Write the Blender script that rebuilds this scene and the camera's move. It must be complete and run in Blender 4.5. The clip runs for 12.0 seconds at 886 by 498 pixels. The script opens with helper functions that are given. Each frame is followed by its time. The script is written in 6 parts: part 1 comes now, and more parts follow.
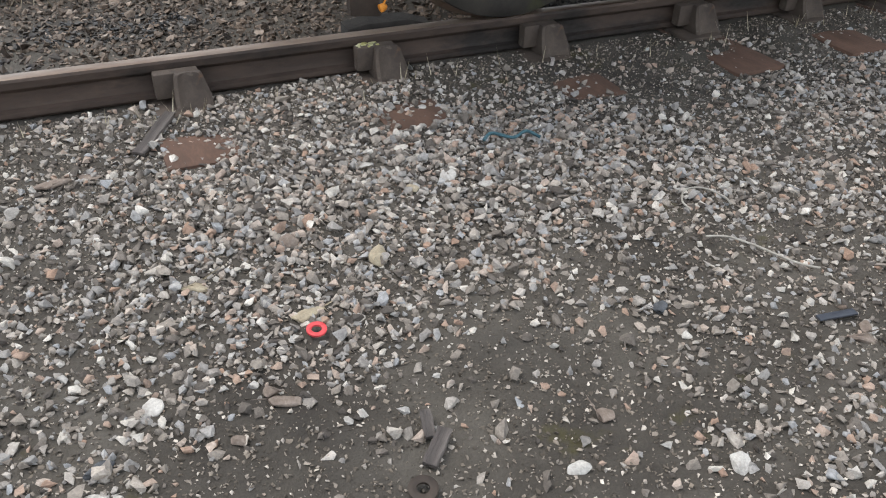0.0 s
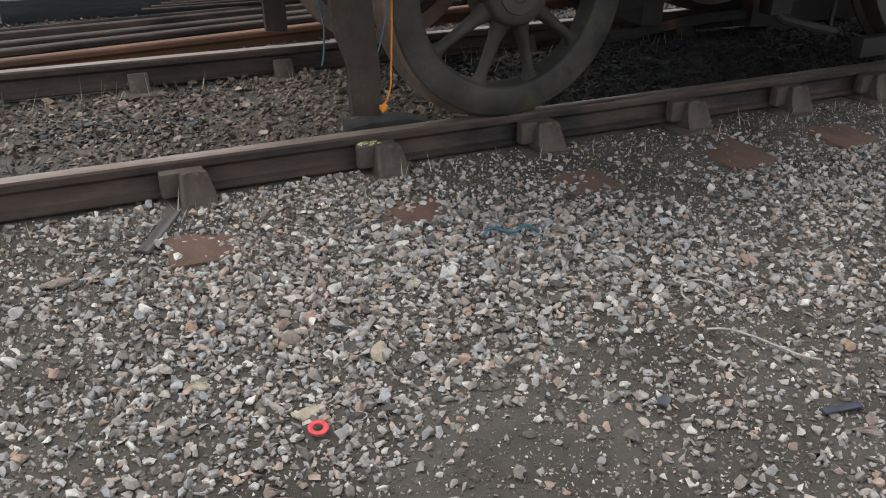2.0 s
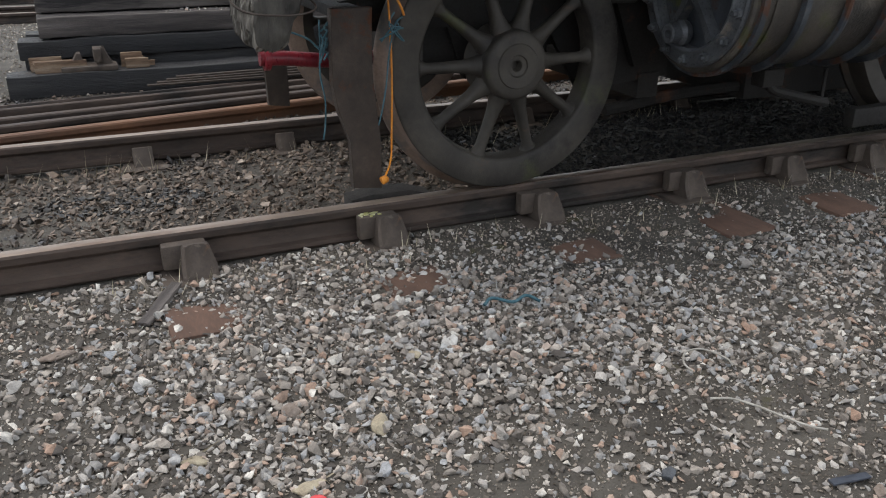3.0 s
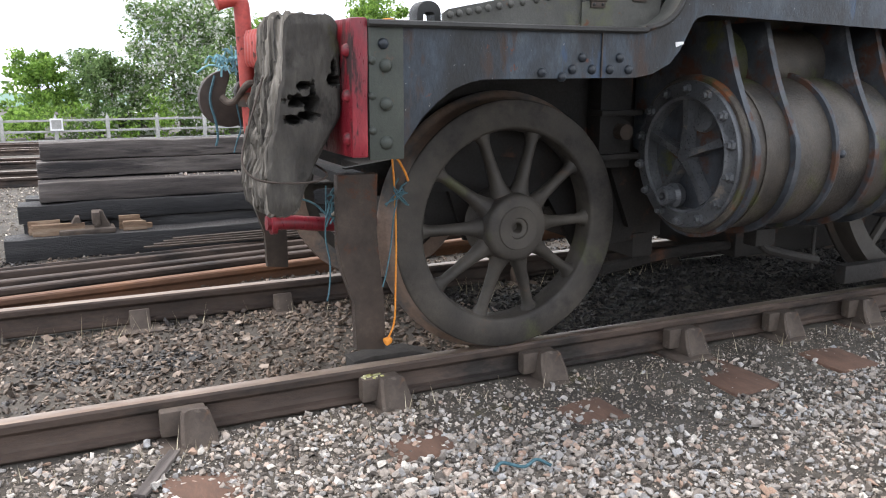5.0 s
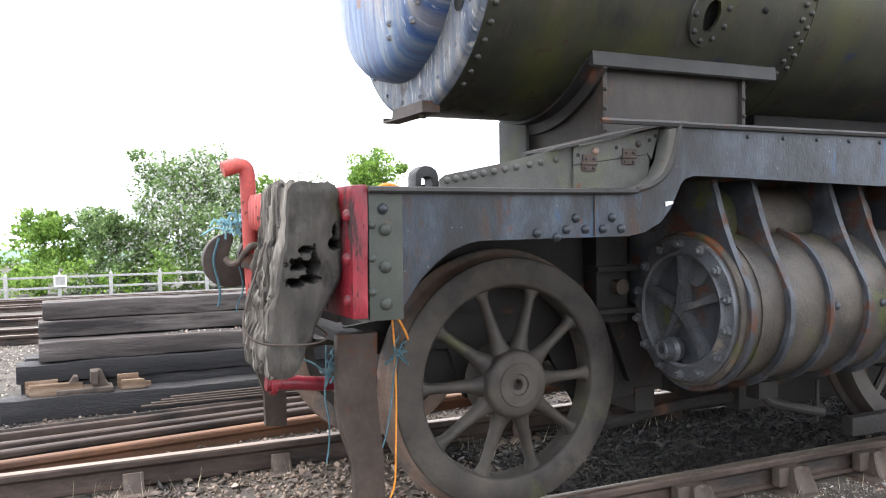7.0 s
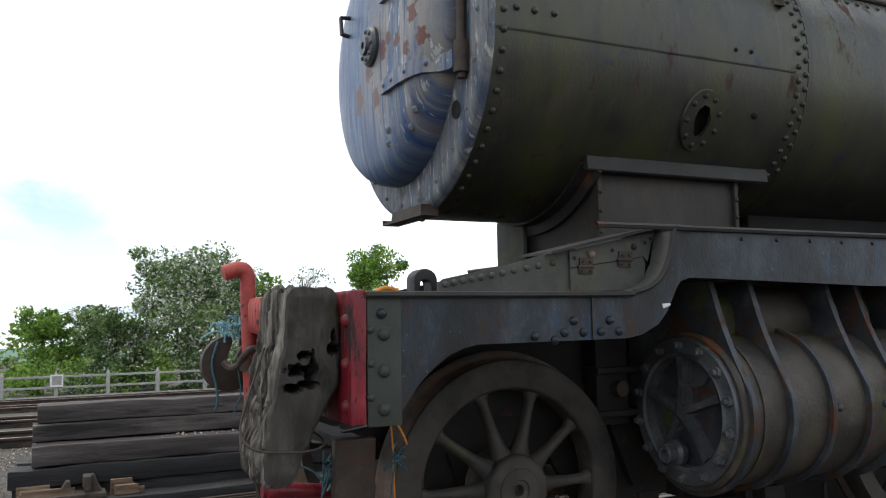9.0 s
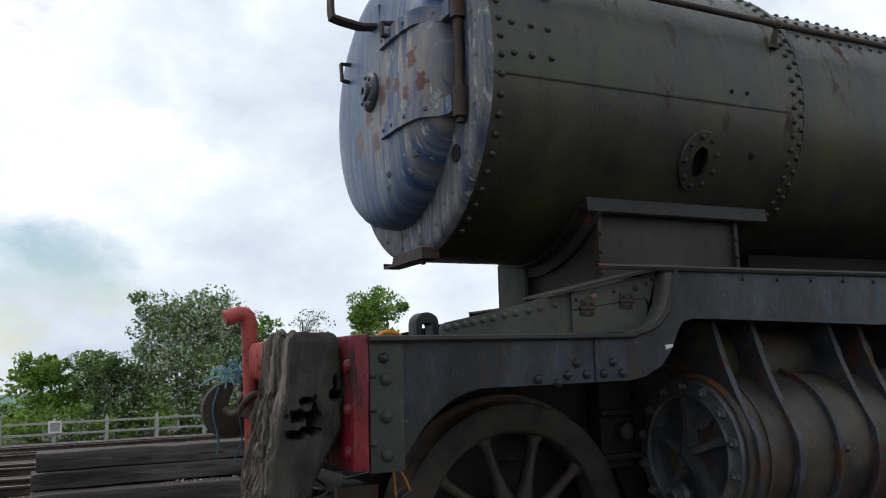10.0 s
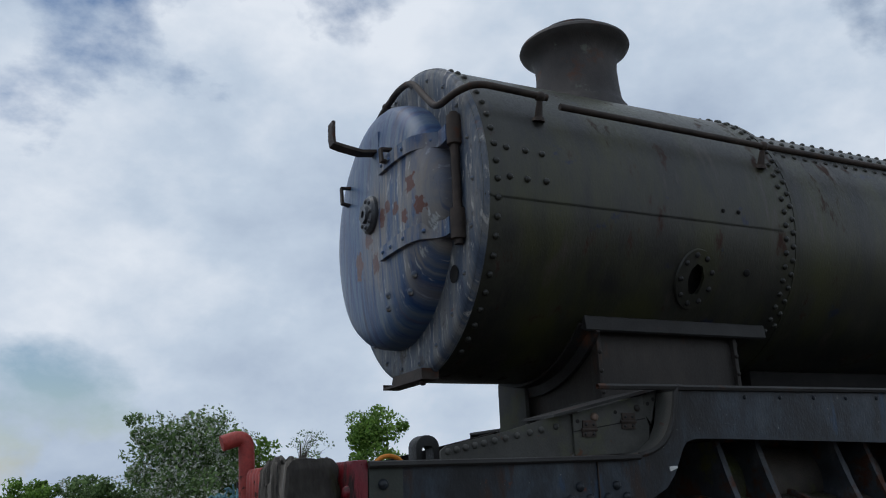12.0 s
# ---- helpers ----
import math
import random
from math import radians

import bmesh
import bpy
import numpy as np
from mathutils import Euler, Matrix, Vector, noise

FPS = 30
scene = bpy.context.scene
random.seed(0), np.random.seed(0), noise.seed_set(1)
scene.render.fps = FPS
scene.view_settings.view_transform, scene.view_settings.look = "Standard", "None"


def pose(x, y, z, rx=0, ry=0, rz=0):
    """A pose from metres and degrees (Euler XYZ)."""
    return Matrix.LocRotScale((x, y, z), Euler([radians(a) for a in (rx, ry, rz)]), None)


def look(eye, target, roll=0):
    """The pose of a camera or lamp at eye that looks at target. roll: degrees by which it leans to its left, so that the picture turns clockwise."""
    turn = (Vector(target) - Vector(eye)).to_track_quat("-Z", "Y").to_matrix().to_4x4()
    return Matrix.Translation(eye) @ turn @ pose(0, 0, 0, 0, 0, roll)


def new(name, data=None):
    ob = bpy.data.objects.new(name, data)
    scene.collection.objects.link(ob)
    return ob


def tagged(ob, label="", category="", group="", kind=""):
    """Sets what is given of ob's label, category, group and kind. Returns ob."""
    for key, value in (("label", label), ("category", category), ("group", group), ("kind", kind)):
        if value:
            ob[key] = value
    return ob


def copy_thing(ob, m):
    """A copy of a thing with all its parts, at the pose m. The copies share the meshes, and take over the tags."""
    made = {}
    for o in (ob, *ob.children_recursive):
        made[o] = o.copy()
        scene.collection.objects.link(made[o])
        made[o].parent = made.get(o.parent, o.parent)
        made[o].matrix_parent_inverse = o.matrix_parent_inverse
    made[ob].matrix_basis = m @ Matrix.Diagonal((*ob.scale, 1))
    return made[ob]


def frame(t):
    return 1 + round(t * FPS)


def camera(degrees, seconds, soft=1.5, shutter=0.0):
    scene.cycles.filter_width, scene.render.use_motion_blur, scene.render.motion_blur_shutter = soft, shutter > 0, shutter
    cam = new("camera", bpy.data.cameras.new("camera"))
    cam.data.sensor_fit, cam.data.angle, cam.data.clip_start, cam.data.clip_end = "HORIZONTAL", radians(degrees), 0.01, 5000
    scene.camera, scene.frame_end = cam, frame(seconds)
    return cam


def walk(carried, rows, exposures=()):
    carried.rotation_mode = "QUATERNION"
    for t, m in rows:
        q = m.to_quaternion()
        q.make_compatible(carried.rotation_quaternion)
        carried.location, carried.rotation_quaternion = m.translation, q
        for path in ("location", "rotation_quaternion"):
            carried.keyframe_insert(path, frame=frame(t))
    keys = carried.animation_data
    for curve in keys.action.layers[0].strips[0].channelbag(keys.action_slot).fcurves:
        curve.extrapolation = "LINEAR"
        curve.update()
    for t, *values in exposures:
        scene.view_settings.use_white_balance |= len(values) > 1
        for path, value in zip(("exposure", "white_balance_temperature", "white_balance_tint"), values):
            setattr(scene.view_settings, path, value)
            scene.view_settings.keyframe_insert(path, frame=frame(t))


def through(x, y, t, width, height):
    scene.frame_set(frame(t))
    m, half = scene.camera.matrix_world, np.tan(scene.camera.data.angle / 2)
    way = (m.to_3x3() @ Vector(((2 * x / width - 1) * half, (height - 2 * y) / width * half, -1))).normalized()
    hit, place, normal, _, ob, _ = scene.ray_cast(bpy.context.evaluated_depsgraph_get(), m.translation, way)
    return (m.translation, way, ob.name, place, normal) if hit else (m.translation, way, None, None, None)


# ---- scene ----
cam = camera(55.9, 12.0, soft=1.1)
PATH = [
    (0, (-1.662, -3.03, 1.073), (-0.967, -1.515, -0.033), 1.4),
    (0.5, (-1.664, -3.031, 1.077), (-0.956, -1.485, 0.026), 1.2),
    (1, (-1.665, -3.033, 1.083), (-0.949, -1.464, 0.069), 1.1),
    (1.5, (-1.666, -3.035, 1.085), (-0.941, -1.445, 0.113), 0.9),
    (2, (-1.665, -3.037, 1.094), (-0.931, -1.419, 0.174), 0.7),
    (2.5, (-1.665, -3.038, 1.099), (-0.92, -1.394, 0.238), 0.5),
    (3, (-1.667, -3.042, 1.101), (-0.907, -1.36, 0.331), 0.3),
    (3.2, (-1.668, -3.042, 1.101), (-0.905, -1.353, 0.35), 0.2),
    (4.8, (-1.734, -2.996, 1.115), (-0.896, -1.237, 0.668), 0.1),
    (5, (-1.734, -2.998, 1.118), (-0.893, -1.232, 0.702), 0.1),
    (5.5, (-1.737, -3.002, 1.123), (-0.889, -1.222, 0.79), -0.1),
    (6, (-1.736, -3.007, 1.131), (-0.883, -1.217, 0.865), -0.2),
    (6.5, (-1.737, -3.012, 1.139), (-0.88, -1.213, 0.977), -0.5),
    (7, (-1.74, -3.018, 1.153), (-0.879, -1.213, 1.091), -0.7),
    (7.5, (-1.74, -3.022, 1.163), (-0.878, -1.218, 1.185), -1.0),
    (9.3, (-1.745, -3.042, 1.18), (-0.885, -1.248, 1.386), -1.2),
    (9.5, (-1.75, -3.042, 1.181), (-0.889, -1.251, 1.414), -1.5),
    (10, (-1.75, -3.044, 1.187), (-0.892, -1.257, 1.452), -1.6),
    (10.5, (-1.753, -3.047, 1.19), (-0.898, -1.275, 1.546), -1.8),
    (11, (-1.756, -3.058, 1.198), (-0.906, -1.303, 1.644), -2.0),
    (11.5, (-1.76, -3.065, 1.199), (-0.914, -1.324, 1.702), -2.2),
    (12, (-1.761, -3.074, 1.2), (-0.918, -1.342, 1.737), -2.3),
]
EXPOSURES = [(0.0, 0.72, 6620, 10), (1.0, 0.58, 6620, 10), (2.0, 0.55, 6620, 10), (3.0, 0.55, 6620, 10), (4.8, 1.38, 6700, 13), (5.5, 1.68, 6720, 14), (6.0, 1.95, 6720, 14), (6.5, 2.16, 6720, 14), (7.0, 2.02, 6730, 14), (7.5, 1.76, 6740, 13), (9.5, 0.06, 6700, 10), (10.5, -0.33, 6480, 10), (12.0, -0.75, 6070, 10)]
LIFT = 0.031                    # height of the locomotive's datum over the rail heads
walk(cam, [(t, look((eye[0], eye[1], eye[2] + LIFT), (target[0], target[1], target[2] + LIFT), roll)) for t, eye, target, roll in PATH], EXPOSURES)

# ---- sky, sun ----
SUN_EL, SUN_AZ = 63, -50        # degrees; azimuth from +y towards +x
SUN_STRENGTH, SKY_STRENGTH = 1.35, 0.12
world = bpy.data.worlds.new("cloudy_sky")
scene.world = world
world.use_nodes = True


def node(nt, kind, **kw):
    n = nt.nodes.new(kind)
    for k, v in kw.items():
        if k in n.inputs:
            n.inputs[k].default_value = v
    return n


def ramp(nt, stops, mode="LINEAR"):
    n = nt.nodes.new("ShaderNodeValToRGB")
    n.color_ramp.interpolation = mode
    el = n.color_ramp.elements
    while len(el) < len(stops):
        el.new(0.5)
    for e, (p, c) in zip(el, stops):
        e.position = p
        e.color = (c, c, c, 1) if isinstance(c, (int, float)) else (*c, 1)
    return n


def mixc(nt, fac, a, b, blend="MIX"):
    n = nt.nodes.new("ShaderNodeMix")
    n.data_type, n.blend_type = "RGBA", blend
    for i, v in ((0, fac), (6, a), (7, b)):
        if hasattr(v, "is_linked"):
            nt.links.new(v, n.inputs[i])
        else:
            n.inputs[i].default_value = v if i == 0 else (*v, 1)
    return n.outputs[2]


def build_sky():
    nt = world.node_tree
    bg = nt.nodes["Background"]
    sky = nt.nodes.new("ShaderNodeTexSky")
    sky.sky_type, sky.sun_disc = "NISHITA", False
    sky.sun_elevation, sky.sun_rotation = radians(SUN_EL), radians(SUN_AZ)
    sky.air_density, sky.dust_density, sky.ozone_density = 1.2, 0.4, 2.0
    co = nt.nodes.new("ShaderNodeTexCoord")
    mp = nt.nodes.new("ShaderNodeMapping")
    mp.inputs["Scale"].default_value = (1.0, 1.0, 1.5)
    mp.inputs["Location"].default_value = (1.35, 0.6, 0.9)
    nt.links.new(co.outputs["Generated"], mp.inputs[0])
    n1 = node(nt, "ShaderNodeTexNoise", Scale=2.0, Detail=9.0, Roughness=0.56, Distortion=0.1)
    n2 = node(nt, "ShaderNodeTexNoise", Scale=3.1, Detail=8.0, Roughness=0.56)
    for n in (n1, n2):
        nt.links.new(mp.outputs[0], n.inputs["Vector"])
    cover = ramp(nt, [(0.37, 0.0), (0.45, 1.0)])
    nt.links.new(n1.outputs["Fac"], cover.inputs[0])
    shade = ramp(nt, [(0.34, (5.6, 6.5, 7.8)), (0.5, (7.6, 8.5, 9.5)), (0.66, (10.8, 11.1, 11.4))])
    nt.links.new(n2.outputs["Fac"], shade.inputs[0])
    out = mixc(nt, cover.outputs[0], sky.outputs[0], shade.outputs[0])
    nt.links.new(out, bg.inputs["Color"])
    bg.inputs["Strength"].default_value = SKY_STRENGTH


build_sky()
sun = new("sun", bpy.data.lights.new("sun", "SUN"))
sun.data.energy, sun.data.angle, sun.data.color = SUN_STRENGTH, radians(34), (1.0, 0.95, 0.87)
_e, _a = radians(SUN_EL), radians(SUN_AZ)
sun.matrix_world = look((math.sin(_a) * math.cos(_e) * 50, math.cos(_a) * math.cos(_e) * 50, math.sin(_e) * 50), (0, 0, 0))


# ---- materials ----
def surface(name, stops, scale=6.0, detail=8.0, rough=(0.6, 0.9), metal=0.0, bump=0.3, fine=90.0, stretch=(1, 1, 1),
            patches=(), per="", spec=0.4, dist=0.004):
    """Noise of two sizes over a colour ramp, with layers of patches: (colour, noise scale, from, to, stretch[, roughness])."""
    m = bpy.data.materials.new(name)
    m.use_nodes = True
    nt = m.node_tree
    bs = nt.nodes["Principled BSDF"]
    co = nt.nodes.new("ShaderNodeTexCoord")

    def mapped(st):
        mp = nt.nodes.new("ShaderNodeMapping")
        mp.inputs["Scale"].default_value = st
        nt.links.new(co.outputs["Object"], mp.inputs[0])
        return mp.outputs[0]
    base = mapped(stretch)
    n1 = node(nt, "ShaderNodeTexNoise", Scale=scale, Detail=detail, Roughness=0.62)
    n2 = node(nt, "ShaderNodeTexNoise", Scale=fine, Detail=5.0, Roughness=0.6)
    nt.links.new(base, n1.inputs["Vector"])
    nt.links.new(base, n2.inputs["Vector"])
    if per:
        src = nt.nodes.new("ShaderNodeNewGeometry" if per == "island" else "ShaderNodeObjectInfo")
        rnd = src.outputs["Random Per Island" if per == "island" else "Random"]
        r1 = ramp(nt, stops)
        nt.links.new(rnd, r1.inputs[0])
        g = ramp(nt, [(0.3, 0.62), (0.7, 1.18)])
        nt.links.new(n1.outputs["Fac"], g.inputs[0])
        col = mixc(nt, 1.0, r1.outputs[0], g.outputs[0], "MULTIPLY")
    else:
        r1 = ramp(nt, stops)
        nt.links.new(n1.outputs["Fac"], r1.inputs[0])
        col = r1.outputs[0]
    g2 = ramp(nt, [(0.3, 0.7), (0.7, 1.22)])
    nt.links.new(n2.outputs["Fac"], g2.inputs[0])
    col = mixc(nt, 0.75, col, g2.outputs[0], "MULTIPLY")
    rr = ramp(nt, [(0.3, rough[0]), (0.7, rough[1])])
    nt.links.new(n2.outputs["Fac"], rr.inputs[0])
    rgh = rr.outputs[0]
    hgt = n2.outputs["Fac"]
    for k, (pc, ps, lo, hi, st, *_r) in enumerate(patches):
        mp = nt.nodes.new("ShaderNodeMapping")
        mp.inputs["Scale"].default_value = st
        mp.inputs["Location"].default_value = (3.7 * k + 1.3, 1.9 * k, 2.3 * k)
        nt.links.new(co.outputs["Object"], mp.inputs[0])
        pn = node(nt, "ShaderNodeTexNoise", Scale=ps, Detail=9.0, Roughness=0.66)
        nt.links.new(mp.outputs[0], pn.inputs["Vector"])
        pr = ramp(nt, [(lo, 0.0), (hi, 1.0)])
        nt.links.new(pn.outputs["Fac"], pr.inputs[0])
        col = mixc(nt, pr.outputs[0], col, pc)
        if _r:
            rgh = mixc(nt, pr.outputs[0], rgh, (_r[0],) * 3)
    nt.links.new(col, bs.inputs["Base Color"])
    nt.links.new(rgh, bs.inputs["Roughness"])
    bs.inputs["Metallic"].default_value = metal
    bs.inputs["Specular IOR Level"].default_value = spec
    if bump:
        bp = node(nt, "ShaderNodeBump", Strength=bump, Distance=dist)
        nt.links.new(hgt, bp.inputs["Height"])
        nt.links.new(bp.outputs[0], bs.inputs["Normal"])
    return m


RUST, ORANGE, MOSS, SOOT = (0.10, 0.042, 0.023), (0.30, 0.10, 0.03), (0.13, 0.14, 0.035), (0.012, 0.011, 0.010)
ONE = (1, 1, 1)
M = {}
M["ground"] = surface("dirt_ground", [(0.3, (0.0369, 0.0305, 0.0249)), (0.5, (0.0662, 0.0567, 0.0464)), (0.7, (0.1050, 0.0923, 0.0770))], 3.0, 12, (0.85, 1.0), bump=0.8, fine=160,
                      patches=[((0.0602, 0.0516, 0.0189), 4.2, 0.63, 0.72, ONE), ((0.0344, 0.0292, 0.0249), 1.6, 0.60, 0.76, ONE)], dist=0.008)
M["ballast"] = surface("pale_ballast", [(0.0, (0.0784, 0.0672, 0.0594)), (0.16, (0.1792, 0.1534, 0.1322)), (0.36, (0.3360, 0.2912, 0.2486)), (0.50, (0.2800, 0.2666, 0.2554)), (0.62, (0.4480, 0.3942, 0.3416)), (0.72, (0.3808, 0.2520, 0.1848)), (0.80, (0.5152, 0.4592, 0.4032)), (0.88, (0.3360, 0.3360, 0.3416)), (0.95, (0.5600, 0.5096, 0.4480)), (1.0, (0.6720, 0.6216, 0.5600))], 34, 9, (0.85, 1.0), bump=0.8, fine=260, per="island", dist=0.004, spec=0.2)
M["grit"] = surface("fine_grit", [(0.0, (0.0717, 0.0581, 0.0451)), (0.45, (0.1947, 0.1597, 0.1263)), (0.8, (0.3075, 0.2613, 0.2165)), (1.0, (0.6355, 0.5612, 0.4871))], 22, 4, (0.8, 0.95), bump=0.0, per="island")
M["oily_ballast"] = surface("oily_brown_ballast", [(0.0, (0.0413, 0.0315, 0.0251)), (0.3, (0.0988, 0.0720, 0.0535)), (0.6, (0.1492, 0.1107, 0.0826)), (0.85, (0.1985, 0.1404, 0.1029)), (1.0, (0.3468, 0.2808, 0.2260))], 18, 8, (0.45, 0.8),
                            bump=0.4, fine=240, per="island", patches=[((0.0202, 0.0170, 0.0162), 1.15, 0.53, 0.60, ONE, 0.35)])
# under-locomotive copy of the oily ballast, blackened for shade as well as grease
M["greasy_ballast"] = surface("shaded_greasy_black_ballast", [(0.0, (0.0050, 0.0042, 0.0038)), (0.5, (0.0140, 0.0115, 0.0100)), (0.9, (0.0290, 0.0240, 0.0205)), (1.0, (0.0800, 0.0700, 0.0600))], 18, 8, (0.5, 0.8), bump=0.4, fine=240, per="island")
M["rail_side"] = surface("rusty_rail_steel", [(0.3, (0.034, 0.023, 0.018)), (0.55, (0.066, 0.045, 0.035)), (0.78, (0.105, 0.072, 0.055))], 8, 12, (0.55, 0.85), 0.2, 0.5, 90, (0.3, 1, 1),
                         patches=[((0.018, 0.014, 0.012), 4.0, 0.50, 0.62, (0.4, 1, 1))])
M["rail_top"] = surface("dull_running_surface", [(0.3, (0.1800, 0.1320, 0.1008)), (0.7, (0.3060, 0.2400, 0.1944))], 7, 8, (0.35, 0.55), 0.7, 0.12, 140, (0.12, 1, 1),
                        patches=[((0.1080, 0.0600, 0.0360), 4.0, 0.5, 0.64, (0.25, 1, 1))])
M["loose_rail"] = surface("orange_rusted_rail", [(0.3, (0.085, 0.048, 0.034)), (0.55, (0.16, 0.080, 0.046)), (0.78, (0.27, 0.125, 0.058))], 3, 9, (0.7, 0.9), 0.15, 0.4, 100, (0.3, 1, 1))
M["pale_rope"] = surface("pale_teal_frayed_rope", [(0.3, (0.10, 0.25, 0.30)), (0.7, (0.24, 0.44, 0.48))], 40, 4, (0.7, 0.85), bump=0.5, fine=300)
M["chair"] = surface("cast_rail_chair", [(0.3, (0.050, 0.038, 0.031)), (0.7, (0.105, 0.080, 0.064))], 12, 8, (0.65, 0.9), 0.2, 0.4, 150, patches=[((0.120, 0.066, 0.040), 9, 0.60, 0.7, ONE), ((0.15, 0.125, 0.10), 14, 0.60, 0.70, ONE)])
M["lichen"] = surface("lichen", [(0.4, (0.35, 0.33, 0.12)), (0.6, (0.55, 0.53, 0.35))], 30, 4)
M["sleeper_end"] = surface("rust_stained_sleeper", [(0.3, (0.0711, 0.0402, 0.0290)), (0.7, (0.1423, 0.0795, 0.0544))], 9, 9, (0.8, 0.95), 0, 0.5, 110, (1, 0.3, 1))
M["tarred"] = surface("tarred_sleeper_wood", [(0.3, (0.0111, 0.0104, 0.0114)), (0.55, (0.0247, 0.0231, 0.0237)), (0.75, (0.0546, 0.0501, 0.0481))], 4, 13, (0.5, 0.85), 0, 0.9, 50, (0.25, 2.8, 2.8),
                      patches=[((0.1040, 0.0897, 0.0806), 4, 0.61, 0.71, (0.2, 2.5, 2.5)), ((0.0650, 0.0286, 0.0195), 3, 0.66, 0.72, ONE)], dist=0.010)
M["grey_sleeper"] = surface("weathered_grey_sleeper_wood", [(0.3, (0.0383, 0.0319, 0.0303)), (0.5, (0.0893, 0.0750, 0.0685)), (0.75, (0.1914, 0.1659, 0.1499))], 4, 13, (0.75, 0.95), 0, 0.9, 50, (0.25, 3.5, 3.5),
                           patches=[((0.0223, 0.0191, 0.0191), 3, 0.54, 0.62, (0.25, 2.5, 2.5)), ((0.2552, 0.2233, 0.1993), 6, 0.62, 0.70, (0.2, 3, 3))], dist=0.010)
M["broken_wood"] = surface("splintered_brown_wood", [(0.3, (0.0744, 0.0434, 0.0279)), (0.5, (0.1860, 0.1178, 0.0744)), (0.7, (0.3224, 0.2480, 0.1798))], 6, 10, (0.7, 0.95), 0, 0.8, 70, (0.4, 4, 4))
M["old_timber"] = surface("grey_rotting_timber", [(0.34, (0.0194, 0.0168, 0.0142)), (0.47, (0.0363, 0.0318, 0.0272)), (0.58, (0.0531, 0.0473, 0.0401)), (0.72, (0.0810, 0.0725, 0.0622))], 6, 15, (0.8, 0.97), 0, 0.7, 70, (1.5, 1, 0.5),
                          patches=[((0.0130, 0.0103, 0.0085), 4.0, 0.57, 0.64, (1, 1, 0.6)), ((0.0324, 0.0292, 0.0130), 6, 0.60, 0.68, ONE)], dist=0.010)
M["timber_bark"] = surface("pale_splintered_timber", [(0.38, (0.0153, 0.0127, 0.0102)), (0.48, (0.0765, 0.0672, 0.0561)), (0.60, (0.1870, 0.1658, 0.1403)), (0.72, (0.2720, 0.2465, 0.2125))], 16, 14, (0.85, 0.98), 0, 1.0, 70, (1.2, 1.2, 0.14), dist=0.014)
# dark rotten wood, black enough to hold the shade of the timber's holes
M["black_wood_and_hole_shade"] = surface("black_rotten_wood_and_hole_shade", [(0.3, (0.012, 0.010, 0.009)), (0.7, (0.035, 0.03, 0.026))], 20, 8, (0.9, 1.0), bump=0.6)
M["wheel"] = surface("dusty_brown_wheel_steel", [(0.3, (0.0222, 0.0190, 0.0164)), (0.52, (0.0444, 0.0379, 0.0316)), (0.76, (0.0753, 0.0645, 0.0531))], 5, 11, (0.5, 0.8), 0.15, 0.3, 120,
                     patches=[((0.0538, 0.0551, 0.0242), 3.0, 0.60, 0.70, ONE), ((0.0161, 0.0134, 0.0121), 3.5, 0.56, 0.68, ONE), ((0.0806, 0.0484, 0.0323), 4.0, 0.60, 0.70, ONE)])
M["tread"] = surface("rusted_tyre_tread", [(0.3, (0.1296, 0.0864, 0.0621)), (0.7, (0.2808, 0.1998, 0.1566))], 5, 9, (0.55, 0.8), 0.3, 0.25, 120, (1, 0.3, 1), patches=[((0.1080, 0.1026, 0.0972), 4, 0.5, 0.62, ONE)])
M["blue_plate"] = surface("faded_blue_painted_steel", [(0.32, (0.0080, 0.0092, 0.0103)), (0.45, (0.0161, 0.0213, 0.0287)), (0.55, (0.0247, 0.0345, 0.0471)), (0.70, (0.0483, 0.0575, 0.0655))], 6.0, 15, (0.28, 0.55), 0.1, 0.4, 75, (1.3, 1, 0.7),
                          patches=[((0.0098, 0.0098, 0.0103), 2.6, 0.47, 0.60, (1.2, 1, 0.6), 0.5), ((0.0391, 0.0264, 0.0218), 4.0, 0.57, 0.64, (1.5, 1, 0.5), 0.8), ((0.0184, 0.0391, 0.0736), 5.0, 0.61, 0.67, (1.8, 1, 0.4)), ((0.0978, 0.0391, 0.0253), 6.0, 0.655, 0.68, ONE, 0.9), ((0.1955, 0.1955, 0.1840), 48.0, 0.655, 0.68, ONE)], dist=0.004)
M["deck"] = surface("weathered_running_plate", [(0.3, (0.0158, 0.0143, 0.0133)), (0.6, (0.0347, 0.0332, 0.0316)), (0.8, (0.0571, 0.0551, 0.0520))], 4, 10, (0.5, 0.8), 0.2, 0.3, 110, patches=[(RUST, 5, 0.58, 0.7, ONE, 0.9)])
M["lichened_plate"] = surface("pale_lichened_grey_paint", [(0.3, (0.0402, 0.0388, 0.0342)), (0.55, (0.0689, 0.0675, 0.0601)), (0.75, (0.0975, 0.0948, 0.0832))], 5, 10, (0.6, 0.85), 0, 0.3, 120,
                              patches=[((0.0802, 0.0843, 0.0422), 3.5, 0.54, 0.68, ONE), (RUST, 8, 0.62, 0.68, ONE, 0.9)])
M["green_plate"] = surface("algae_stained_grey_plate", [(0.3, (0.0235, 0.0270, 0.0235)), (0.6, (0.0443, 0.0490, 0.0392)), (0.8, (0.0632, 0.0663, 0.0490))], 6, 9, (0.5, 0.8), 0.05, 0.3, 120, patches=[(RUST, 6, 0.60, 0.70, ONE)])
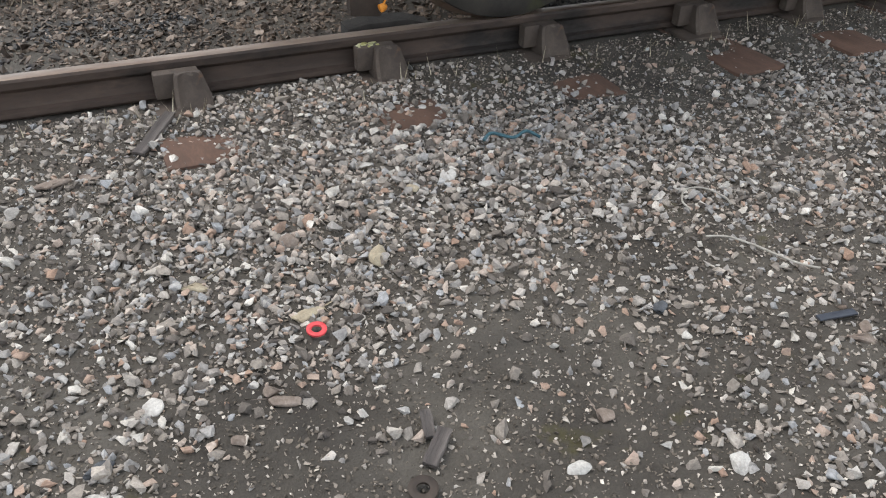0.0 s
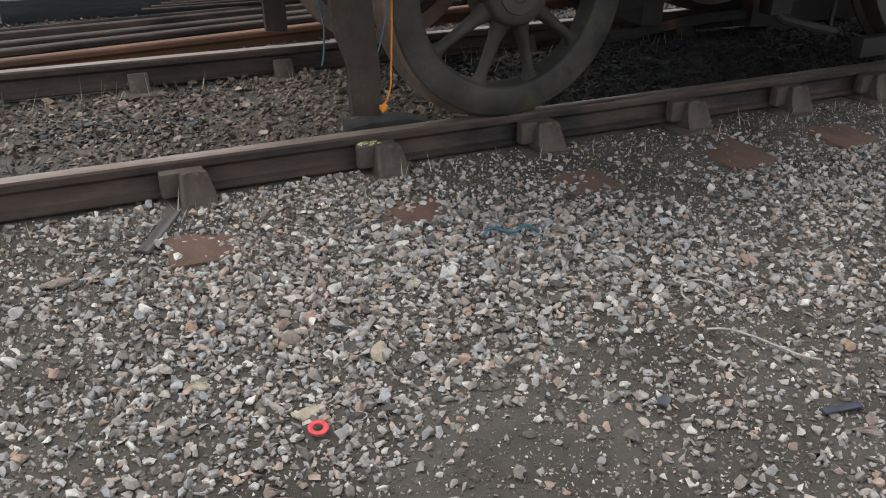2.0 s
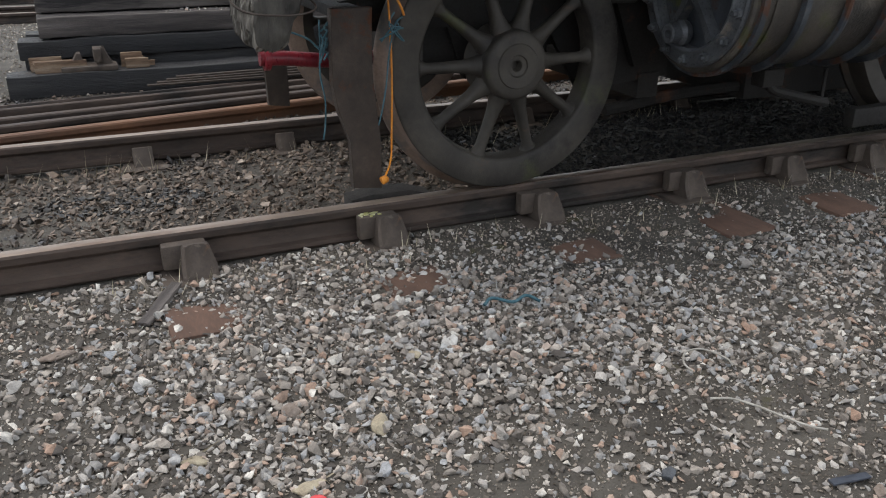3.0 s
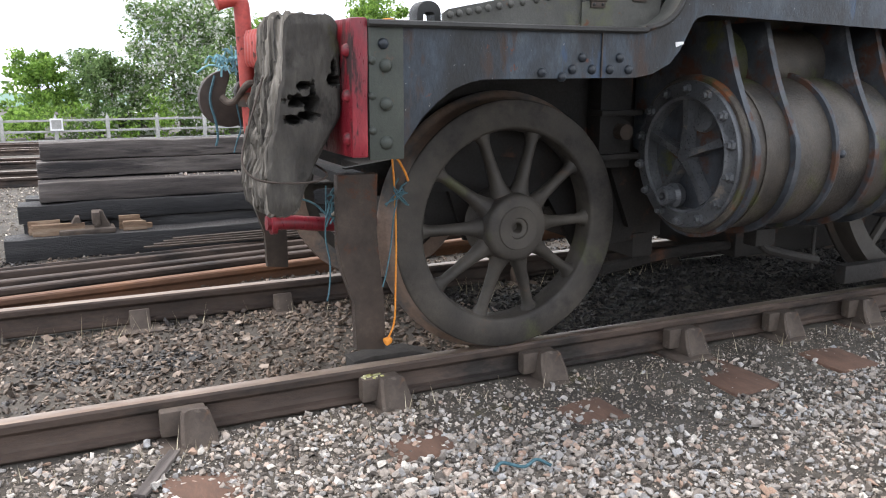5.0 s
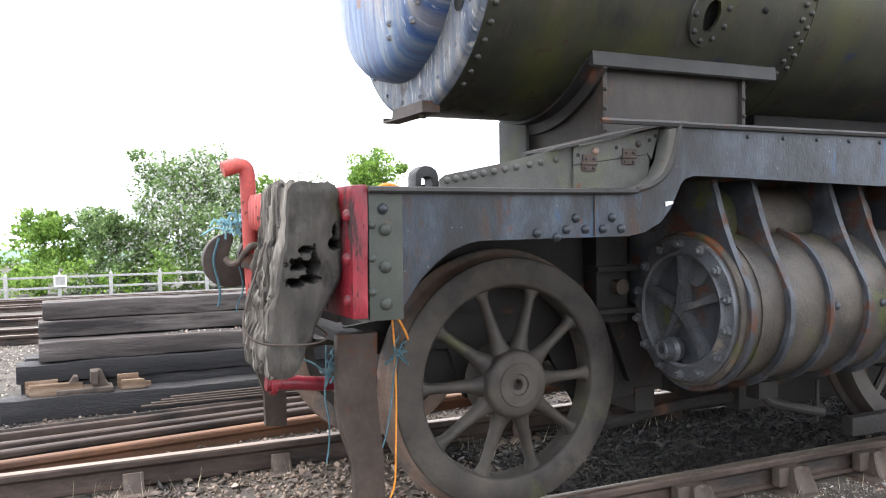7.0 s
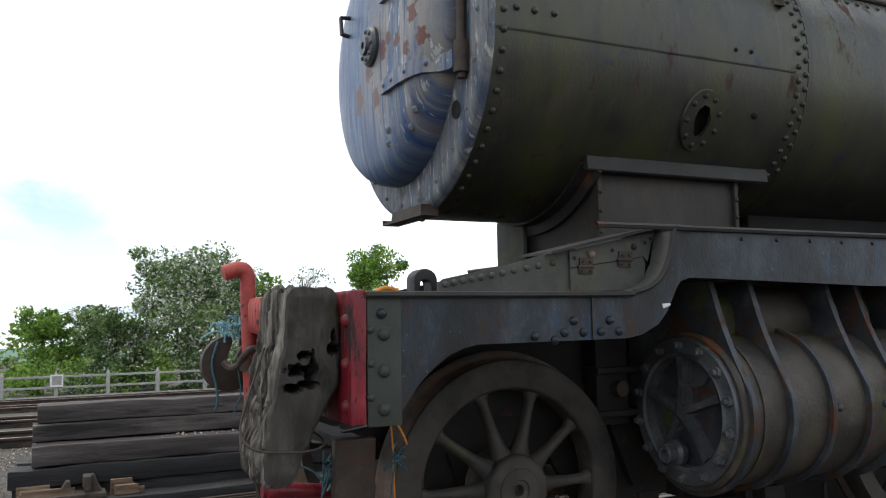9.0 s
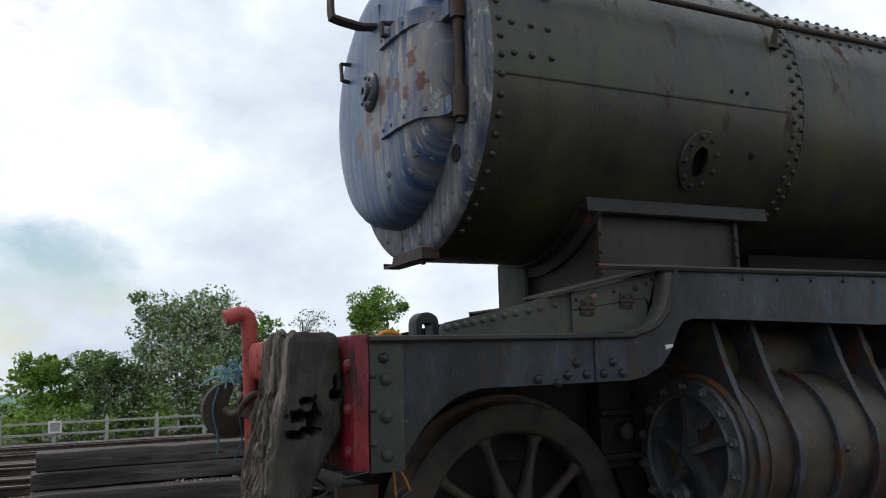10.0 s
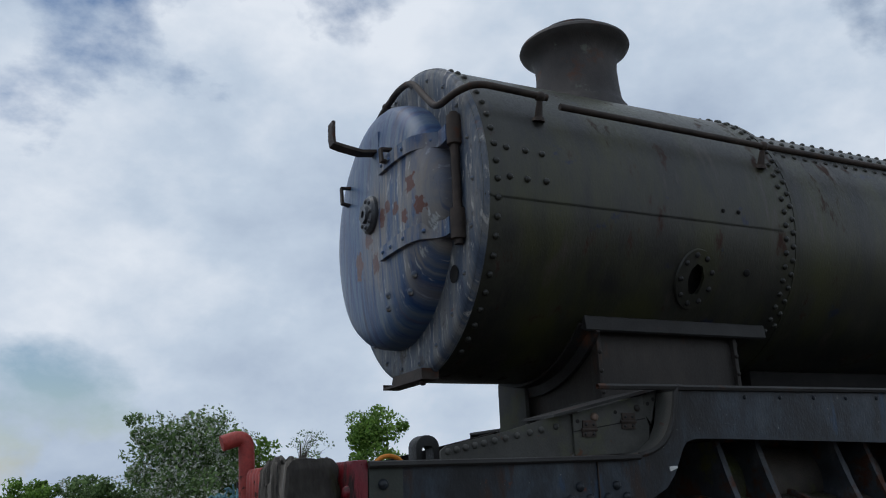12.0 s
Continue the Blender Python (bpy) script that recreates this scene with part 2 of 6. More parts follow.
M["red"] = surface("chipped_red_paint", [(0.3, (0.085, 0.006, 0.010)), (0.55, (0.165, 0.010, 0.018)), (0.75, (0.27, 0.024, 0.030))], 7, 11, (0.25, 0.5), 0, 0.5, 70, (1.6, 1.6, 0.5),
                   patches=[((0.026, 0.010, 0.010), 7, 0.54, 0.60, (1.4, 1.4, 0.4), 0.8), ((0.20, 0.19, 0.17), 30, 0.68, 0.71, ONE)])
M["pipe_red"] = surface("sun_faded_red_pipe_paint", [(0.3, (0.28, 0.035, 0.03)), (0.6, (0.37, 0.060, 0.046)), (0.8, (0.44, 0.13, 0.10))], 8, 9, (0.4, 0.65), 0, 0.4, 80,
                        patches=[((0.07, 0.026, 0.02), 14, 0.60, 0.65, ONE, 0.9)])
M["boiler"] = surface("olive_weathered_boiler_paint", [(0.30, (0.0117, 0.0117, 0.0106)), (0.46, (0.0221, 0.0216, 0.0171)), (0.60, (0.0342, 0.0333, 0.0234)), (0.76, (0.0576, 0.0540, 0.0405))], 3.6, 13, (0.30, 0.55), 0.05, 0.3, 100, (0.9, 1, 0.45),
                      patches=[((0.0440, 0.0450, 0.0135), 1.9, 0.46, 0.66, (1.5, 1, 0.4)), ((0.0540, 0.0446, 0.0358), 4.0, 0.57, 0.68, (1.8, 1, 0.35)), ((0.0095, 0.0135, 0.0351), 5, 0.63, 0.68, ONE), ((0.0439, 0.0189, 0.0108), 5.0, 0.60, 0.67, (1.2, 1, 0.4), 0.9)], spec=0.5)
M["box_front"] = surface("blue_streaked_smokebox_front", [(0.34, (0.016, 0.034, 0.105)), (0.44, (0.036, 0.080, 0.185)), (0.52, (0.120, 0.140, 0.180)), (0.60, (0.27, 0.25, 0.235)), (0.74, (0.40, 0.38, 0.355))], 3.4, 12, (0.25, 0.5), 0.0, 0.35, 80, (0.0, 5.5, 0.30),
                         patches=[((0.22, 0.195, 0.175), 1.6, 0.47, 0.60, (0.0, 2.2, 0.9)), ((0.016, 0.046, 0.130), 3.0, 0.55, 0.62, (0.0, 6.0, 0.22)), ((0.42, 0.42, 0.40), 12.0, 0.60, 0.64, (0.0, 3.0, 0.9))])


def blue_margin(m, y0, z0, r0, r1):
    """Faded blue paint left round the rim of the door, worn away towards its middle."""
    nt = m.node_tree
    bs = nt.nodes["Principled BSDF"]
    col = bs.inputs["Base Color"].links[0].from_socket
    co = nt.nodes.new("ShaderNodeTexCoord")
    mp = nt.nodes.new("ShaderNodeMapping")
    mp.inputs["Location"].default_value = (0, -y0, -z0)
    mp.inputs["Scale"].default_value = (0, 1, 1)
    nt.links.new(co.outputs["Object"], mp.inputs[0])
    ln = node(nt, "ShaderNodeVectorMath")
    ln.operation = "LENGTH"
    nt.links.new(mp.outputs[0], ln.inputs[0])
    st = nt.nodes.new("ShaderNodeMapping")
    st.inputs["Scale"].default_value = (0.6, 9.0, 1.1)
    nt.links.new(co.outputs["Object"], st.inputs[0])
    n = node(nt, "ShaderNodeTexNoise", Scale=2.4, Detail=7.0, Roughness=0.6)
    nt.links.new(st.outputs[0], n.inputs["Vector"])
    ad = nt.nodes.new("ShaderNodeMath")
    ad.operation = "MULTIPLY_ADD"
    nt.links.new(n.outputs["Fac"], ad.inputs[0])
    ad.inputs[1].default_value = 0.40
    nt.links.new(ln.outputs["Value"], ad.inputs[2])
    fac = ramp(nt, [(r0 + 0.2, 0.0), (r1 + 0.2, 0.85)])
    nt.links.new(ad.outputs[0], fac.inputs[0])
    blue = ramp(nt, [(0.32, (0.010, 0.020, 0.075)), (0.44, (0.020, 0.056, 0.17)), (0.54, (0.055, 0.115, 0.22)), (0.62, (0.10, 0.15, 0.22)), (0.72, (0.19, 0.21, 0.23))])
    nt.links.new(n.outputs["Fac"], blue.inputs[0])
    nt.links.new(mixc(nt, fac.outputs[0], col, blue.outputs[0]), bs.inputs["Base Color"])


def paint_loss(m, chips, colour):
    """Ragged patches of bare rusted steel where the paint has come away: (y, z, half-height)."""
    nt = m.node_tree
    bs = nt.nodes["Principled BSDF"]
    col = bs.inputs["Base Color"].links[0].from_socket
    co = nt.nodes.new("ShaderNodeTexCoord")
    n = node(nt, "ShaderNodeTexNoise", Scale=26.0, Detail=4.0, Roughness=0.6)
    nt.links.new(co.outputs["Object"], n.inputs["Vector"])
    for y, z, r in chips:
        mp = nt.nodes.new("ShaderNodeMapping")
        k = 1 / r
        mp.inputs["Location"].default_value = (0, -y * k, -z * k * 0.8)
        mp.inputs["Scale"].default_value = (0, k, k * 0.8)
        nt.links.new(co.outputs["Object"], mp.inputs[0])
        ln = node(nt, "ShaderNodeVectorMath")
        ln.operation = "LENGTH"
        nt.links.new(mp.outputs[0], ln.inputs[0])
        ad = nt.nodes.new("ShaderNodeMath")
        ad.operation = "MULTIPLY_ADD"
        nt.links.new(n.outputs["Fac"], ad.inputs[0])
        ad.inputs[1].default_value = 2.4
        nt.links.new(ln.outputs["Value"], ad.inputs[2])
        half = nt.nodes.new("ShaderNodeMath")
        half.operation = "MULTIPLY"
        nt.links.new(ad.outputs[0], half.inputs[0])
        half.inputs[1].default_value = 0.25
        fac = ramp(nt, [(0.50, 1.0), (0.53, 0.0)])
        nt.links.new(half.outputs[0], fac.inputs[0])
        col = mixc(nt, fac.outputs[0], col, colour)
    nt.links.new(col, bs.inputs["Base Color"])


blue_margin(M["box_front"], 0.48, 2.42, 0.28, 0.50)
paint_loss(M["box_front"], [(0.320, 2.560, 0.042), (0.255, 2.440, 0.036), (0.547, 2.518, 0.028), (0.460, 2.475, 0.026), (0.375, 2.420, 0.034), (0.614, 2.468, 0.038), (0.80, 2.416, 0.055), (0.950, 2.312, 0.062), (0.715, 2.274, 0.048)], (0.115, 0.040, 0.026))
M["box_ring"] = surface("blue_grey_flaking_front_plate", [(0.30, (0.030, 0.042, 0.075)), (0.45, (0.070, 0.090, 0.125)), (0.60, (0.16, 0.16, 0.16)), (0.74, (0.26, 0.255, 0.245))], 6.0, 10, (0.4, 0.7), 0.0, 0.5, 90, (0.5, 3.0, 0.4),
                        patches=[((0.36, 0.345, 0.32), 12.0, 0.56, 0.62, (0.5, 2.5, 0.6)), ((0.0405, 0.0324, 0.0288), 6, 0.60, 0.68, ONE), ((0.16, 0.07, 0.05), 6, 0.64, 0.70, ONE)])
M["iron"] = surface("dark_rusted_iron", [(0.3, (0.0297, 0.0228, 0.0187)), (0.6, (0.0621, 0.0456, 0.0363)), (0.8, (0.0999, 0.0744, 0.0583))], 9, 9, (0.5, 0.8), 0.3, 0.3, 130, patches=[(RUST, 8, 0.58, 0.68, ONE, 0.9)])
M["frame"] = surface("grimy_black_frame_steel", [(0.3, (0.0075, 0.0063, 0.0057)), (0.7, (0.0185, 0.0156, 0.0134))], 4, 10, (0.6, 0.9), 0.1, 0.3, 110, patches=[(RUST, 5, 0.58, 0.72, ONE, 0.9)])
M["saddle"] = surface("brown_rusted_saddle_plate", [(0.3, (0.0163, 0.0140, 0.0123)), (0.55, (0.0325, 0.0269, 0.0225)), (0.78, (0.0562, 0.0456, 0.0375))], 3.5, 11, (0.5, 0.85), 0.1, 0.3, 110, (1, 1, 0.5), patches=[((0.0562, 0.0275, 0.0150), 5, 0.6, 0.7, (1, 1, 0.5))])
M["cyl"] = surface("brown_grey_cylinder_casting", [(0.28, (0.0197, 0.0167, 0.0148)), (0.48, (0.0453, 0.0374, 0.0305)), (0.62, (0.0689, 0.0571, 0.0453)), (0.78, (0.1082, 0.0935, 0.0768))], 5, 12, (0.42, 0.75), 0.12, 0.6, 90,
                   patches=[((0.0533, 0.0590, 0.0164), 4.0, 0.55, 0.66, ONE), ((0.1640, 0.0508, 0.0180), 3.2, 0.60, 0.66, (1, 1, 1.2), 0.95), ((0.0098, 0.0090, 0.0082), 3.0, 0.57, 0.68, ONE)], dist=0.008)
M["cyl_edge"] = surface("blue_grey_worn_rib_edge", [(0.3, (0.020, 0.021, 0.024)), (0.55, (0.046, 0.051, 0.060)), (0.76, (0.12, 0.125, 0.125))], 8, 11, (0.35, 0.65), 0.2, 0.6, 100,
                        patches=[((0.075, 0.034, 0.020), 6, 0.52, 0.60, ONE, 0.9), ((0.07, 0.075, 0.022), 5, 0.60, 0.68, ONE)])
M["cover"] = surface("blue_black_greasy_cover", [(0.3, (0.0407, 0.0421, 0.0462)), (0.6, (0.0856, 0.0883, 0.0934)), (0.8, (0.1474, 0.1515, 0.1553))], 8, 10, (0.22, 0.5), 0.2, 0.4, 110, patches=[((0.1632, 0.1382, 0.1146), 9, 0.62, 0.70, ONE)])
M["chimney"] = surface("sooty_brown_chimney", [(0.3, (0.037, 0.034, 0.034)), (0.6, (0.071, 0.062, 0.057)), (0.8, (0.118, 0.105, 0.093))], 5, 11, (0.55, 0.85), 0.15, 0.5, 100, (1, 1, 0.6), patches=[((0.124, 0.130, 0.105), 7, 0.62, 0.68, ONE), (RUST, 5, 0.58, 0.7, ONE)])
# dark lamp socket, and the painted shade inside the cylinder cover
M["recess"] = surface("black_socket_and_recess_shade", [(0.3, (0.0060, 0.0055, 0.0055)), (0.7, (0.0175, 0.0165, 0.0160))], 9, 9, (0.4, 0.7), 0.1, 0.4, 110)
# soot, also the painted dark of gaps and holes
M["soot_and_shade"] = surface("soot_and_shade", [(0.3, (0.010, 0.009, 0.009)), (0.7, (0.022, 0.020, 0.018))], 8, 4, (0.9, 1.0), bump=0.2)
M["washer_red"] = surface("bright_red_fibre_washer", [(0.3, (0.48, 0.040, 0.045)), (0.7, (0.62, 0.075, 0.08))], 30, 4, (0.5, 0.7), bump=0.2)
M["blue_rope"] = surface("teal_polypropylene_rope", [(0.3, (0.022, 0.070, 0.088)), (0.7, (0.070, 0.145, 0.170))], 40, 4, (0.6, 0.8), bump=0.6, fine=300)
M["orange_rope"] = surface("orange_polypropylene_twine", [(0.3, (0.48, 0.15, 0.012)), (0.7, (0.68, 0.26, 0.03))], 40, 4, (0.5, 0.7), bump=0.5, fine=300)
M["wire"] = surface("pale_bent_wire", [(0.3, (0.22, 0.20, 0.17)), (0.7, (0.42, 0.39, 0.34))], 30, 4, (0.5, 0.7), 0.2, 0.2)
M["slate"] = surface("blue_black_plastic_strip", [(0.3, (0.03, 0.034, 0.045)), (0.7, (0.055, 0.06, 0.075))], 20, 4, (0.4, 0.6), bump=0.2)
M["concrete"] = surface("grey_concrete_post", [(0.3, (0.26, 0.255, 0.24)), (0.7, (0.40, 0.39, 0.37))], 10, 8, (0.85, 0.95), bump=0.4)
M["white"] = surface("white_painted_metal", [(0.3, (0.62, 0.62, 0.60)), (0.7, (0.78, 0.78, 0.76))], 8, 5, (0.4, 0.6), bump=0.05)
def leafy(name, stops, through=0.55):
    """Leaves: a dull upper side that lets part of the light through."""
    m = surface(name, stops, 1.2, 4, (0.5, 0.7), bump=0, per="island")
    nt = m.node_tree
    bs, out = nt.nodes["Principled BSDF"], nt.nodes["Material Output"]
    col = bs.inputs["Base Color"].links[0].from_socket
    tr, mx = nt.nodes.new("ShaderNodeBsdfTranslucent"), nt.nodes.new("ShaderNodeMixShader")
    nt.links.new(col, tr.inputs["Color"])
    mx.inputs[0].default_value = through
    nt.links.new(bs.outputs[0], mx.inputs[1])
    nt.links.new(tr.outputs[0], mx.inputs[2])
    nt.links.new(mx.outputs[0], out.inputs["Surface"])
    return m


M["leaf"] = leafy("fresh_green_leaves", [(0.0, (0.094, 0.175, 0.031)), (0.5, (0.175, 0.312, 0.056)), (1.0, (0.312, 0.475, 0.100))])
M["hawthorn_leaf"] = leafy("grey_green_hawthorn_leaves", [(0.0, (0.080, 0.140, 0.048)), (0.5, (0.160, 0.250, 0.090)), (1.0, (0.280, 0.390, 0.160))])
M["blossom"] = leafy("white_hawthorn_blossom", [(0.0, (0.5, 0.52, 0.46)), (1.0, (0.8, 0.8, 0.75))], 0.35)
M["bark"] = surface("brown_grey_bark", [(0.3, (0.07, 0.055, 0.045)), (0.7, (0.16, 0.135, 0.11))], 9, 8, (0.85, 0.97), bump=0.6, stretch=(1, 1, 0.3))
# the haze of distance is mixed into the hill's green
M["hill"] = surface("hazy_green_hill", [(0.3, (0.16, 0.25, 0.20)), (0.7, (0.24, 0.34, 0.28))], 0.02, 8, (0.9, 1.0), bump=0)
M["grass"] = surface("rough_grass", [(0.0, (0.05, 0.085, 0.02)), (0.6, (0.11, 0.16, 0.04)), (1.0, (0.26, 0.24, 0.11))], 3, 4, (0.7, 0.9), bump=0, per="island")
M["straw"] = surface("dry_straw_stalks", [(0.0, (0.30, 0.25, 0.16)), (1.0, (0.52, 0.46, 0.34))], 3, 4, (0.8, 0.9), bump=0, per="island")


# ---- helpers ----
def part(name, bm, material, parent=None, label="", smooth=35):
    me = bpy.data.meshes.new(name)
    bmesh.ops.recalc_face_normals(bm, faces=bm.faces[:])
    bm.to_mesh(me)
    bm.free()
    return piece(name, me, material, parent, label, smooth)


def piece(name, me, material=None, parent=None, label="", smooth=0):
    if material is not None and not me.materials:
        me.materials.append(material)
    if smooth:
        me.shade_smooth()
        me.set_sharp_from_angle(angle=radians(smooth))
    ob = new(name, me)
    if parent is not None:
        ob.parent = parent
    if label:
        tagged(ob, label)
    return ob


def thing(name, label, category, group="", kind="", at=(0, 0, 0)):
    ob = new(name)
    ob.empty_display_size = 0.1
    ob.location = at
    return tagged(ob, label, category, group, kind)


def box(a, b, bevel=0.0, seg=2, bm=None, m=None):
    bm = bm or bmesh.new()
    vs = bmesh.ops.create_cube(bm, size=1)["verts"]
    for v in vs:
        v.co = Vector([a[i] + (b[i] - a[i]) * (v.co[i] + 0.5) for i in range(3)])
    if bevel:
        es = list({e for v in vs for e in v.link_edges})
        r = bmesh.ops.bevel(bm, geom=es, offset=bevel, segments=seg, profile=0.6, affect="EDGES")
        vs = list({v for f in r["faces"] for v in f.verts} | {v for v in vs if v.is_valid})
    if m is not None:
        bmesh.ops.transform(bm, matrix=m, verts=vs)
    return bm


def lathe(prof, m=None, seg=48, bm=None, closed=False):
    """prof: (radius, height) pairs turned about local z."""
    bm = bm or bmesh.new()
    m = m or Matrix()
    rings = []
    for r, h in prof:
        if r < 1e-6:
            rings.append([bm.verts.new(m @ Vector((0, 0, h)))])
        else:
            rings.append([bm.verts.new(m @ Vector((r * math.cos(2 * math.pi * k / seg), r * math.sin(2 * math.pi * k / seg), h))) for k in range(seg)])
    pairs = list(zip(rings, rings[1:])) + ([(rings[-1], rings[0])] if closed else [])
    for a, b in pairs:
        for k in range(seg):
            j = (k + 1) % seg
            if len(a) == 1 and len(b) == 1:
                continue
            if len(a) == 1:
                bm.faces.new((a[0], b[j], b[k]))
            elif len(b) == 1:
                bm.faces.new((a[k], a[j], b[0]))
            else:
                bm.faces.new((a[k], a[j], b[j], b[k]))
    return bm


AX = Matrix.Rotation(radians(90), 4, "Y")       # local z to +x
AY = Matrix.Rotation(radians(90), 4, "X")       # local z to -y


def rod(p, q, r, r2=None, seg=14, bm=None, cap=True):
    p, q = Vector(p), Vector(q)
    m = Matrix.Translation(p) @ (q - p).to_track_quat("Z", "Y").to_matrix().to_4x4()
    d, r2 = (q - p).length, r if r2 is None else r2
    return lathe(([(0, 0)] if cap else []) + [(r, 0), (r2, d)] + ([(0, d)] if cap else []), m, seg, bm)


def smooth_line(pts, steps=6):
    pts = [Vector(p) for p in pts]
    pts = [2 * pts[0] - pts[1]] + pts + [2 * pts[-1] - pts[-2]]
    out = []
    for a, b, c, d in zip(pts, pts[1:], pts[2:], pts[3:]):
        for k in range(steps):
            t = k / steps
            out.append(0.5 * (2 * b + (c - a) * t + (2 * a - 5 * b + 4 * c - d) * t * t + (3 * b - a - 3 * c + d) * t ** 3))
    return out + [pts[-2]]


def tube(pts, r, seg=8, steps=6, bm=None, taper=1.0):
    bm = bm or bmesh.new()
    line = smooth_line(pts, steps) if steps > 1 else [Vector(p) for p in pts]
    up = Vector((0.31, 0.17, 0.93))
    rings = []
    for i, p in enumerate(line):
        d = (line[min(i + 1, len(line) - 1)] - line[max(i - 1, 0)]).normalized()
        u = (up - d * up.dot(d)).normalized()
        up, w = u, d.cross(u)
        rr = r * (1 + (taper - 1) * i / max(1, len(line) - 1))
        rings.append([bm.verts.new(p + rr * (math.cos(a) * u + math.sin(a) * w)) for a in (2 * math.pi * k / seg for k in range(seg))])
    for a, b in zip(rings, rings[1:]):
        for k in range(seg):
            bm.faces.new((a[k], a[(k + 1) % seg], b[(k + 1) % seg], b[k]))
    bm.faces.new(rings[0][::-1])
    bm.faces.new(rings[-1])
    return bm


def prism(outline, y0, y1, bm=None, bevel=0.0, plane="xz"):
    """A flat plate: outline in the plane, thick along the third axis."""
    bm = bm or bmesh.new()

    def at(p, h):
        return {"xz": (p[0], h, p[1]), "yz": (h, p[0], p[1]), "xy": (p[0], p[1], h)}[plane]
    a = [bm.verts.new(at(p, y0)) for p in outline]
    b = [bm.verts.new(at(p, y1)) for p in outline]
    n = len(outline)
    fs = [bm.faces.new(a), bm.faces.new(b[::-1])]
    for k in range(n):
        fs.append(bm.faces.new((a[k], b[k], b[(k + 1) % n], a[(k + 1) % n])))
    if bevel:
        es = [e for f in fs[:2] for e in f.edges]
        bmesh.ops.bevel(bm, geom=es, offset=bevel, segments=2, profile=0.6, affect="EDGES")
    return bm


def wobble(bm, amount, size, seed=0.0, axis=None):
    for v in bm.verts:
        d = noise.noise_vector(v.co / size + Vector((seed, seed * 1.7, -seed)))
        v.co += amount * (d if axis is None else Vector((d[0] * axis[0], d[1] * axis[1], d[2] * axis[2])))
    return bm


_RIV = {}


def rivet_mesh(r, mat):
    key = (r, mat.name)
    if key not in _RIV:
        bm = lathe([(r, -0.004), (r * 0.96, r * 0.25), (r * 0.74, r * 0.6), (r * 0.38, r * 0.8), (0, r * 0.86)], seg=10)
        me = bpy.data.meshes.new("rivet")
        bm.to_mesh(me)
        bm.free()
        me.materials.append(mat)
        me.shade_smooth()
        _RIV[key] = me
    return _RIV[key]


def rivet(at, normal, r, mat, parent, name="rivet"):
    ob = new(name, rivet_mesh(r, mat))
    ob.parent = parent
    ob.matrix_local = Matrix.Translation(at) @ Vector(normal).to_track_quat("Z", "Y").to_matrix().to_4x4()
    return ob


_rs = np.random.RandomState(7)
_WAVES = [(_rs.uniform(0.6, 1.4) * f, _rs.uniform(0, 6.28), _rs.uniform(0, 6.28), f) for f in (1, 1, 1.9, 2.1, 3.7, 4.1, 7.3, 8.2) for _ in range(2)]


def field(x, y, scale=1.0, off=0.0):
    """Smooth pseudo-random values, about -1 to 1."""
    s = 0
    for k, a, b, f in _WAVES:
        s = s + np.sin((x * np.cos(a) + y * np.sin(a)) * k * scale * 2.2 + b + off * (1 + a)) / f ** 0.8
    return s / 4.5


def gz(x, y):
    """Height of the ground."""
    x, y = np.asarray(x, float), np.asarray(y, float)
    near = np.exp(-((x * 0.12) ** 2 + (y * 0.12) ** 2))
    z = -0.178 + near * (0.010 * field(x, y, 1.2) + 0.004 * field(x, y, 6.0, 3.0))
    z = z + 0.024 * np.exp(-((y + 0.95) / 0.55) ** 2) * np.exp(-((x + 0.7) / 1.2) ** 4)
    z = z + 0.022 / (1 + np.exp(np.clip(-(y + 0.34) / 0.03, -60, 60))) / (1 + np.exp(np.clip((y - 1.75) / 0.05, -60, 60)))
    z = z - 0.047 * np.clip(y - 5, 0, 55) - 0.034 * np.clip(y - 60, 0, None)
    return z


def raw_mesh(name, verts, tris, mat):
    me = bpy.data.meshes.new(name)
    n, t = len(verts), len(tris)
    me.vertices.add(n)
    me.vertices.foreach_set("co", verts.astype(np.float32).ravel())
    me.loops.add(3 * t)
    me.loops.foreach_set("vertex_index", tris.astype(np.int32).ravel())
    me.polygons.add(t)
    me.polygons.foreach_set("loop_start", np.arange(0, 3 * t, 3, dtype=np.int32))
    me.update(calc_edges=True)
    me.validate()
    me.shade_flat()
    me.materials.append(mat)
    return me


def stone_shapes(count, points, seed, flat=0.62):
    rs = np.random.RandomState(seed)
    out = []
    for _ in range(count):
        p = rs.normal(size=(points, 3))
        p /= np.linalg.norm(p, axis=1)[:, None]
        p *= rs.uniform(0.82, 1.12, (points, 1))
        p *= (1.0, rs.uniform(0.6, 0.95), rs.uniform(flat * 0.7, flat * 1.25))
        bm = bmesh.new()
        for q in p:
            bm.verts.new(q)
        bmesh.ops.convex_hull(bm, input=bm.verts[:])
        bmesh.ops.delete(bm, geom=[v for v in bm.verts if not v.link_faces], context="VERTS")
        bmesh.ops.triangulate(bm, faces=bm.faces[:])
        bm.verts.index_update()
        out.append((np.array([v.co[:] for v in bm.verts]), np.array([[v.index for v in f.verts] for f in bm.faces])))
        bm.free()
    return out


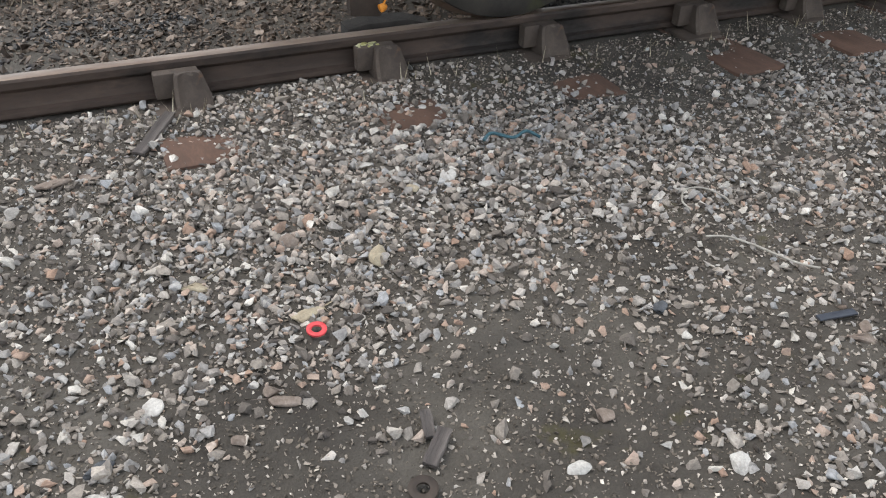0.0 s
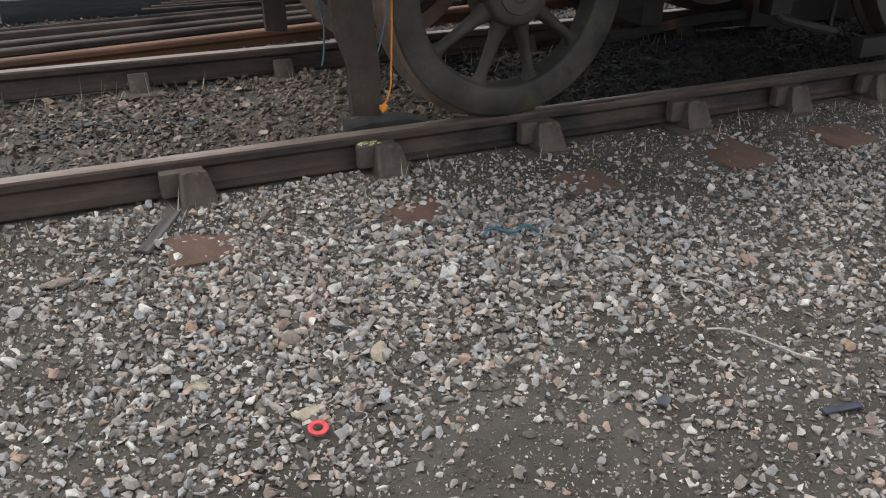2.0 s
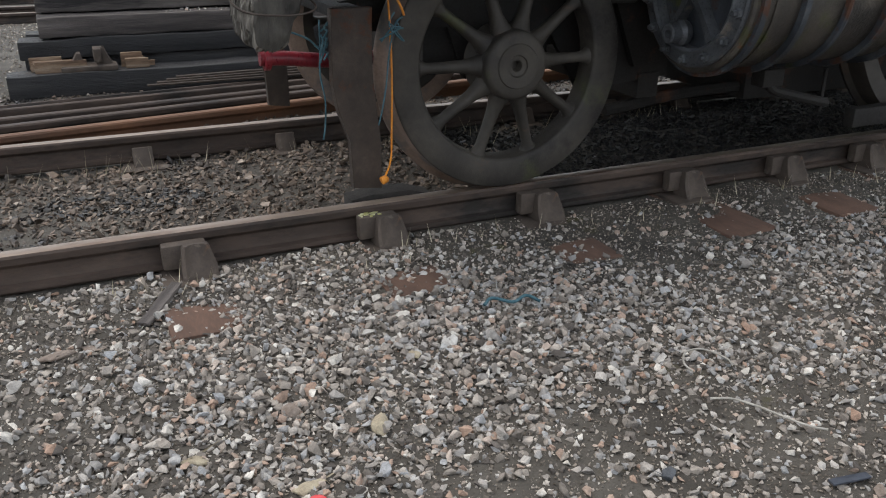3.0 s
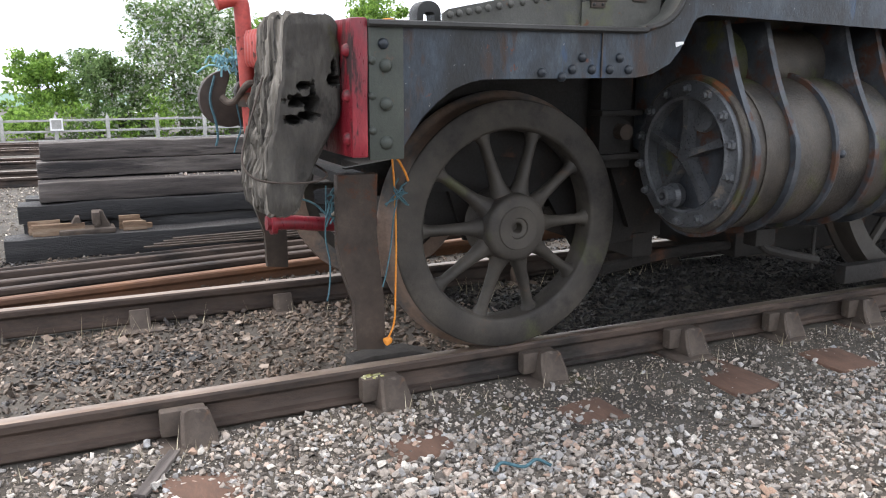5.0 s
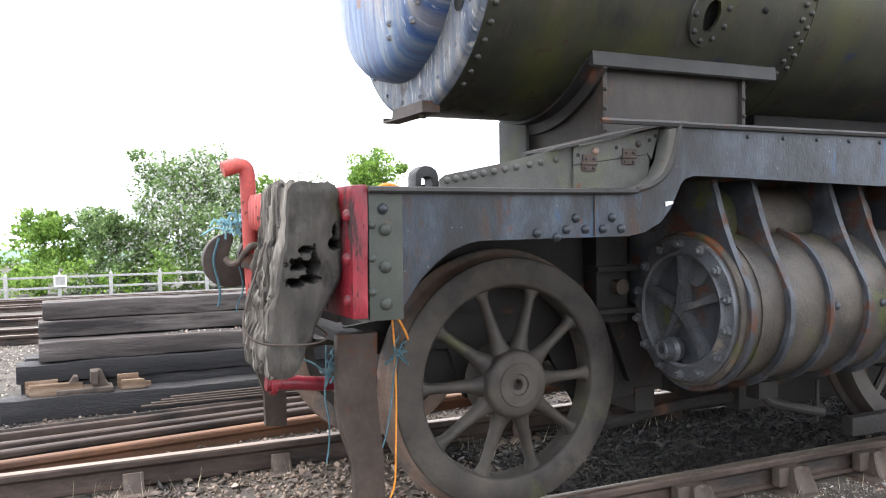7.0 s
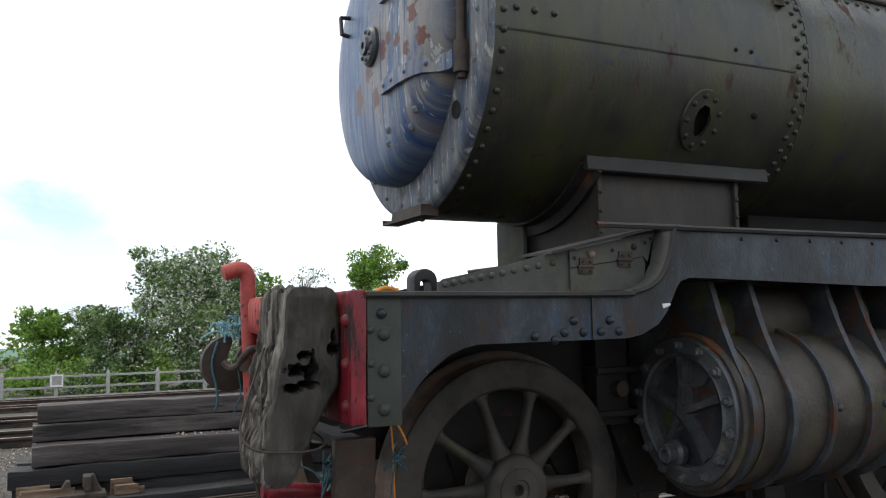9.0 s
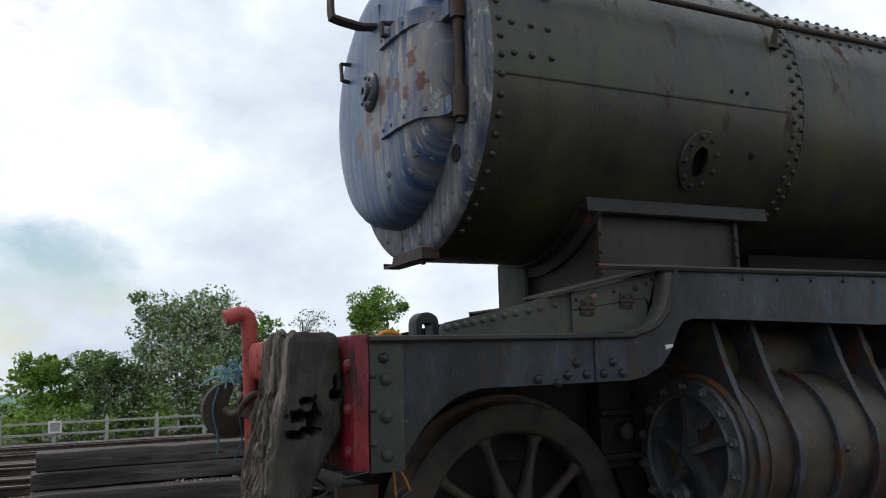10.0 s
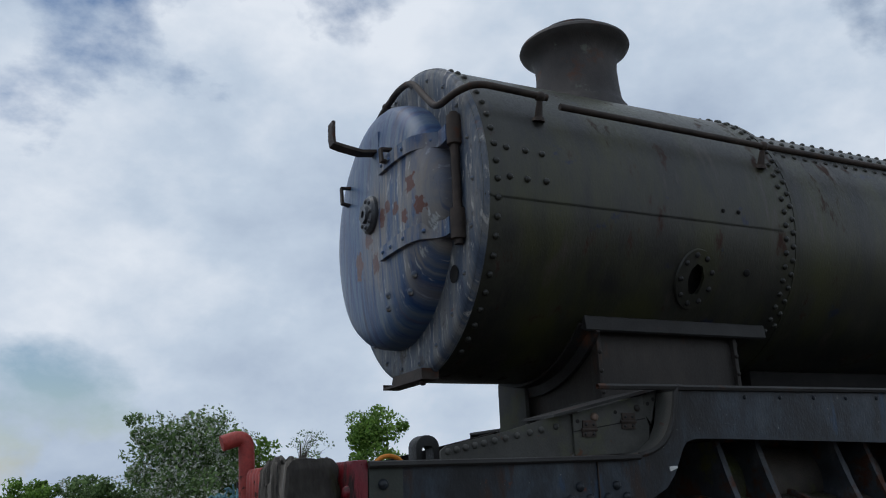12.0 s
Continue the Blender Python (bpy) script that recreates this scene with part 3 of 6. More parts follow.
def scatter(xs, ys, size, shapes, seed, tilt=0.5, lift=0.28, height=gz):
    """Stones of the given half-sizes lying on the ground, as arrays of vertices and triangles."""
    rs = np.random.RandomState(seed)
    zs = height(xs, ys)
    which = rs.randint(0, len(shapes), len(xs))
    V, T, base = [], [], 0
    for k, (v, t) in enumerate(shapes):
        i = np.nonzero(which == k)[0]
        if not len(i):
            continue
        n = len(i)
        a, b, c = rs.uniform(0, 6.283, n), rs.normal(0, tilt, n), rs.normal(0, tilt, n)
        ca, sa, cb, sb, cc, sc = np.cos(a), np.sin(a), np.cos(b), np.sin(b), np.cos(c), np.sin(c)
        p = np.repeat(v[None], n, 0) * size[i, None, None] * rs.uniform(0.8, 1.25, (n, 1, 3))
        x, y, z = p[..., 0], p[..., 1], p[..., 2]
        y, z = y * cb[:, None] - z * sb[:, None], y * sb[:, None] + z * cb[:, None]
        x, z = x * cc[:, None] + z * sc[:, None], -x * sc[:, None] + z * cc[:, None]
        x, y = x * ca[:, None] - y * sa[:, None], x * sa[:, None] + y * ca[:, None]
        p = np.stack([x + xs[i, None], y + ys[i, None], z + (zs[i] + lift * size[i])[:, None]], -1)
        V.append(p.reshape(-1, 3))
        T.append((t[None] + (np.arange(n) * len(v))[:, None, None]).reshape(-1, 3) + base)
        base += n * len(v)
    return np.concatenate(V), np.concatenate(T)


# ---- ground ----
def build_ground():
    def steps(lo, hi, step, far):
        mid = list(np.arange(lo, hi + 1e-6, step))
        out, d = [], step
        while (out[-1] if out else mid[-1]) < far:
            d *= 1.35
            out.append((out[-1] if out else mid[-1]) + d)
        left, d = [], step
        while (left[-1] if left else mid[0]) > -far:
            d *= 1.35
            left.append((left[-1] if left else mid[0]) - d)
        return np.array(left[::-1] + mid + out)
    xs, ys = steps(-3.2, 4.0, 0.035, 700), steps(-3.2, 4.2, 0.035, 700)
    X, Y = np.meshgrid(xs, ys)
    V = np.stack([X.ravel(), Y.ravel(), gz(X, Y).ravel()], 1)
    nx, ny = len(xs), len(ys)
    i = (np.arange(ny - 1)[:, None] * nx + np.arange(nx - 1)).ravel()
    T = np.concatenate([np.stack([i, i + 1, i + nx + 1], 1), np.stack([i, i + nx + 1, i + nx], 1)])
    me = raw_mesh("ground", V, T, M["ground"])
    me.shade_smooth()
    tagged(piece("ground", me), "bare brown dirt yard ground with worn gravel", "ground", kind="structure")


build_ground()
RAIL_XS = (-2.15, -1.365, -0.61, 0.12, 0.91, 1.54, 2.11, 2.86, 3.62, 4.4)
PROFILE = [(-0.035, -0.012), (-0.029, -0.003), (-0.015, 0.0), (0.015, 0.0), (0.029, -0.003), (0.035, -0.012), (0.034, -0.036), (0.026, -0.046), (0.011, -0.055), (0.0095, -0.10),
           (0.014, -0.112), (0.034, -0.12), (0.035, -0.136), (0.028, -0.146), (-0.028, -0.146), (-0.035, -0.136), (-0.034, -0.12), (-0.014, -0.112), (-0.0095, -0.10), (-0.011, -0.055), (-0.026, -0.046), (-0.034, -0.036)]


def rail_bar(name, x0, x1, y, z, parent=None, mat="rail_side", top="rail_top"):
    bm = bmesh.new()
    xs = np.linspace(x0, x1, 40)
    rings = [[bm.verts.new((x, y + p[0], z + p[1])) for p in PROFILE] for x in xs]
    n = len(PROFILE)
    for a, b in zip(rings, rings[1:]):
        for k in range(n):
            f = bm.faces.new((a[k], a[(k + 1) % n], b[(k + 1) % n], b[k]))
            f.material_index = 1 if k in (1, 2, 3) else 0
    bm.faces.new(rings[0])
    bm.faces.new(rings[-1][::-1])
    ob = part(name, bm, M[mat], parent, smooth=30)
    ob.data.materials.append(M[top])
    return ob


def track_rail(y, z, label, x0=-40, x1=60):
    ob = rail_bar("rail", x0, x1, y, z)
    return tagged(ob, label, "rail", "bullhead rails", "structure")


track_rail(0, 0, "rust-brown bullhead rail with a dull worn head")
track_rail(1.505, 0, "rust-brown bullhead rail with a bright worn head")


def rail_chair():
    """Cast chair: base plate, outer jaw with a sloped rib, inner jaw and the key."""
    c = thing("rail_chair", "rusty cast iron chair holding the bullhead rail", "rail chair", "rail chairs")
    bm = box((-0.10, -0.19, -0.185), (0.10, 0.19, -0.147), 0.012)
    part("base_plate", bm, M["chair"], c)
    bm = bmesh.new()
    rings = []
    for z, x0, x1, ya, yb in ((-0.19, -0.060, 0.086, -0.190, -0.05), (-0.145, -0.056, 0.074, -0.165, -0.05), (-0.105, -0.055, 0.072, -0.142, -0.055), (-0.065, -0.050, 0.060, -0.126, -0.066), (-0.040, -0.047, 0.053, -0.118, -0.078), (-0.031, -0.040, 0.046, -0.112, -0.086)):
        w = x1 - x0
        rings.append([bm.verts.new((0.030 + x0 + w * u, ya + (yb - ya) * v + d, z)) for u, v, d in ((0, 0.08, 0), (0.10, 0, 0), (0.24, 0, 0.012), (0.5, 0, 0.017), (0.76, 0, 0.012), (0.90, 0, 0), (1, 0.08, 0), (1, 1, 0), (0, 1, 0))])
    for p, q in zip(rings, rings[1:]):
        for i in range(9):
            bm.faces.new((p[i], p[(i + 1) % 9], q[(i + 1) % 9], q[i]))
    bm.faces.new(rings[-1])
    part("outer_jaw", bm, M["chair"], c, smooth=40)
    bm = prism([(0.05, -0.150), (0.040, -0.10), (0.05, -0.062), (0.075, -0.06), (0.13, -0.150)], -0.05, 0.05, plane="yz", bevel=0.006)
    part("inner_jaw", bm, M["chair"], c)
    bm = box((-0.085, -0.088, -0.125), (0.075, -0.036, -0.030), 0.010)
    part("key", bm, M["chair"], c, "spring steel key wedged beside the rail")
    return c


first_chair = rail_chair()
first_chair.location = (RAIL_XS[0], 0, 0)
for y in (0, 1.505):
    for x in RAIL_XS:
        if (x, y) != (RAIL_XS[0], 0):
            copy_thing(first_chair, Matrix.Translation((x, y, 0)) @ Matrix.Rotation(radians(180 if y else 0), 4, "Z"))
bm = bmesh.new()
_rs = np.random.RandomState(3)
for k in range(26):
    x, y = _rs.uniform(-0.69, -0.61), _rs.uniform(-0.088, -0.04)
    box((x, y, -0.032), (x + _rs.uniform(.006, .016), y + _rs.uniform(.006, .014), -0.0275), bm=bm)
tagged(part("lichen_patch", bm, M["lichen"], smooth=0), "yellow lichen crust on a rail chair key", "lichen", kind="stuff")


def sleeper(x, y0=-0.56, y1=2.07, top=-0.163, mat="sleeper_end"):
    bm = box((x - 0.125, y0, top - 0.13), (x + 0.125, y1, top), 0.012)
    bmesh.ops.subdivide_edges(bm, edges=[e for e in bm.edges if abs(e.verts[0].co.y - e.verts[1].co.y) > 1], cuts=12)
    return part("sleeper", wobble(bm, 0.008, 0.15, x), M[mat])


for x in RAIL_XS:
    tagged(sleeper(x), "rust-stained timber sleeper half buried in ballast", "sleeper", "track sleepers")

# ---- locomotive ----
YC, ZB = 0.7525, 2.498           # centre line, boiler axis
loco = thing("steam_locomotive", "derelict blue and olive steam locomotive standing on rails", "locomotive")
loco.location.z = LIFT


def wheel(y_out, side):
    """Ten-spoked leading wheel; side -1 faces the yard."""
    w = new("leading_wheel")
    w.empty_display_size = 0.1
    w.parent = loco
    w.location = (-0.012, 0, 0.4905)
    w.scale = (1.0632, 1, 1.0632)
    def yy(v):
        return y_out + side * v
    m = Matrix.Translation((0, y_out, 0)) @ (AY if side < 0 else AY.inverted())
    # heights run outwards from the outer face: 0 outer face, negative inwards
    bm = lathe([(0.376, -0.012), (0.381, -0.004), (0.388, -0.001), (0.478, 0.0), (0.4855, -0.004), (0.4885, -0.014)], m, 96)
    part("tyre_face", bm, M["wheel"], w, smooth=40)
    bm = lathe([(0.4885, -0.014), (0.4895, -0.05), (0.492, -0.085), (0.497, -0.098), (0.509, -0.106), (0.518, -0.116), (0.519, -0.126), (0.512, -0.138), (0.43, -0.14)], m, 96)
    part("tread", bm, M["tread"], w, "rust-brown worn tread and flange", smooth=40)
    bm = lathe([(0.376, -0.012), (0.370, -0.03), (0.366, -0.065), (0.372, -0.11), (0.43, -0.125)], m, 96)
    part("rim", bm, M["wheel"], w, smooth=40)
    bm = lathe([(0, 0.010), (0.018, 0.010), (0.021, 0.046), (0.026, 0.050), (0.038, 0.050), (0.042, 0.058), (0.082, 0.060), (0.086, 0.054), (0.112, 0.052), (0.124, 0.046), (0.131, 0.034), (0.135, 0.0), (0.140, -0.03), (0.150, -0.05), (0.150, -0.12), (0, -0.12)], m, 64)
    part("hub", bm, M["wheel"], w, smooth=40)
    for k in range(10):
        a = 2 * math.pi * k / 10
        bm = bmesh.new()
        rings = []
        for r, wd, th, c in ((0.110, 0.058, 0.046, -0.018), (0.150, 0.036, 0.038, -0.026), (0.19, 0.026, 0.033, -0.032), (0.27, 0.021, 0.029, -0.040), (0.335, 0.021, 0.028, -0.046), (0.358, 0.030, 0.030, -0.050), (0.385, 0.058, 0.034, -0.054)):
            ring = []
            for j in range(10):
                t = 2 * math.pi * j / 10
                lx, lz = r, wd * math.cos(t)
                ring.append(bm.verts.new((lx * math.cos(a) - lz * math.sin(a), yy(c + th * math.sin(t)), lx * math.sin(a) + lz * math.cos(a))))
            rings.append(ring)
        for p, q in zip(rings, rings[1:]):
            for j in range(10):
                bm.faces.new((p[j], p[(j + 1) % 10], q[(j + 1) % 10], q[j]))
        part("spoke", bm, M["wheel"], w, smooth=60)
    return w


wheel(-0.045, -1)
wheel(1.575, 1)
part("axle", rod((0, 0.03, 0.4905), (0, 1.48, 0.4905), 0.078, seg=24), M["frame"], loco)


def drive_wheel(x, y, r=0.70 + LIFT):
    m = Matrix.Translation((x, y, r - LIFT)) @ AY
    w = new("driving_wheel")
    w.parent = loco
    part("tyre", lathe([(r * 0.86, -0.12), (r * 0.86, -0.01), (r * 0.99, 0.0), (r, -0.02), (r, -0.1), (r + 0.028, -0.115), (r + 0.02, -0.14), (r * 0.86, -0.12)], m, 80), M["wheel"], w)
    part("hub", lathe([(0, 0.03), (0.15, 0.03), (0.17, 0.0), (0.17, -0.12), (0, -0.12)], m, 32), M["wheel"], w)
    for k in range(14):
        a = 2 * math.pi * k / 14
        p, q = Vector((0.14 * math.cos(a), 0, 0.14 * math.sin(a))), Vector((r * 0.88 * math.cos(a), 0, r * 0.88 * math.sin(a)))
        o = Vector((x, y + 0.06, r - LIFT))
        part("spoke", rod(o + p, o + q, 0.034, 0.024, 8, cap=False), M["wheel"], w)


for x in (2.62, 4.25):
    drive_wheel(x, -0.07)
    drive_wheel(x, 1.49)

# main frames, pony truck and stretchers between the wheels
for y in (0.125, 1.35):
    bm = prism([(-0.82, 0.84), (-0.82, 1.24), (-0.30, 1.27), (0.30, 1.39), (0.78, 1.49), (1.0, 1.50), (7.5, 1.50), (7.5, 0.52), (1.2, 0.46), (0.72, 0.40), (0.60, 0.70), (-0.30, 0.80), (-0.60, 0.80)], y, y + 0.03, bevel=0.003)
    part("main_frame", bm, M["frame"], loco)
part("frame_stretcher", box((-0.82, 0.16, 0.90), (-0.79, 0.80, 1.24), 0.004), M["frame"], loco)
part("frame_stretcher", box((0.70, 0.16, 0.60), (0.74, 1.34, 1.40), 0.004), M["frame"], loco)
bm = prism([(-0.66, 0.62), (-0.66, 0.74), (-0.2, 0.80), (0.2, 0.80), (0.95, 0.66), (0.95, 0.34), (0.46, 0.30), (0.30, 0.56), (0.12, 0.40), (-0.12, 0.40), (-0.2, 0.62)], 0.17, 0.20)
part("truck_frame", bm, M["frame"], loco)
bm = prism([(-0.66, 0.62), (-0.66, 0.74), (-0.2, 0.80), (0.2, 0.80), (0.95, 0.66), (0.95, 0.34), (0.46, 0.30), (0.30, 0.56), (0.12, 0.40), (-0.12, 0.40), (-0.2, 0.62)], 1.31, 1.34)
part("truck_frame", bm, M["frame"], loco)
bm = box((-0.72, -0.008, 0.69), (-0.62, 1.50, 0.735), 0.008)
part("guard_stay", bm, M["frame"], loco)
bm = box((-0.30, 0.2, 0.42), (0.30, 1.3, 0.66), 0.01)
part("truck_bolster", bm, M["frame"], loco)
part("radial_bar", box((0.3, 0.60, 0.44), (1.9, 0.90, 0.52), 0.01), M["frame"], loco)
bm = box((0.46, 0.02, 0.70), (0.63, 0.12, 1.10), 0.008)
box((0.44, -0.02, 0.74), (0.66, 0.08, 0.765), 0.005, bm=bm)
box((0.44, -0.02, 0.93), (0.66, 0.08, 0.955), 0.005, bm=bm)
part("spring_hanger", bm, M["frame"], loco)
part("hanger_bolt", rod((0.565, -0.03, 0.86), (0.565, 0.02, 0.86), 0.035, seg=12), M["iron"], loco)
# added block between the frames, closing off light and the far view
part("ash_pan_plate", box((1.5, 0.22, 0.16), (6.5, 1.3, 0.5), 0.01), M["frame"], loco)
part("brake_beam", box((0.78, 0.16, 0.24), (0.90, 1.36, 0.36), 0.01), M["frame"], loco)


def guard_iron(y, dx=0.0):
    out = [(-0.765, 0.74), (-0.768, 0.47), (-0.752, 0.37), (-0.704, 0.24), (-0.702, 0.055), (-0.583, 0.040), (-0.586, 0.25), (-0.602, 0.40), (-0.612, 0.52), (-0.605, 0.74)]
    bm = prism([(x + dx, z) for x, z in out], y - 0.022, y + 0.022, bevel=0.004)
    part("guard_iron", bm, M["iron"], loco, "bent flat guard iron hanging ahead of the wheel")


guard_iron(-0.03)
guard_iron(1.52, 0.03)

# front running plate, S-bend and upper running plate
PLATE = [(-0.835, 1.264), (0.10, 1.262), (0.20, 1.270), (0.27, 1.288), (0.325, 1.325), (0.362, 1.385), (0.384, 1.45), (0.398, 1.512)]
UP = 1.512
for s, ya, yb in ((-1, -0.592, 0.12), (1, 1.385, 2.097)):
    low = PLATE
    inner = [(x + 0.013, z - 0.008) if 0.15 < x < 0.39 else (x, z - 0.012) for x, z in low]
    if s > 0:
        bm = box((0.9, ya, UP - 0.014), (7.5, yb, UP + 0.002), 0.003)
        part("upper_running_plate", bm, M["deck"], loco)
        # unseen panel added to keep far-side light from under the locomotive
        part("far_valance", box((0.9, yb - 0.02, 1.29), (7.5, yb - 0.006, UP - 0.014)), M["frame"], loco)
        continue
    bm = prism(low + [(inner[-1][0] + 0.012, inner[-1][1])] + inner[-2::-1], ya, yb)
    part("front_running_plate", bm, M["lichened_plate"], loco, "pale grey lichened plate sweeping up in an S-bend")
    bm = box((0.392, ya, UP - 0.014), (7.5, yb, UP + 0.002), 0.003)
    part("upper_running_plate", bm, M["deck"], loco)
    # edge beading
    y = ya if s < 0 else yb
    bm = tube([(x, y, z - 0.004) for x, z in low] + [(0.43, y, UP - 0.002), (0.6, y, UP - 0.004), (7.5, y, UP - 0.004)], 0.011, 6, 3)
    part("plate_edge", bm, M["deck"], loco)
    # valance
    yv = -0.578 if s < 0 else 2.068
    arch = [(-0.72, 0.885), (-0.655, 0.975), (-0.60, 1.025), (-0.544, 1.063), (-0.49, 1.083), (-0.442, 1.093), (0.17, 1.098), (0.24, 1.110), (0.318, 1.147), (0.362, 1.195), (0.393, 1.25), (0.412, 1.285), (0.432, 1.308), (0.478, 1.320), (0.60, 1.318), (1.5, 1.290), (7.5, 1.29)]
    top = [(7.5, UP - 0.014), (0.398, UP - 0.014)] + [(x + 0.01, z - 0.012) for x, z in PLATE[-2:0:-1]] + [(-0.725, 1.252)]
    bm = prism(arch + top, yv, yv + 0.014)
    val = part("valance", bm, M["blue_plate"], loco, "faded blue deep valance with rust stains")
    if s < 0:
        for x, z in ((-0.10, 1.125), (-0.02, 1.125), (0.055, 1.125), (0.135, 1.125), (-0.06, 1.165), (0.095, 1.165), (-0.22, 1.115), (-0.14, 1.10)):
            rivet((x, yv, z), (0, -1, 0), 0.017, M["blue_plate"], val)
        for k in range(9):
            rivet((0.75 + 0.19 * k, yv, 1.475), (0, -1, 0), 0.009, M["blue_plate"], val)
        part("cover_strip", box((0.017, yv - 0.006, 1.10), (0.021, yv - 0.0005, 1.25)), M["iron"], loco)
        bm = prism([(0.34, 1.205), (0.375, 1.216), (0.372, 1.224), (0.335, 1.222)], yv - 0.004, yv - 0.001)
        part("paint_flake", bm, M["white"], loco)
# corner gusset with its column of rivets
g = part("gusset_plate", box((-0.832, -0.582, 0.85), (-0.718, -0.566, 1.25), 0.003), M["green_plate"], loco, "grey-green algae-stained corner plate")
for z in (1.135, 1.02, 0.902):
    rivet((-0.778, -0.582, z), (0, -1, 0), 0.0215, M["green_plate"], g)
for z in (1.20,):
    rivet((-0.785, -0.582, z), (0, -1, 0), 0.018, M["blue_plate"], g)
for z in (1.16, 1.055, 0.95):
    rivet((-0.822, -0.582, z - 0.01), (0, -1, 0), 0.013, M["green_plate"], g)

# buffer beam
bm = box((-0.888, -0.585, 0.858), (-0.836, 0.86, 1.274), 0.008, 2)
bmesh.ops.subdivide_edges(bm, edges=[e for e in bm.edges if e.calc_length() > 0.3], cuts=6)
beam = part("buffer_beam", wobble(bm, 0.004, 0.12), M["red"], loco, "chipped glossy red buffer beam")
for z in (1.18, 1.045, 0.915):
    for y in (-0.545, 0.25, 0.40):
        rivet((-0.888, y, z), (-1, 0, 0), 0.021, M["red"], beam)

# hook, shackle and pipes on the beam
hook_c = (-0.995, 1.0)
out = []
for k in range(25):                       # outer rim of the hook, from its tip round the bottom to the shank
    a = radians(84 + k * 10.7)
    out.append((hook_c[0] + 0.122 * math.cos(a), hook_c[1] + 0.122 * math.sin(a)))
out += [(-0.86, 1.03), (-0.84, 1.03), (-0.84, 1.09), (-0.90, 1.09), (-0.945, 1.07), (-0.962, 1.03)]
for k in range(9):
    a = radians(20 - k * 24)
    out.append((hook_c[0] + 0.008 + 0.030 * math.cos(a), hook_c[1] + 0.005 + 0.030 * math.sin(a)))
out += [(-1.006, 1.05), (-0.985, 1.085)]
part("drawhook", prism(out, YC - 0.03, YC + 0.03, bevel=0.006), M["iron"], loco, "dark iron drawhook plate")
bm = tube([(-1.035, 0.66, 1.01), (-1.01, 0.64, 0.987), (-0.982, 0.61, 1.0), (-0.965, 0.55, 1.045), (-0.94, 0.53, 1.068), (-0.88, 0.53, 1.062)], 0.015, 10)
part("coupling_shackle", bm, M["chair"], loco, "bent pale steel shackle")
bm = tube([(-0.915, 0.60, 0.66), (-0.928, 0.60, 0.9), (-0.938, 0.60, 1.15), (-0.944, 0.60, 1.34), (-0.952, 0.60, 1.395), (-0.985, 0.60, 1.41), (-1.05, 0.60, 1.392)], 0.034, 16)
pipe = part("brake_pipe", bm, M["pipe_red"], loco, "sun-faded red vacuum brake standpipe")
part("pipe_collar", lathe([(0.036, -0.03), (0.048, -0.028), (0.05, 0.0), (0.048, 0.028), (0.036, 0.03)], Matrix.Translation((-0.93, 0.60, 1.0)), 20), M["iron"], pipe)
part("pipe_bracket", box((-0.925, 0.55, 1.03), (-0.84, 0.66, 1.07), 0.006), M["iron"], pipe)
bm = bmesh.new()
for k in range(5):
    lathe([(0.024, -0.07), (0.034, -0.05), (0.034, 0.05), (0.024, 0.075), (0, 0.08)], Matrix.Translation((-0.925, 0.32 + 0.052 * k, 1.205)), 12, bm)
box((-0.925, 0.29, 1.13), (-0.885, 0.56, 1.27), 0.004, bm=bm)
part("hose_dummy", bm, M["pipe_red"], loco, "ribbed red casting on the beam")
part("heating_pipe", tube([(-1.0, 0.10, 0.555), (-0.9, 0.10, 0.55), (-0.72, 0.10, 0.53), (-0.5, 0.10, 0.53)], 0.028, 14), M["red"], loco, "chipped red heating pipe under the beam")
part("pipe_flange", lathe([(0.03, -0.012), (0.045, -0.01), (0.045, 0.01), (0.03, 0.012)], Matrix.Translation((-0.975, 0.10, 0.554)) @ AX, 16), M["red"], loco)

# lamp socket, hinged inspection plate on the front deck
bm = bmesh.new()
out = [(-0.375 + 0.05 * math.cos(radians(a)), 1.335 + 0.045 * math.sin(radians(a))) for a in range(0, 181, 20)] + [(-0.425, 1.262), (-0.40, 1.262), (-0.402, 1.33), (-0.39, 1.342), (-0.36, 1.342), (-0.348, 1.33), (-0.35, 1.262), (-0.325, 1.262)]
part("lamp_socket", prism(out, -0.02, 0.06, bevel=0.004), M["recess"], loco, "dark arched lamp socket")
YS = -0.485                      # outer face of the sloping side plate
side_plate = part("side_plate", prism([(-0.54, 1.262), (-0.54, 1.300), (-0.519, 1.315), (-0.284, 1.362), (-0.102, 1.408), (0.02, 1.434), (0.02, 1.40), (0.012, 1.30), (-0.03, 1.266)], YS, YS + 0.010), M["lichened_plate"], loco, "pale lichened sloping side plate with a row of rivets")
for k, x in enumerate((-0.513, -0.481, -0.446, -0.411, -0.375, -0.333, -0.289, -0.243, -0.19, -0.142, -0.079)):
    rivet((x, YS, 1.297 + 0.181 * (x + 0.513)), (0, -1, 0), 0.0125, M["lichened_plate"], side_plate)
part("top_ledge", prism([(-0.11, 1.406), (0.311, 1.496), (0.40, 1.514), (0.40, 1.522), (0.30, 1.505), (-0.11, 1.415)], -0.525, -0.30), M["deck"], loco, "thin overhanging ledge along the sloping plate")
pan = part("inspection_plate", prism([(-0.012, 1.272), (-0.012, 1.419), (0.16, 1.456), (0.313, 1.488), (0.317, 1.412), (0.332, 1.375), (0.326, 1.325), (0.300, 1.294), (0.27, 1.276)], YS - 0.012, YS - 0.002, bevel=0.002), M["lichened_plate"], loco, "pale hinged inspection plate with two hinges")
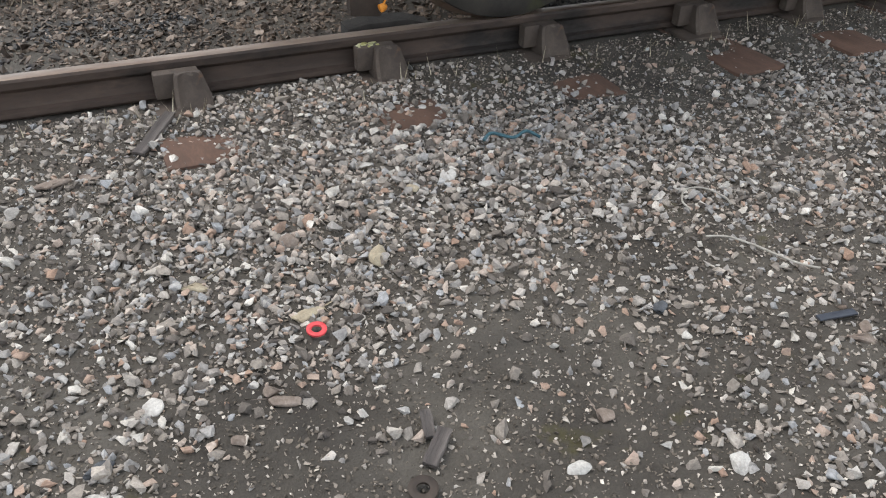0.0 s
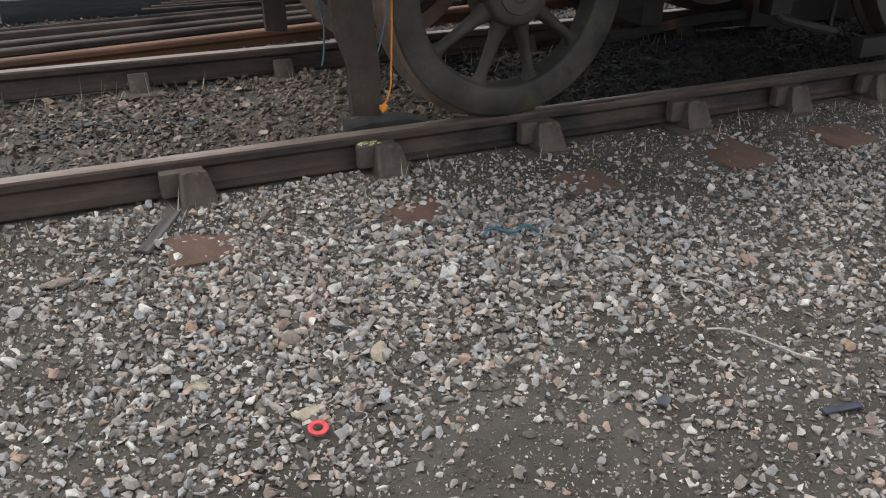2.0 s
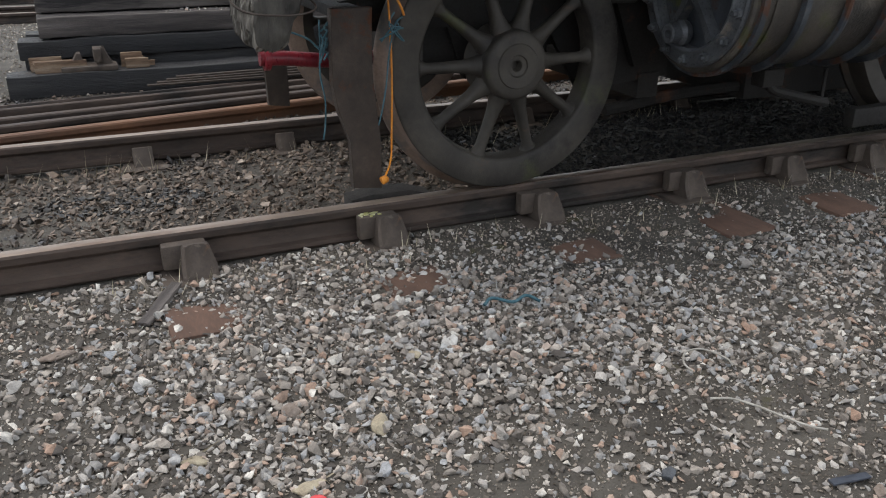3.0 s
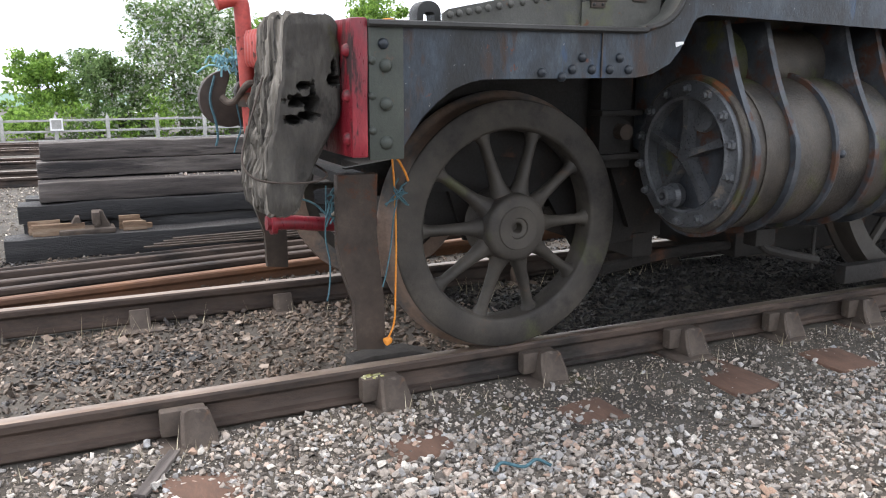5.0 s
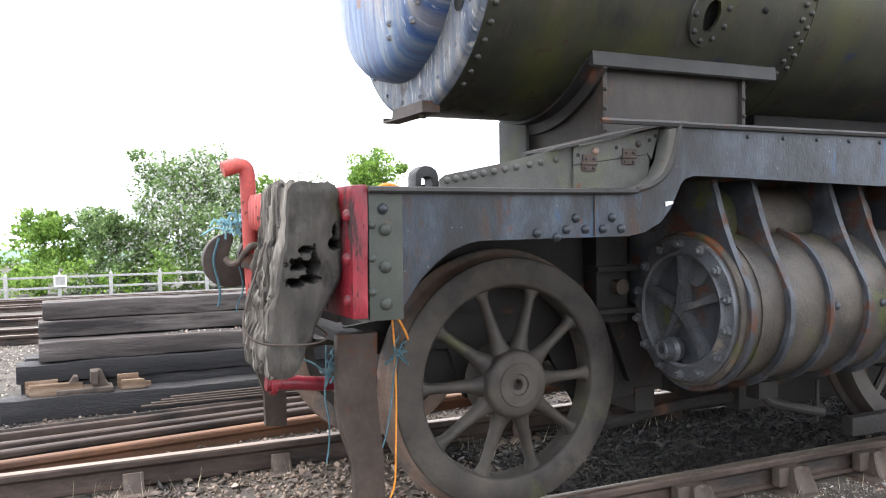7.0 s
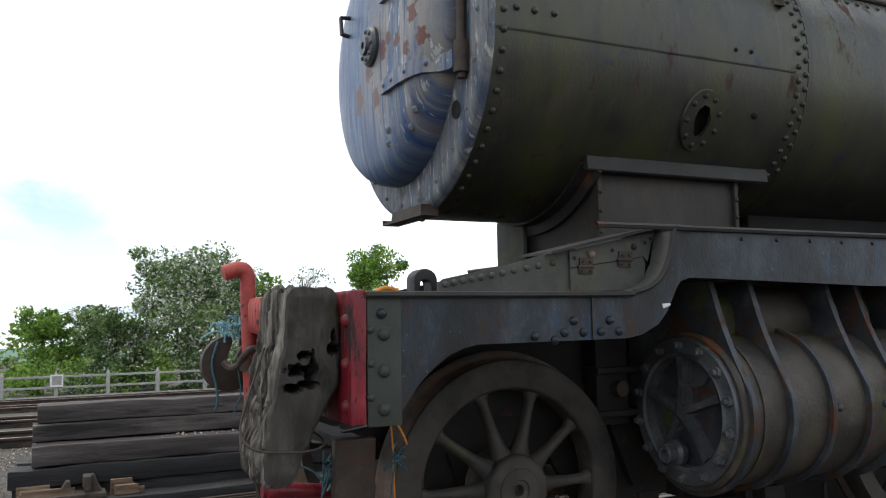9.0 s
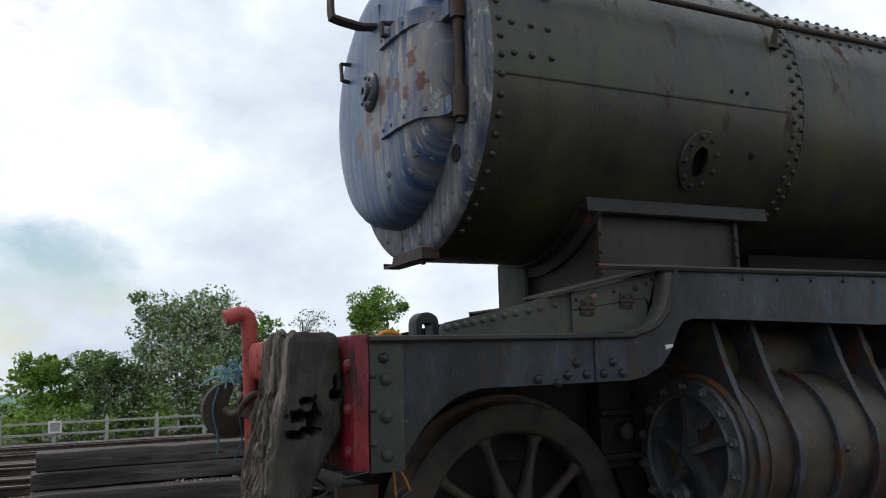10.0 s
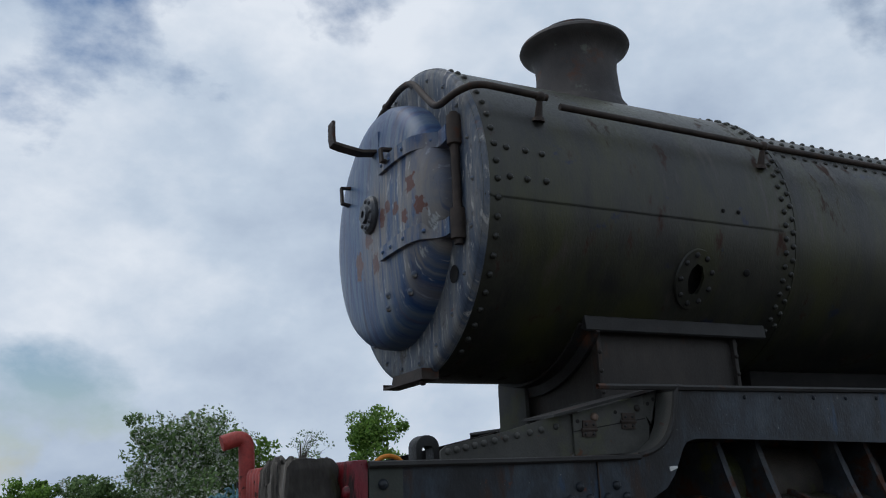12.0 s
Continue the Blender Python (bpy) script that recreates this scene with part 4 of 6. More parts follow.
part("hinge_seam", prism([(-0.012, 1.354), (0.315, 1.400), (0.315, 1.404), (-0.012, 1.358)], YS - 0.0135, YS - 0.0105), M["soot_and_shade"], pan)
part("end_plate", prism([(0.345, 1.31), (0.352, 1.38), (0.322, 1.415), (0.318, 1.490), (0.386, 1.508), (0.378, 1.45), (0.356, 1.385), (0.335, 1.345)], YS - 0.006, YS + 0.004), M["lichened_plate"], loco)
# black backing plate: the darkness of the open slot is put into its colour
part("slot", prism([(0.28, 1.28), (0.345, 1.31), (0.352, 1.38), (0.322, 1.415), (0.30, 1.40), (0.27, 1.30)], YS + 0.006, YS + 0.009), M["soot_and_shade"], loco)
for x, z in ((0.052, 1.362), (0.231, 1.389)):
    bm = box((x - 0.030, YS - 0.019, z - 0.026), (x + 0.030, YS - 0.012, z - 0.004), 0.002)
    box((x - 0.026, YS - 0.019, z + 0.004), (x + 0.034, YS - 0.012, z + 0.034), 0.002, bm=bm)
    rod((x - 0.034, YS - 0.018, z), (x + 0.034, YS - 0.018, z), 0.006, seg=8, bm=bm)
    hinge = part("hinge", bm, M["iron"], pan, "small rusty butt hinge")
    for dx, dz in ((-0.018, -0.015), (0.018, -0.015), (-0.012, 0.018), (0.020, 0.018)):
        rivet((x + dx, YS - 0.019, z + dz), (0, -1, 0), 0.006, M["deck"], hinge)
rivet((0.082, YS - 0.012, 1.408), (0, -1, 0), 0.017, M["tread"], pan)
rivet((0.280, YS - 0.012, 1.441), (0, -1, 0), 0.014, M["saddle"], pan)
# holes as black discs, the dark of their depth painted
for x, z, y in ((0.008, 1.393, YS - 0.0125), (0.179, 1.425, YS - 0.0125), (0.338, 1.458, YS - 0.0065), (0.366, 1.475, YS - 0.0065)):
    bm = lathe([(0, 0.001), (0.0075, 0.001), (0.008, -0.001)], Matrix.Translation((x, y, z)) @ AY, 10)
    part("bolt_hole", bm, M["soot_and_shade"], pan)

# smokebox: rolled shell with an opening, lapped upper plate
R0 = 0.813
HX, HA = 1.135, -27.5                  # inspection opening


def on_shell(x, ang, r=R0):
    a = radians(ang)
    return Vector((x, YC - r * math.cos(a), ZB + r * math.sin(a)))


def shell_normal(ang):
    a = radians(ang)
    return Vector((0, -math.cos(a), math.sin(a)))


def shell(x0, x1, a0, a1, r, dx=0.03, da=2.0, hole=False, thick=0.0):
    bm = bmesh.new()
    xs = np.linspace(x0, x1, max(2, int(round((x1 - x0) / dx)) + 1))
    an = np.linspace(a0, a1, int(round((a1 - a0) / da)) + 1)
    full = abs(a1 - a0 - 360) < 1e-6
    if full:
        an = an[:-1]
    g = [[bm.verts.new(on_shell(x, a, r + 0.0016 * noise.noise((x * 1.7, a * 0.03, r)))) for a in an] for x in xs]
    n = len(an)
    for i in range(len(xs) - 1):
        for k in range(n if full else n - 1):
            xm, am = (xs[i] + xs[i + 1]) / 2, an[k] + da / 2
            if hole and ((xm - HX) / 0.052) ** 2 + ((am - HA) / 6.3) ** 2 < 1:
                continue
            bm.faces.new((g[i][k], g[i + 1][k], g[i + 1][(k + 1) % n], g[i][(k + 1) % n]))
    if thick:
        bmesh.ops.solidify(bm, geom=bm.faces[:], thickness=thick)
    return bm


smokebox = part("smokebox", shell(-0.085, 1.80, -180, 180, R0, 0.026, 2.0, True), M["boiler"], loco, "riveted olive-grey smokebox drum", smooth=30)
part("lap_seam", shell(-0.080, 1.70, -6.9, -6.3, R0 + 0.004, 0.05, 0.3, thick=-0.006), M["boiler"], smokebox, smooth=30)
for x0 in (-0.012,):
    for k in range(60):
        a = -62 + 6.1 * k
        if a > 242:
            break
        rivet(on_shell(x0, a, R0), shell_normal(a), 0.0165, M["boiler"], smokebox)
for x0, off in ((1.725, 0), (1.775, 2.6)):
    for k in range(45):
        a = -46 + 5.2 * k + off
        if a > 200:
            break
        rivet(on_shell(x0, a, R0), shell_normal(a), 0.0165, M["boiler"], smokebox)
for x, a in ((0.05, 10.4), (0.15, 10.2), (0.238, 9.8), (0.052, 0.2), (0.142, 0.0), (0.243, 0.1)):
    rivet(on_shell(x, a, R0), shell_normal(a), 0.0165, M["boiler"], smokebox)
# black heads in place of open holes, their inner shade in the colour
for x, a in ((1.295, -2.0), (1.397, -1.8), (1.465, -23.5)):
    rivet(on_shell(x, a, R0 + 0.0005), shell_normal(a), 0.012 if a > -6 else 0.02, M["soot_and_shade"], smokebox, "bolt_hole")
for k in range(5):
    rivet(on_shell(1.5 + 0.07 * k, 88 + 1.5 * k, R0), shell_normal(88), 0.016, M["boiler"], smokebox)
# patch plate round the opening
bm = bmesh.new()
ro, ri, top = [], [], []
for k in range(40):
    t = 2 * math.pi * k / 40
    ro.append(bm.verts.new(on_shell(HX + 0.125 * math.cos(t), HA + 11.0 * math.sin(t), R0 + 0.002)))
    top.append(bm.verts.new(on_shell(HX + 0.120 * math.cos(t), HA + 10.6 * math.sin(t), R0 + 0.014)))
    w = 1 + 0.22 * noise.noise((math.cos(t) * 2, math.sin(t) * 2, 4.0))
    ri.append(bm.verts.new(on_shell(HX + 0.048 * w * math.cos(t), HA + 5.6 * w * math.sin(t), R0 + 0.012)))
back = [bm.verts.new(on_shell(HX + 0.05 * math.cos(2 * math.pi * k / 40), HA + 5.8 * math.sin(2 * math.pi * k / 40), R0 - 0.01)) for k in range(40)]
for A, B in ((ro, top), (top, ri), (ri, back)):
    for k in range(40):
        bm.faces.new((A[k], A[(k + 1) % 40], B[(k + 1) % 40], B[k]))
patch = part("opening_plate", bm, M["boiler"], smokebox, "bolted oval plate round a ragged hole")
for k in range(9):
    t = 2 * math.pi * (k + 0.5) / 9
    a = HA + 8.7 * math.sin(t)
    rivet(on_shell(HX + 0.098 * math.cos(t), a, R0 + 0.013), shell_normal(a), 0.015, M["deck"], patch)
# added liner: sooty, its black also giving the opening its inner shade
part("inner_drum", lathe([(R0 - 0.06, 0.0), (R0 - 0.06, 1.7)], Matrix.Translation((0.02, YC, ZB)) @ AX, 64), M["soot_and_shade"], smokebox)

# barrel behind, with lagging-band rivets along the top
barrel = part("boiler_barrel", shell(1.80, 8.0, -180, 180, 0.772, 0.3, 3.0), M["boiler"], loco, "mossy olive boiler barrel", smooth=30)
part("barrel_ring", lathe([(0.772, 0.0), (0.816, 0.003), (0.818, 0.03), (0.772, 0.034)], Matrix.Translation((1.79, YC, ZB)) @ AX, 96), M["boiler"], barrel)
for k in range(42):
    x = 1.9 + 0.085 * k
    rivet(on_shell(x, 33.5, 0.772), shell_normal(33.5), 0.015, M["boiler"], barrel)
    rivet(on_shell(x + 0.04, 46, 0.772), shell_normal(46), 0.017, M["boiler"], barrel)
    rivet(on_shell(x + 0.02, 57, 0.772), shell_normal(57), 0.016, M["boiler"], barrel)
bm = tube([on_shell(1.86, 38, 0.79), on_shell(3, 38, 0.79), on_shell(5.5, 38, 0.79)], 0.012, 8, 2)
part("sand_pipe", bm, M["boiler"], barrel)

# front plate and dished door
mx = Matrix.Translation((-0.028, YC, ZB)) @ AX
ring = part("front_plate", lathe([(0.40, -0.070), (0.755, -0.075), (0.790, -0.071), (0.814, -0.055), (0.821, -0.036), (0.814, -0.024)], mx, 128), M["box_ring"], loco, "blue-grey flaking smokebox front plate", smooth=50)
for k in range(22):
    a = radians(90 + 360 * k / 22 + 8)
    rivet((-0.103, YC - 0.748 * math.cos(a), ZB + 0.748 * math.sin(a)), (-1, 0, 0), 0.012, M["box_ring"], ring)
YD, ZD = 0.832, 2.502
DOOR = [(0.640, -0.06), (0.646, -0.11), (0.642, -0.165), (0.628, -0.21), (0.600, -0.242), (0.54, -0.265), (0.46, -0.279), (0.36, -0.288), (0.24, -0.294), (0.12, -0.298), (0, -0.300)]
door = part("smokebox_door", lathe(DOOR, Matrix.Translation((0, YD, ZD)) @ AX, 128), M["box_front"], loco, "dished blue door with white streaks and rust patches", smooth=60)


def dome(y, z):
    r = math.hypot(y - YD, z - ZD)
    for (r1, x1), (r0, x0) in zip(DOOR, DOOR[1:]):
        if r0 <= r <= r1:
            return x0 + (x1 - x0) * (r - r0) / (r1 - r0)
    return -0.05


def strap(y0, z0, y1, z1):
    bm = bmesh.new()
    rows = []
    for k in range(13):
        t = k / 12
        y, z = y0 + (y1 - y0) * t, z0 + (z1 - z0) * t
        w = 0.040 - 0.008 * t
        x = min(dome(y, z), -0.14) - 0.004
        rows.append([bm.verts.new(p) for p in ((x + 0.03, y, z - w), (x - 0.016, y, z - w), (x - 0.016, y, z + w), (x + 0.03, y, z + w))])
    for a, b in zip(rows, rows[1:]):
        for i in range(3):
            bm.faces.new((a[i], a[i + 1], b[i + 1], b[i]))
    bm.faces.new(rows[0])
    bm.faces.new(rows[-1])
    return part("hinge_strap", bm, M["box_front"], door)


HY = 0.12
for za, zb_ in ((2.765, 2.735), (2.315, 2.285)):
    s = strap(HY + 0.02, za, 0.62, zb_)
    for t in (0.25, 0.5, 0.75, 0.92):
        y, z = HY + (0.62 - HY) * t, za + (zb_ - za) * t
        rivet((min(dome(y, z), -0.14) - 0.019, y, z), (-1, 0, 0), 0.011, M["box_front"], s)
bm = rod((-0.125, HY, 2.22), (-0.125, HY, 2.86), 0.021, seg=16)
post = part("hinge_post", bm, M["iron"], door, "dark upright hinge rod")
for z in (2.77, 2.315):
    part("hinge_knuckle", lathe([(0.02, -0.075), (0.036, -0.07), (0.036, 0.07), (0.02, 0.075)], Matrix.Translation((-0.125, HY, z)), 16), M["iron"], door)
    part("hinge_lug", box((-0.125, HY - 0.03, z - 0.05), (-0.03, HY + 0.03, z + 0.05), 0.006), M["iron"], door)
mh = Matrix.Translation((-0.30, YC + 0.01, 2.535)) @ AX.inverted()
boss = part("handle_boss", lathe([(0, 0.02), (0.018, 0.02), (0.02, 0.045), (0.045, 0.045), (0.05, 0.03), (0.085, 0.026), (0.10, 0.012), (0.102, -0.02)], mh, 32), M["cover"], door, "round blue-black locking boss")
for k in range(8):
    a = 2 * math.pi * k / 8
    rivet((-0.327, YC + 0.01 + 0.07 * math.cos(a), 2.535 + 0.07 * math.sin(a)), (-1, 0, 0), 0.012, M["cover"], boss)


def flat_bar(pts, w, t, name, parent, mat=None, label=""):
    """Flat bar bent along points; w wide across y, t thick."""
    bm = bmesh.new()
    pts = [Vector(p) for p in pts]
    rows = []
    for i, p in enumerate(pts):
        d = (pts[min(i + 1, len(pts) - 1)] - pts[max(i - 1, 0)]).normalized()
        s = Vector((0, 1, 0)) if abs(d.y) < 0.9 else Vector((1, 0, 0))
        n = d.cross(s).normalized()
        rows.append([bm.verts.new(p + a * s * w / 2 + b * n * t / 2) for a, b in ((-1, -1), (1, -1), (1, 1), (-1, 1))])
    for a, b in zip(rows, rows[1:]):
        for i in range(4):
            bm.faces.new((a[i], a[(i + 1) % 4], b[(i + 1) % 4], b[i]))
    bm.faces.new(rows[0])
    bm.faces.new(rows[-1])
    return part(name, bm, mat or M["iron"], parent, label)


flat_bar([(-0.26, 0.73, 2.87), (-0.36, 0.74, 2.86), (-0.46, 0.76, 2.885), (-0.50, 0.77, 2.90), (-0.505, 0.77, 2.94), (-0.505, 0.77, 3.02)], 0.075, 0.016, "lamp_iron", door, label="dark cranked lamp iron")
part("lamp_iron_foot", prism([(0.66, 2.76), (0.80, 2.76), (0.79, 2.97), (0.68, 2.97)], -0.285, -0.245, plane="yz"), M["box_front"], door)
flat_bar([(-0.27, 0.52, 2.735), (-0.33, 0.52, 2.74), (-0.335, 0.52, 2.80), (-0.28, 0.52, 2.805)], 0.035, 0.014, "door_dart_handle", door)
flat_bar([(-0.26, 1.13, 2.70), (-0.33, 1.12, 2.71), (-0.335, 1.12, 2.80), (-0.26, 1.12, 2.805)], 0.03, 0.014, "grab_loop", door)
for y, z in ((0.30, 2.10), (0.42, 2.06), (0.36, 2.13), (0.62, 2.02), (0.60, 2.08), (0.25, 2.14)):
    rivet((dome(y, z), y, z), (-1, 0, -0.3), 0.018, M["box_ring"], door, "bolt")
# cavity low on the front plate: a black disc, the shade of its depth painted
part("washout_hole", lathe([(0, -0.002), (0.035, -0.002), (0.042, 0.002)], Matrix.Translation((-0.106, 0.22, 2.107)) @ AX.inverted(), 14), M["soot_and_shade"], ring)
# bottom step angle
bm = prism([(0.54, 1.672), (1.04, 1.672), (1.04, 1.70), (1.028, 1.70), (1.028, 1.684), (0.92, 1.684), (0.90, 1.725), (0.54, 1.725)], -0.14, -0.05, plane="yz")
part("bottom_step", bm, M["iron"], loco, "dark folded step below the smokebox front")
rivet((-0.1, 0.62, 1.665), (0, 0, -1), 0.018, M["iron"], loco, "bolt")

# chimney
bm = lathe([(0.33, -0.12), (0.295, 0.0), (0.272, 0.03), (0.258, 0.08), (0.250, 0.18), (0.246, 0.26), (0.250, 0.315), (0.265, 0.355), (0.30, 0.39), (0.330, 0.414), (0.338, 0.43), (0.332, 0.447),
            (0.31, 0.466), (0.26, 0.49), (0.215, 0.50), (0.205, 0.54), (0.19, 0.545), (0.18, 0.53), (0.175, 0.2)], Matrix.Translation((1.06, YC, ZB + R0 - 0.001)), 72)
part("chimney", bm, M["chimney"], loco, "sooty flared-cap chimney", smooth=40)

# saddle under the smokebox
bm = bmesh.new()
sec = [(0.21, 1.48), (0.21, 1.80), (0.22, 1.87)] + [(YC - R0 * math.cos(radians(a)), ZB + R0 * math.sin(radians(a))) for a in range(-49, -114, -6)] + [(1.09, 1.80), (1.09, 1.48)]
prism(sec, 0.63, 1.53, bm, plane="yz")
saddle = part("saddle", bm, M["saddle"], loco, "brown rusted saddle under the smokebox")
bm = bmesh.new()
rows = []
for k in range(31):                      # front flange following the drum
    a = -46.5 - 68 * k / 30
    rows.append([bm.verts.new(on_shell(x, a, r)) for x, r in ((0.53, R0 + 0.002), (0.53, R0 + 0.016), (0.59, R0 + 0.020), (0.602, R0 + 0.07), (0.62, R0 + 0.07), (0.62, R0 + 0.002))])
for p, q in zip(rows, rows[1:]):
    for i in range(6):
        bm.faces.new((p[i], p[(i + 1) % 6], q[(i + 1) % 6], q[i]))
bm.faces.new(rows[0])
bm.faces.new(rows[-1])
part("front_flange", bm, M["deck"], saddle, "curved front flange following the drum")
for xr in (0.635, 1.50):
    part("saddle_rib", box((xr - 0.012, 0.185, 1.50), (xr + 0.012, 0.25, 1.86), 0.004), M["saddle"], saddle)
part("saddle_rib", box((0.575, 0.80, 1.40), (0.598, 1.09, 1.715), 0.004), M["lichened_plate"], saddle)
bm = bmesh.new()
for x0, x1 in ((0.545, 1.69),):
    vs = []
    for x in (x0, x1):
        for u, n in ((-0.02, 0), (0.0, 0.055), (0.012, 0.055), (0.05, 0.006), (0.05, 0)):
            c = on_shell(x, -47 + math.degrees(u / R0), R0 + 0.002 + n)
            vs.append(bm.verts.new(c))
    for k in range(5):
        bm.faces.new((vs[k], vs[(k + 1) % 5], vs[5 + (k + 1) % 5], vs[5 + k]))
    bm.faces.new(vs[:5])
    bm.faces.new(vs[5:][::-1])
flange = part("saddle_flange", bm, M["deck"], saddle, "worn grey flange strip along the smokebox")
for k in range(7):
    rivet(on_shell(0.68 + 0.15 * k, -53, R0 + 0.004), (0, -0.7, -0.7), 0.012, M["saddle"], saddle)
for z in (1.58, 1.68, 1.77):
    for xr in (0.635, 1.50):
        rivet((xr, 0.185, z), (0, -1, 0), 0.012, M["saddle"], saddle)

# handrails
HR = 0.892
part("handrail", tube([on_shell(x, a, HR) for x, a in ((0.363, 26.6), (1.0, 25.8), (1.682, 25.0), (2.622, 25.0), (5.5, 25.0))], 0.017, 12, 3), M["iron"], loco, "dark tubular handrail along the boiler")
bm = tube([on_shell(0.31, 30.2, HR), on_shell(0.10, 31, HR), on_shell(-0.06, 30.6, HR), (-0.135, 0.06, 2.935), (-0.165, 0.20, 2.925), (-0.16, 0.33, 3.02), (-0.15, 0.52, 3.19), (-0.15, 0.68, 3.235), (-0.15, 0.83, 3.225), (-0.15, 1.0, 3.19), (-0.15, 1.15, 3.11), (-0.15, 1.28, 2.98)], 0.0175, 12)
part("front_handrail", bm, M["iron"], loco, "dark handrail looping over the door")
for x, a in ((0.27, 30.1), (1.65, 25.0), (3.3, 25.0)):
    p, q = on_shell(x, a - 6, R0), on_shell(x, a, HR)
    bm = rod(p, p + (q - p) * 0.16, 0.034, 0.028, 14)
    rod(p, q, 0.021, 0.013, 12, bm)
    bmesh.ops.create_uvsphere(bm, u_segments=14, v_segments=10, radius=0.027, matrix=Matrix.Translation(q))
    part("handrail_knob", bm, M["iron"], loco)
bm = rod((-0.04, 0.86, 3.17), (-0.15, 0.88, 3.215), 0.015, seg=10)
bmesh.ops.create_uvsphere(bm, u_segments=12, v_segments=8, radius=0.026, matrix=Matrix.Translation((-0.15, 0.88, 3.215)))
part("handrail_knob", bm, M["iron"], loco)

# cylinder casting
CY, CZ, CR = -0.300, 0.780, 0.318
mc = Matrix.Translation((0.645, CY, CZ)) @ AX
cyl = part("steam_cylinder", lathe([(0.24, 0.16), (0.27, 0.03), (0.318, 0.03), (0.328, 0.04), (0.328, 0.075), (CR, 0.095), (CR, 1.6), (0.3, 1.62), (0, 1.62)], mc, 80), M["cyl"], loco, "brown-grey mossy ribbed cylinder casting", smooth=40)
part("valve_chest", box((0.72, -0.22, 1.0), (2.2, 0.12, 1.40), 0.03, 3), M["cyl"], cyl)
part("steam_pipe_bulge", rod((0.71, -0.20, 1.14), (1.75, -0.20, 1.14), 0.16, seg=32), M["cyl"], cyl)


def rib(x, r, w, full=True, t=0.014):
    pts = []
    if full:
        for k in range(9):
            s = k / 9
            pts.append((-0.435 - 0.195 * s + 0.02 * math.sin(math.pi * s), 1.315 - 0.44 * s))
    start = 166 if full else 130
    for a in range(start, 361 if full else 400, 6):
        pts.append((CY + r * math.cos(radians(a)), CZ + r * math.sin(radians(a))))
    pts += [(0.10, CZ), (0.10, 1.315)] if full else [(CY, CZ)]
    bm = prism(pts, x - t, x + t, plane="yz")
    bmesh.ops.bevel(bm, geom=[e for e in bm.edges if abs(e.verts[0].co.x - e.verts[1].co.x) < 1e-6], offset=0.004, segments=2, affect="EDGES")
    part("rib", bm, M["cyl_edge"], cyl)


for x in (0.715, 0.925, 1.375, 1.56, 1.9):
    rib(x, 0.345, 0.02)
part("rib_ring", lathe([(0.31, -0.014), (0.338, -0.012), (0.342, 0.0), (0.338, 0.012), (0.31, 0.014)], Matrix.Translation((1.155, CY, CZ)) @ AX, 72), M["cyl_edge"], cyl)
part("rib_ring", lathe([(0.31, -0.01), (0.324, -0.008), (0.324, 0.008), (0.31, 0.01)], Matrix.Translation((0.79, CY, CZ)) @ AX, 72), M["cyl"], cyl)
for x in (0.93, 1.20, 1.48):
    a = radians(2)
    rivet((x, CY - CR * math.cos(a), CZ + CR * math.sin(a)), (0, -1, 0), 0.018, M["white"] if x < 1 else M["cyl_edge"], cyl, "plug")
mcov = Matrix.Translation((0.665, CY, CZ)) @ AX.inverted()
cover = part("cylinder_cover", lathe([(0.222, -0.07), (0.228, 0.012), (0.240, 0.020), (0.252, 0.010), (0.298, 0.008), (0.305, 0.0), (0.305, -0.02)], mcov, 72), M["cover"], cyl, "studded dark cover with five webs", smooth=40)
# recess blackened against the lighter webs: the pockets' shade is in the colours
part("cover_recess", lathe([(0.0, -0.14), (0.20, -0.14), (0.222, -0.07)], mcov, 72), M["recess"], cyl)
for k in range(5):
    a = radians(90 + 72 * k)
    d = Vector((0, math.cos(a), math.sin(a)))
    s = Vector((0, -math.sin(a), math.cos(a)))
    o = Vector((0.665, CY, CZ))
    bm = bmesh.new()
    rows = []
    for r, w, h in ((0.03, 0.016, 0.022), (0.12, 0.012, 0.012), (0.226, 0.018, 0.016)):
        c = o + d * r
        rows.append([bm.verts.new(c + s * w * 1.5 + Vector((0.121, 0, 0))), bm.verts.new(c + s * w + Vector((-h, 0, 0))), bm.verts.new(c - s * w + Vector((-h, 0, 0))), bm.verts.new(c - s * w * 1.5 + Vector((0.121, 0, 0)))])
    for p, q in zip(rows, rows[1:]):
        for i in range(3):
            bm.faces.new((p[i], p[i + 1], q[i + 1], q[i]))
    part("web", bm, M["cover"], cyl)
part("centre_boss", lathe([(0, 0.022), (0.028, 0.02), (0.036, 0.008), (0.05, -0.12)], mcov, 20), M["cover"], cyl)
for k in range(14):
    a = 2 * math.pi * (k + 0.5) / 14
    o = Vector((0.657, CY + 0.274 * math.cos(a), CZ + 0.274 * math.sin(a)))
    bm = lathe([(0.021, 0), (0.021, 0.018), (0.0135, 0.020), (0.0125, 0.034), (0, 0.036)], Matrix.Translation(o) @ AX.inverted(), 6)
    part("stud", bm, M["cover"], cyl, smooth=20)
part("gland_pad", lathe([(0, -0.02), (0.075, -0.02), (0.085, -0.05), (0.09, -0.13)], mcov @ Matrix.Translation((0.175, -0.055, 0)), 24), M["cover"], cyl)
o = Vector((0.685, CY + 0.055, CZ - 0.175))
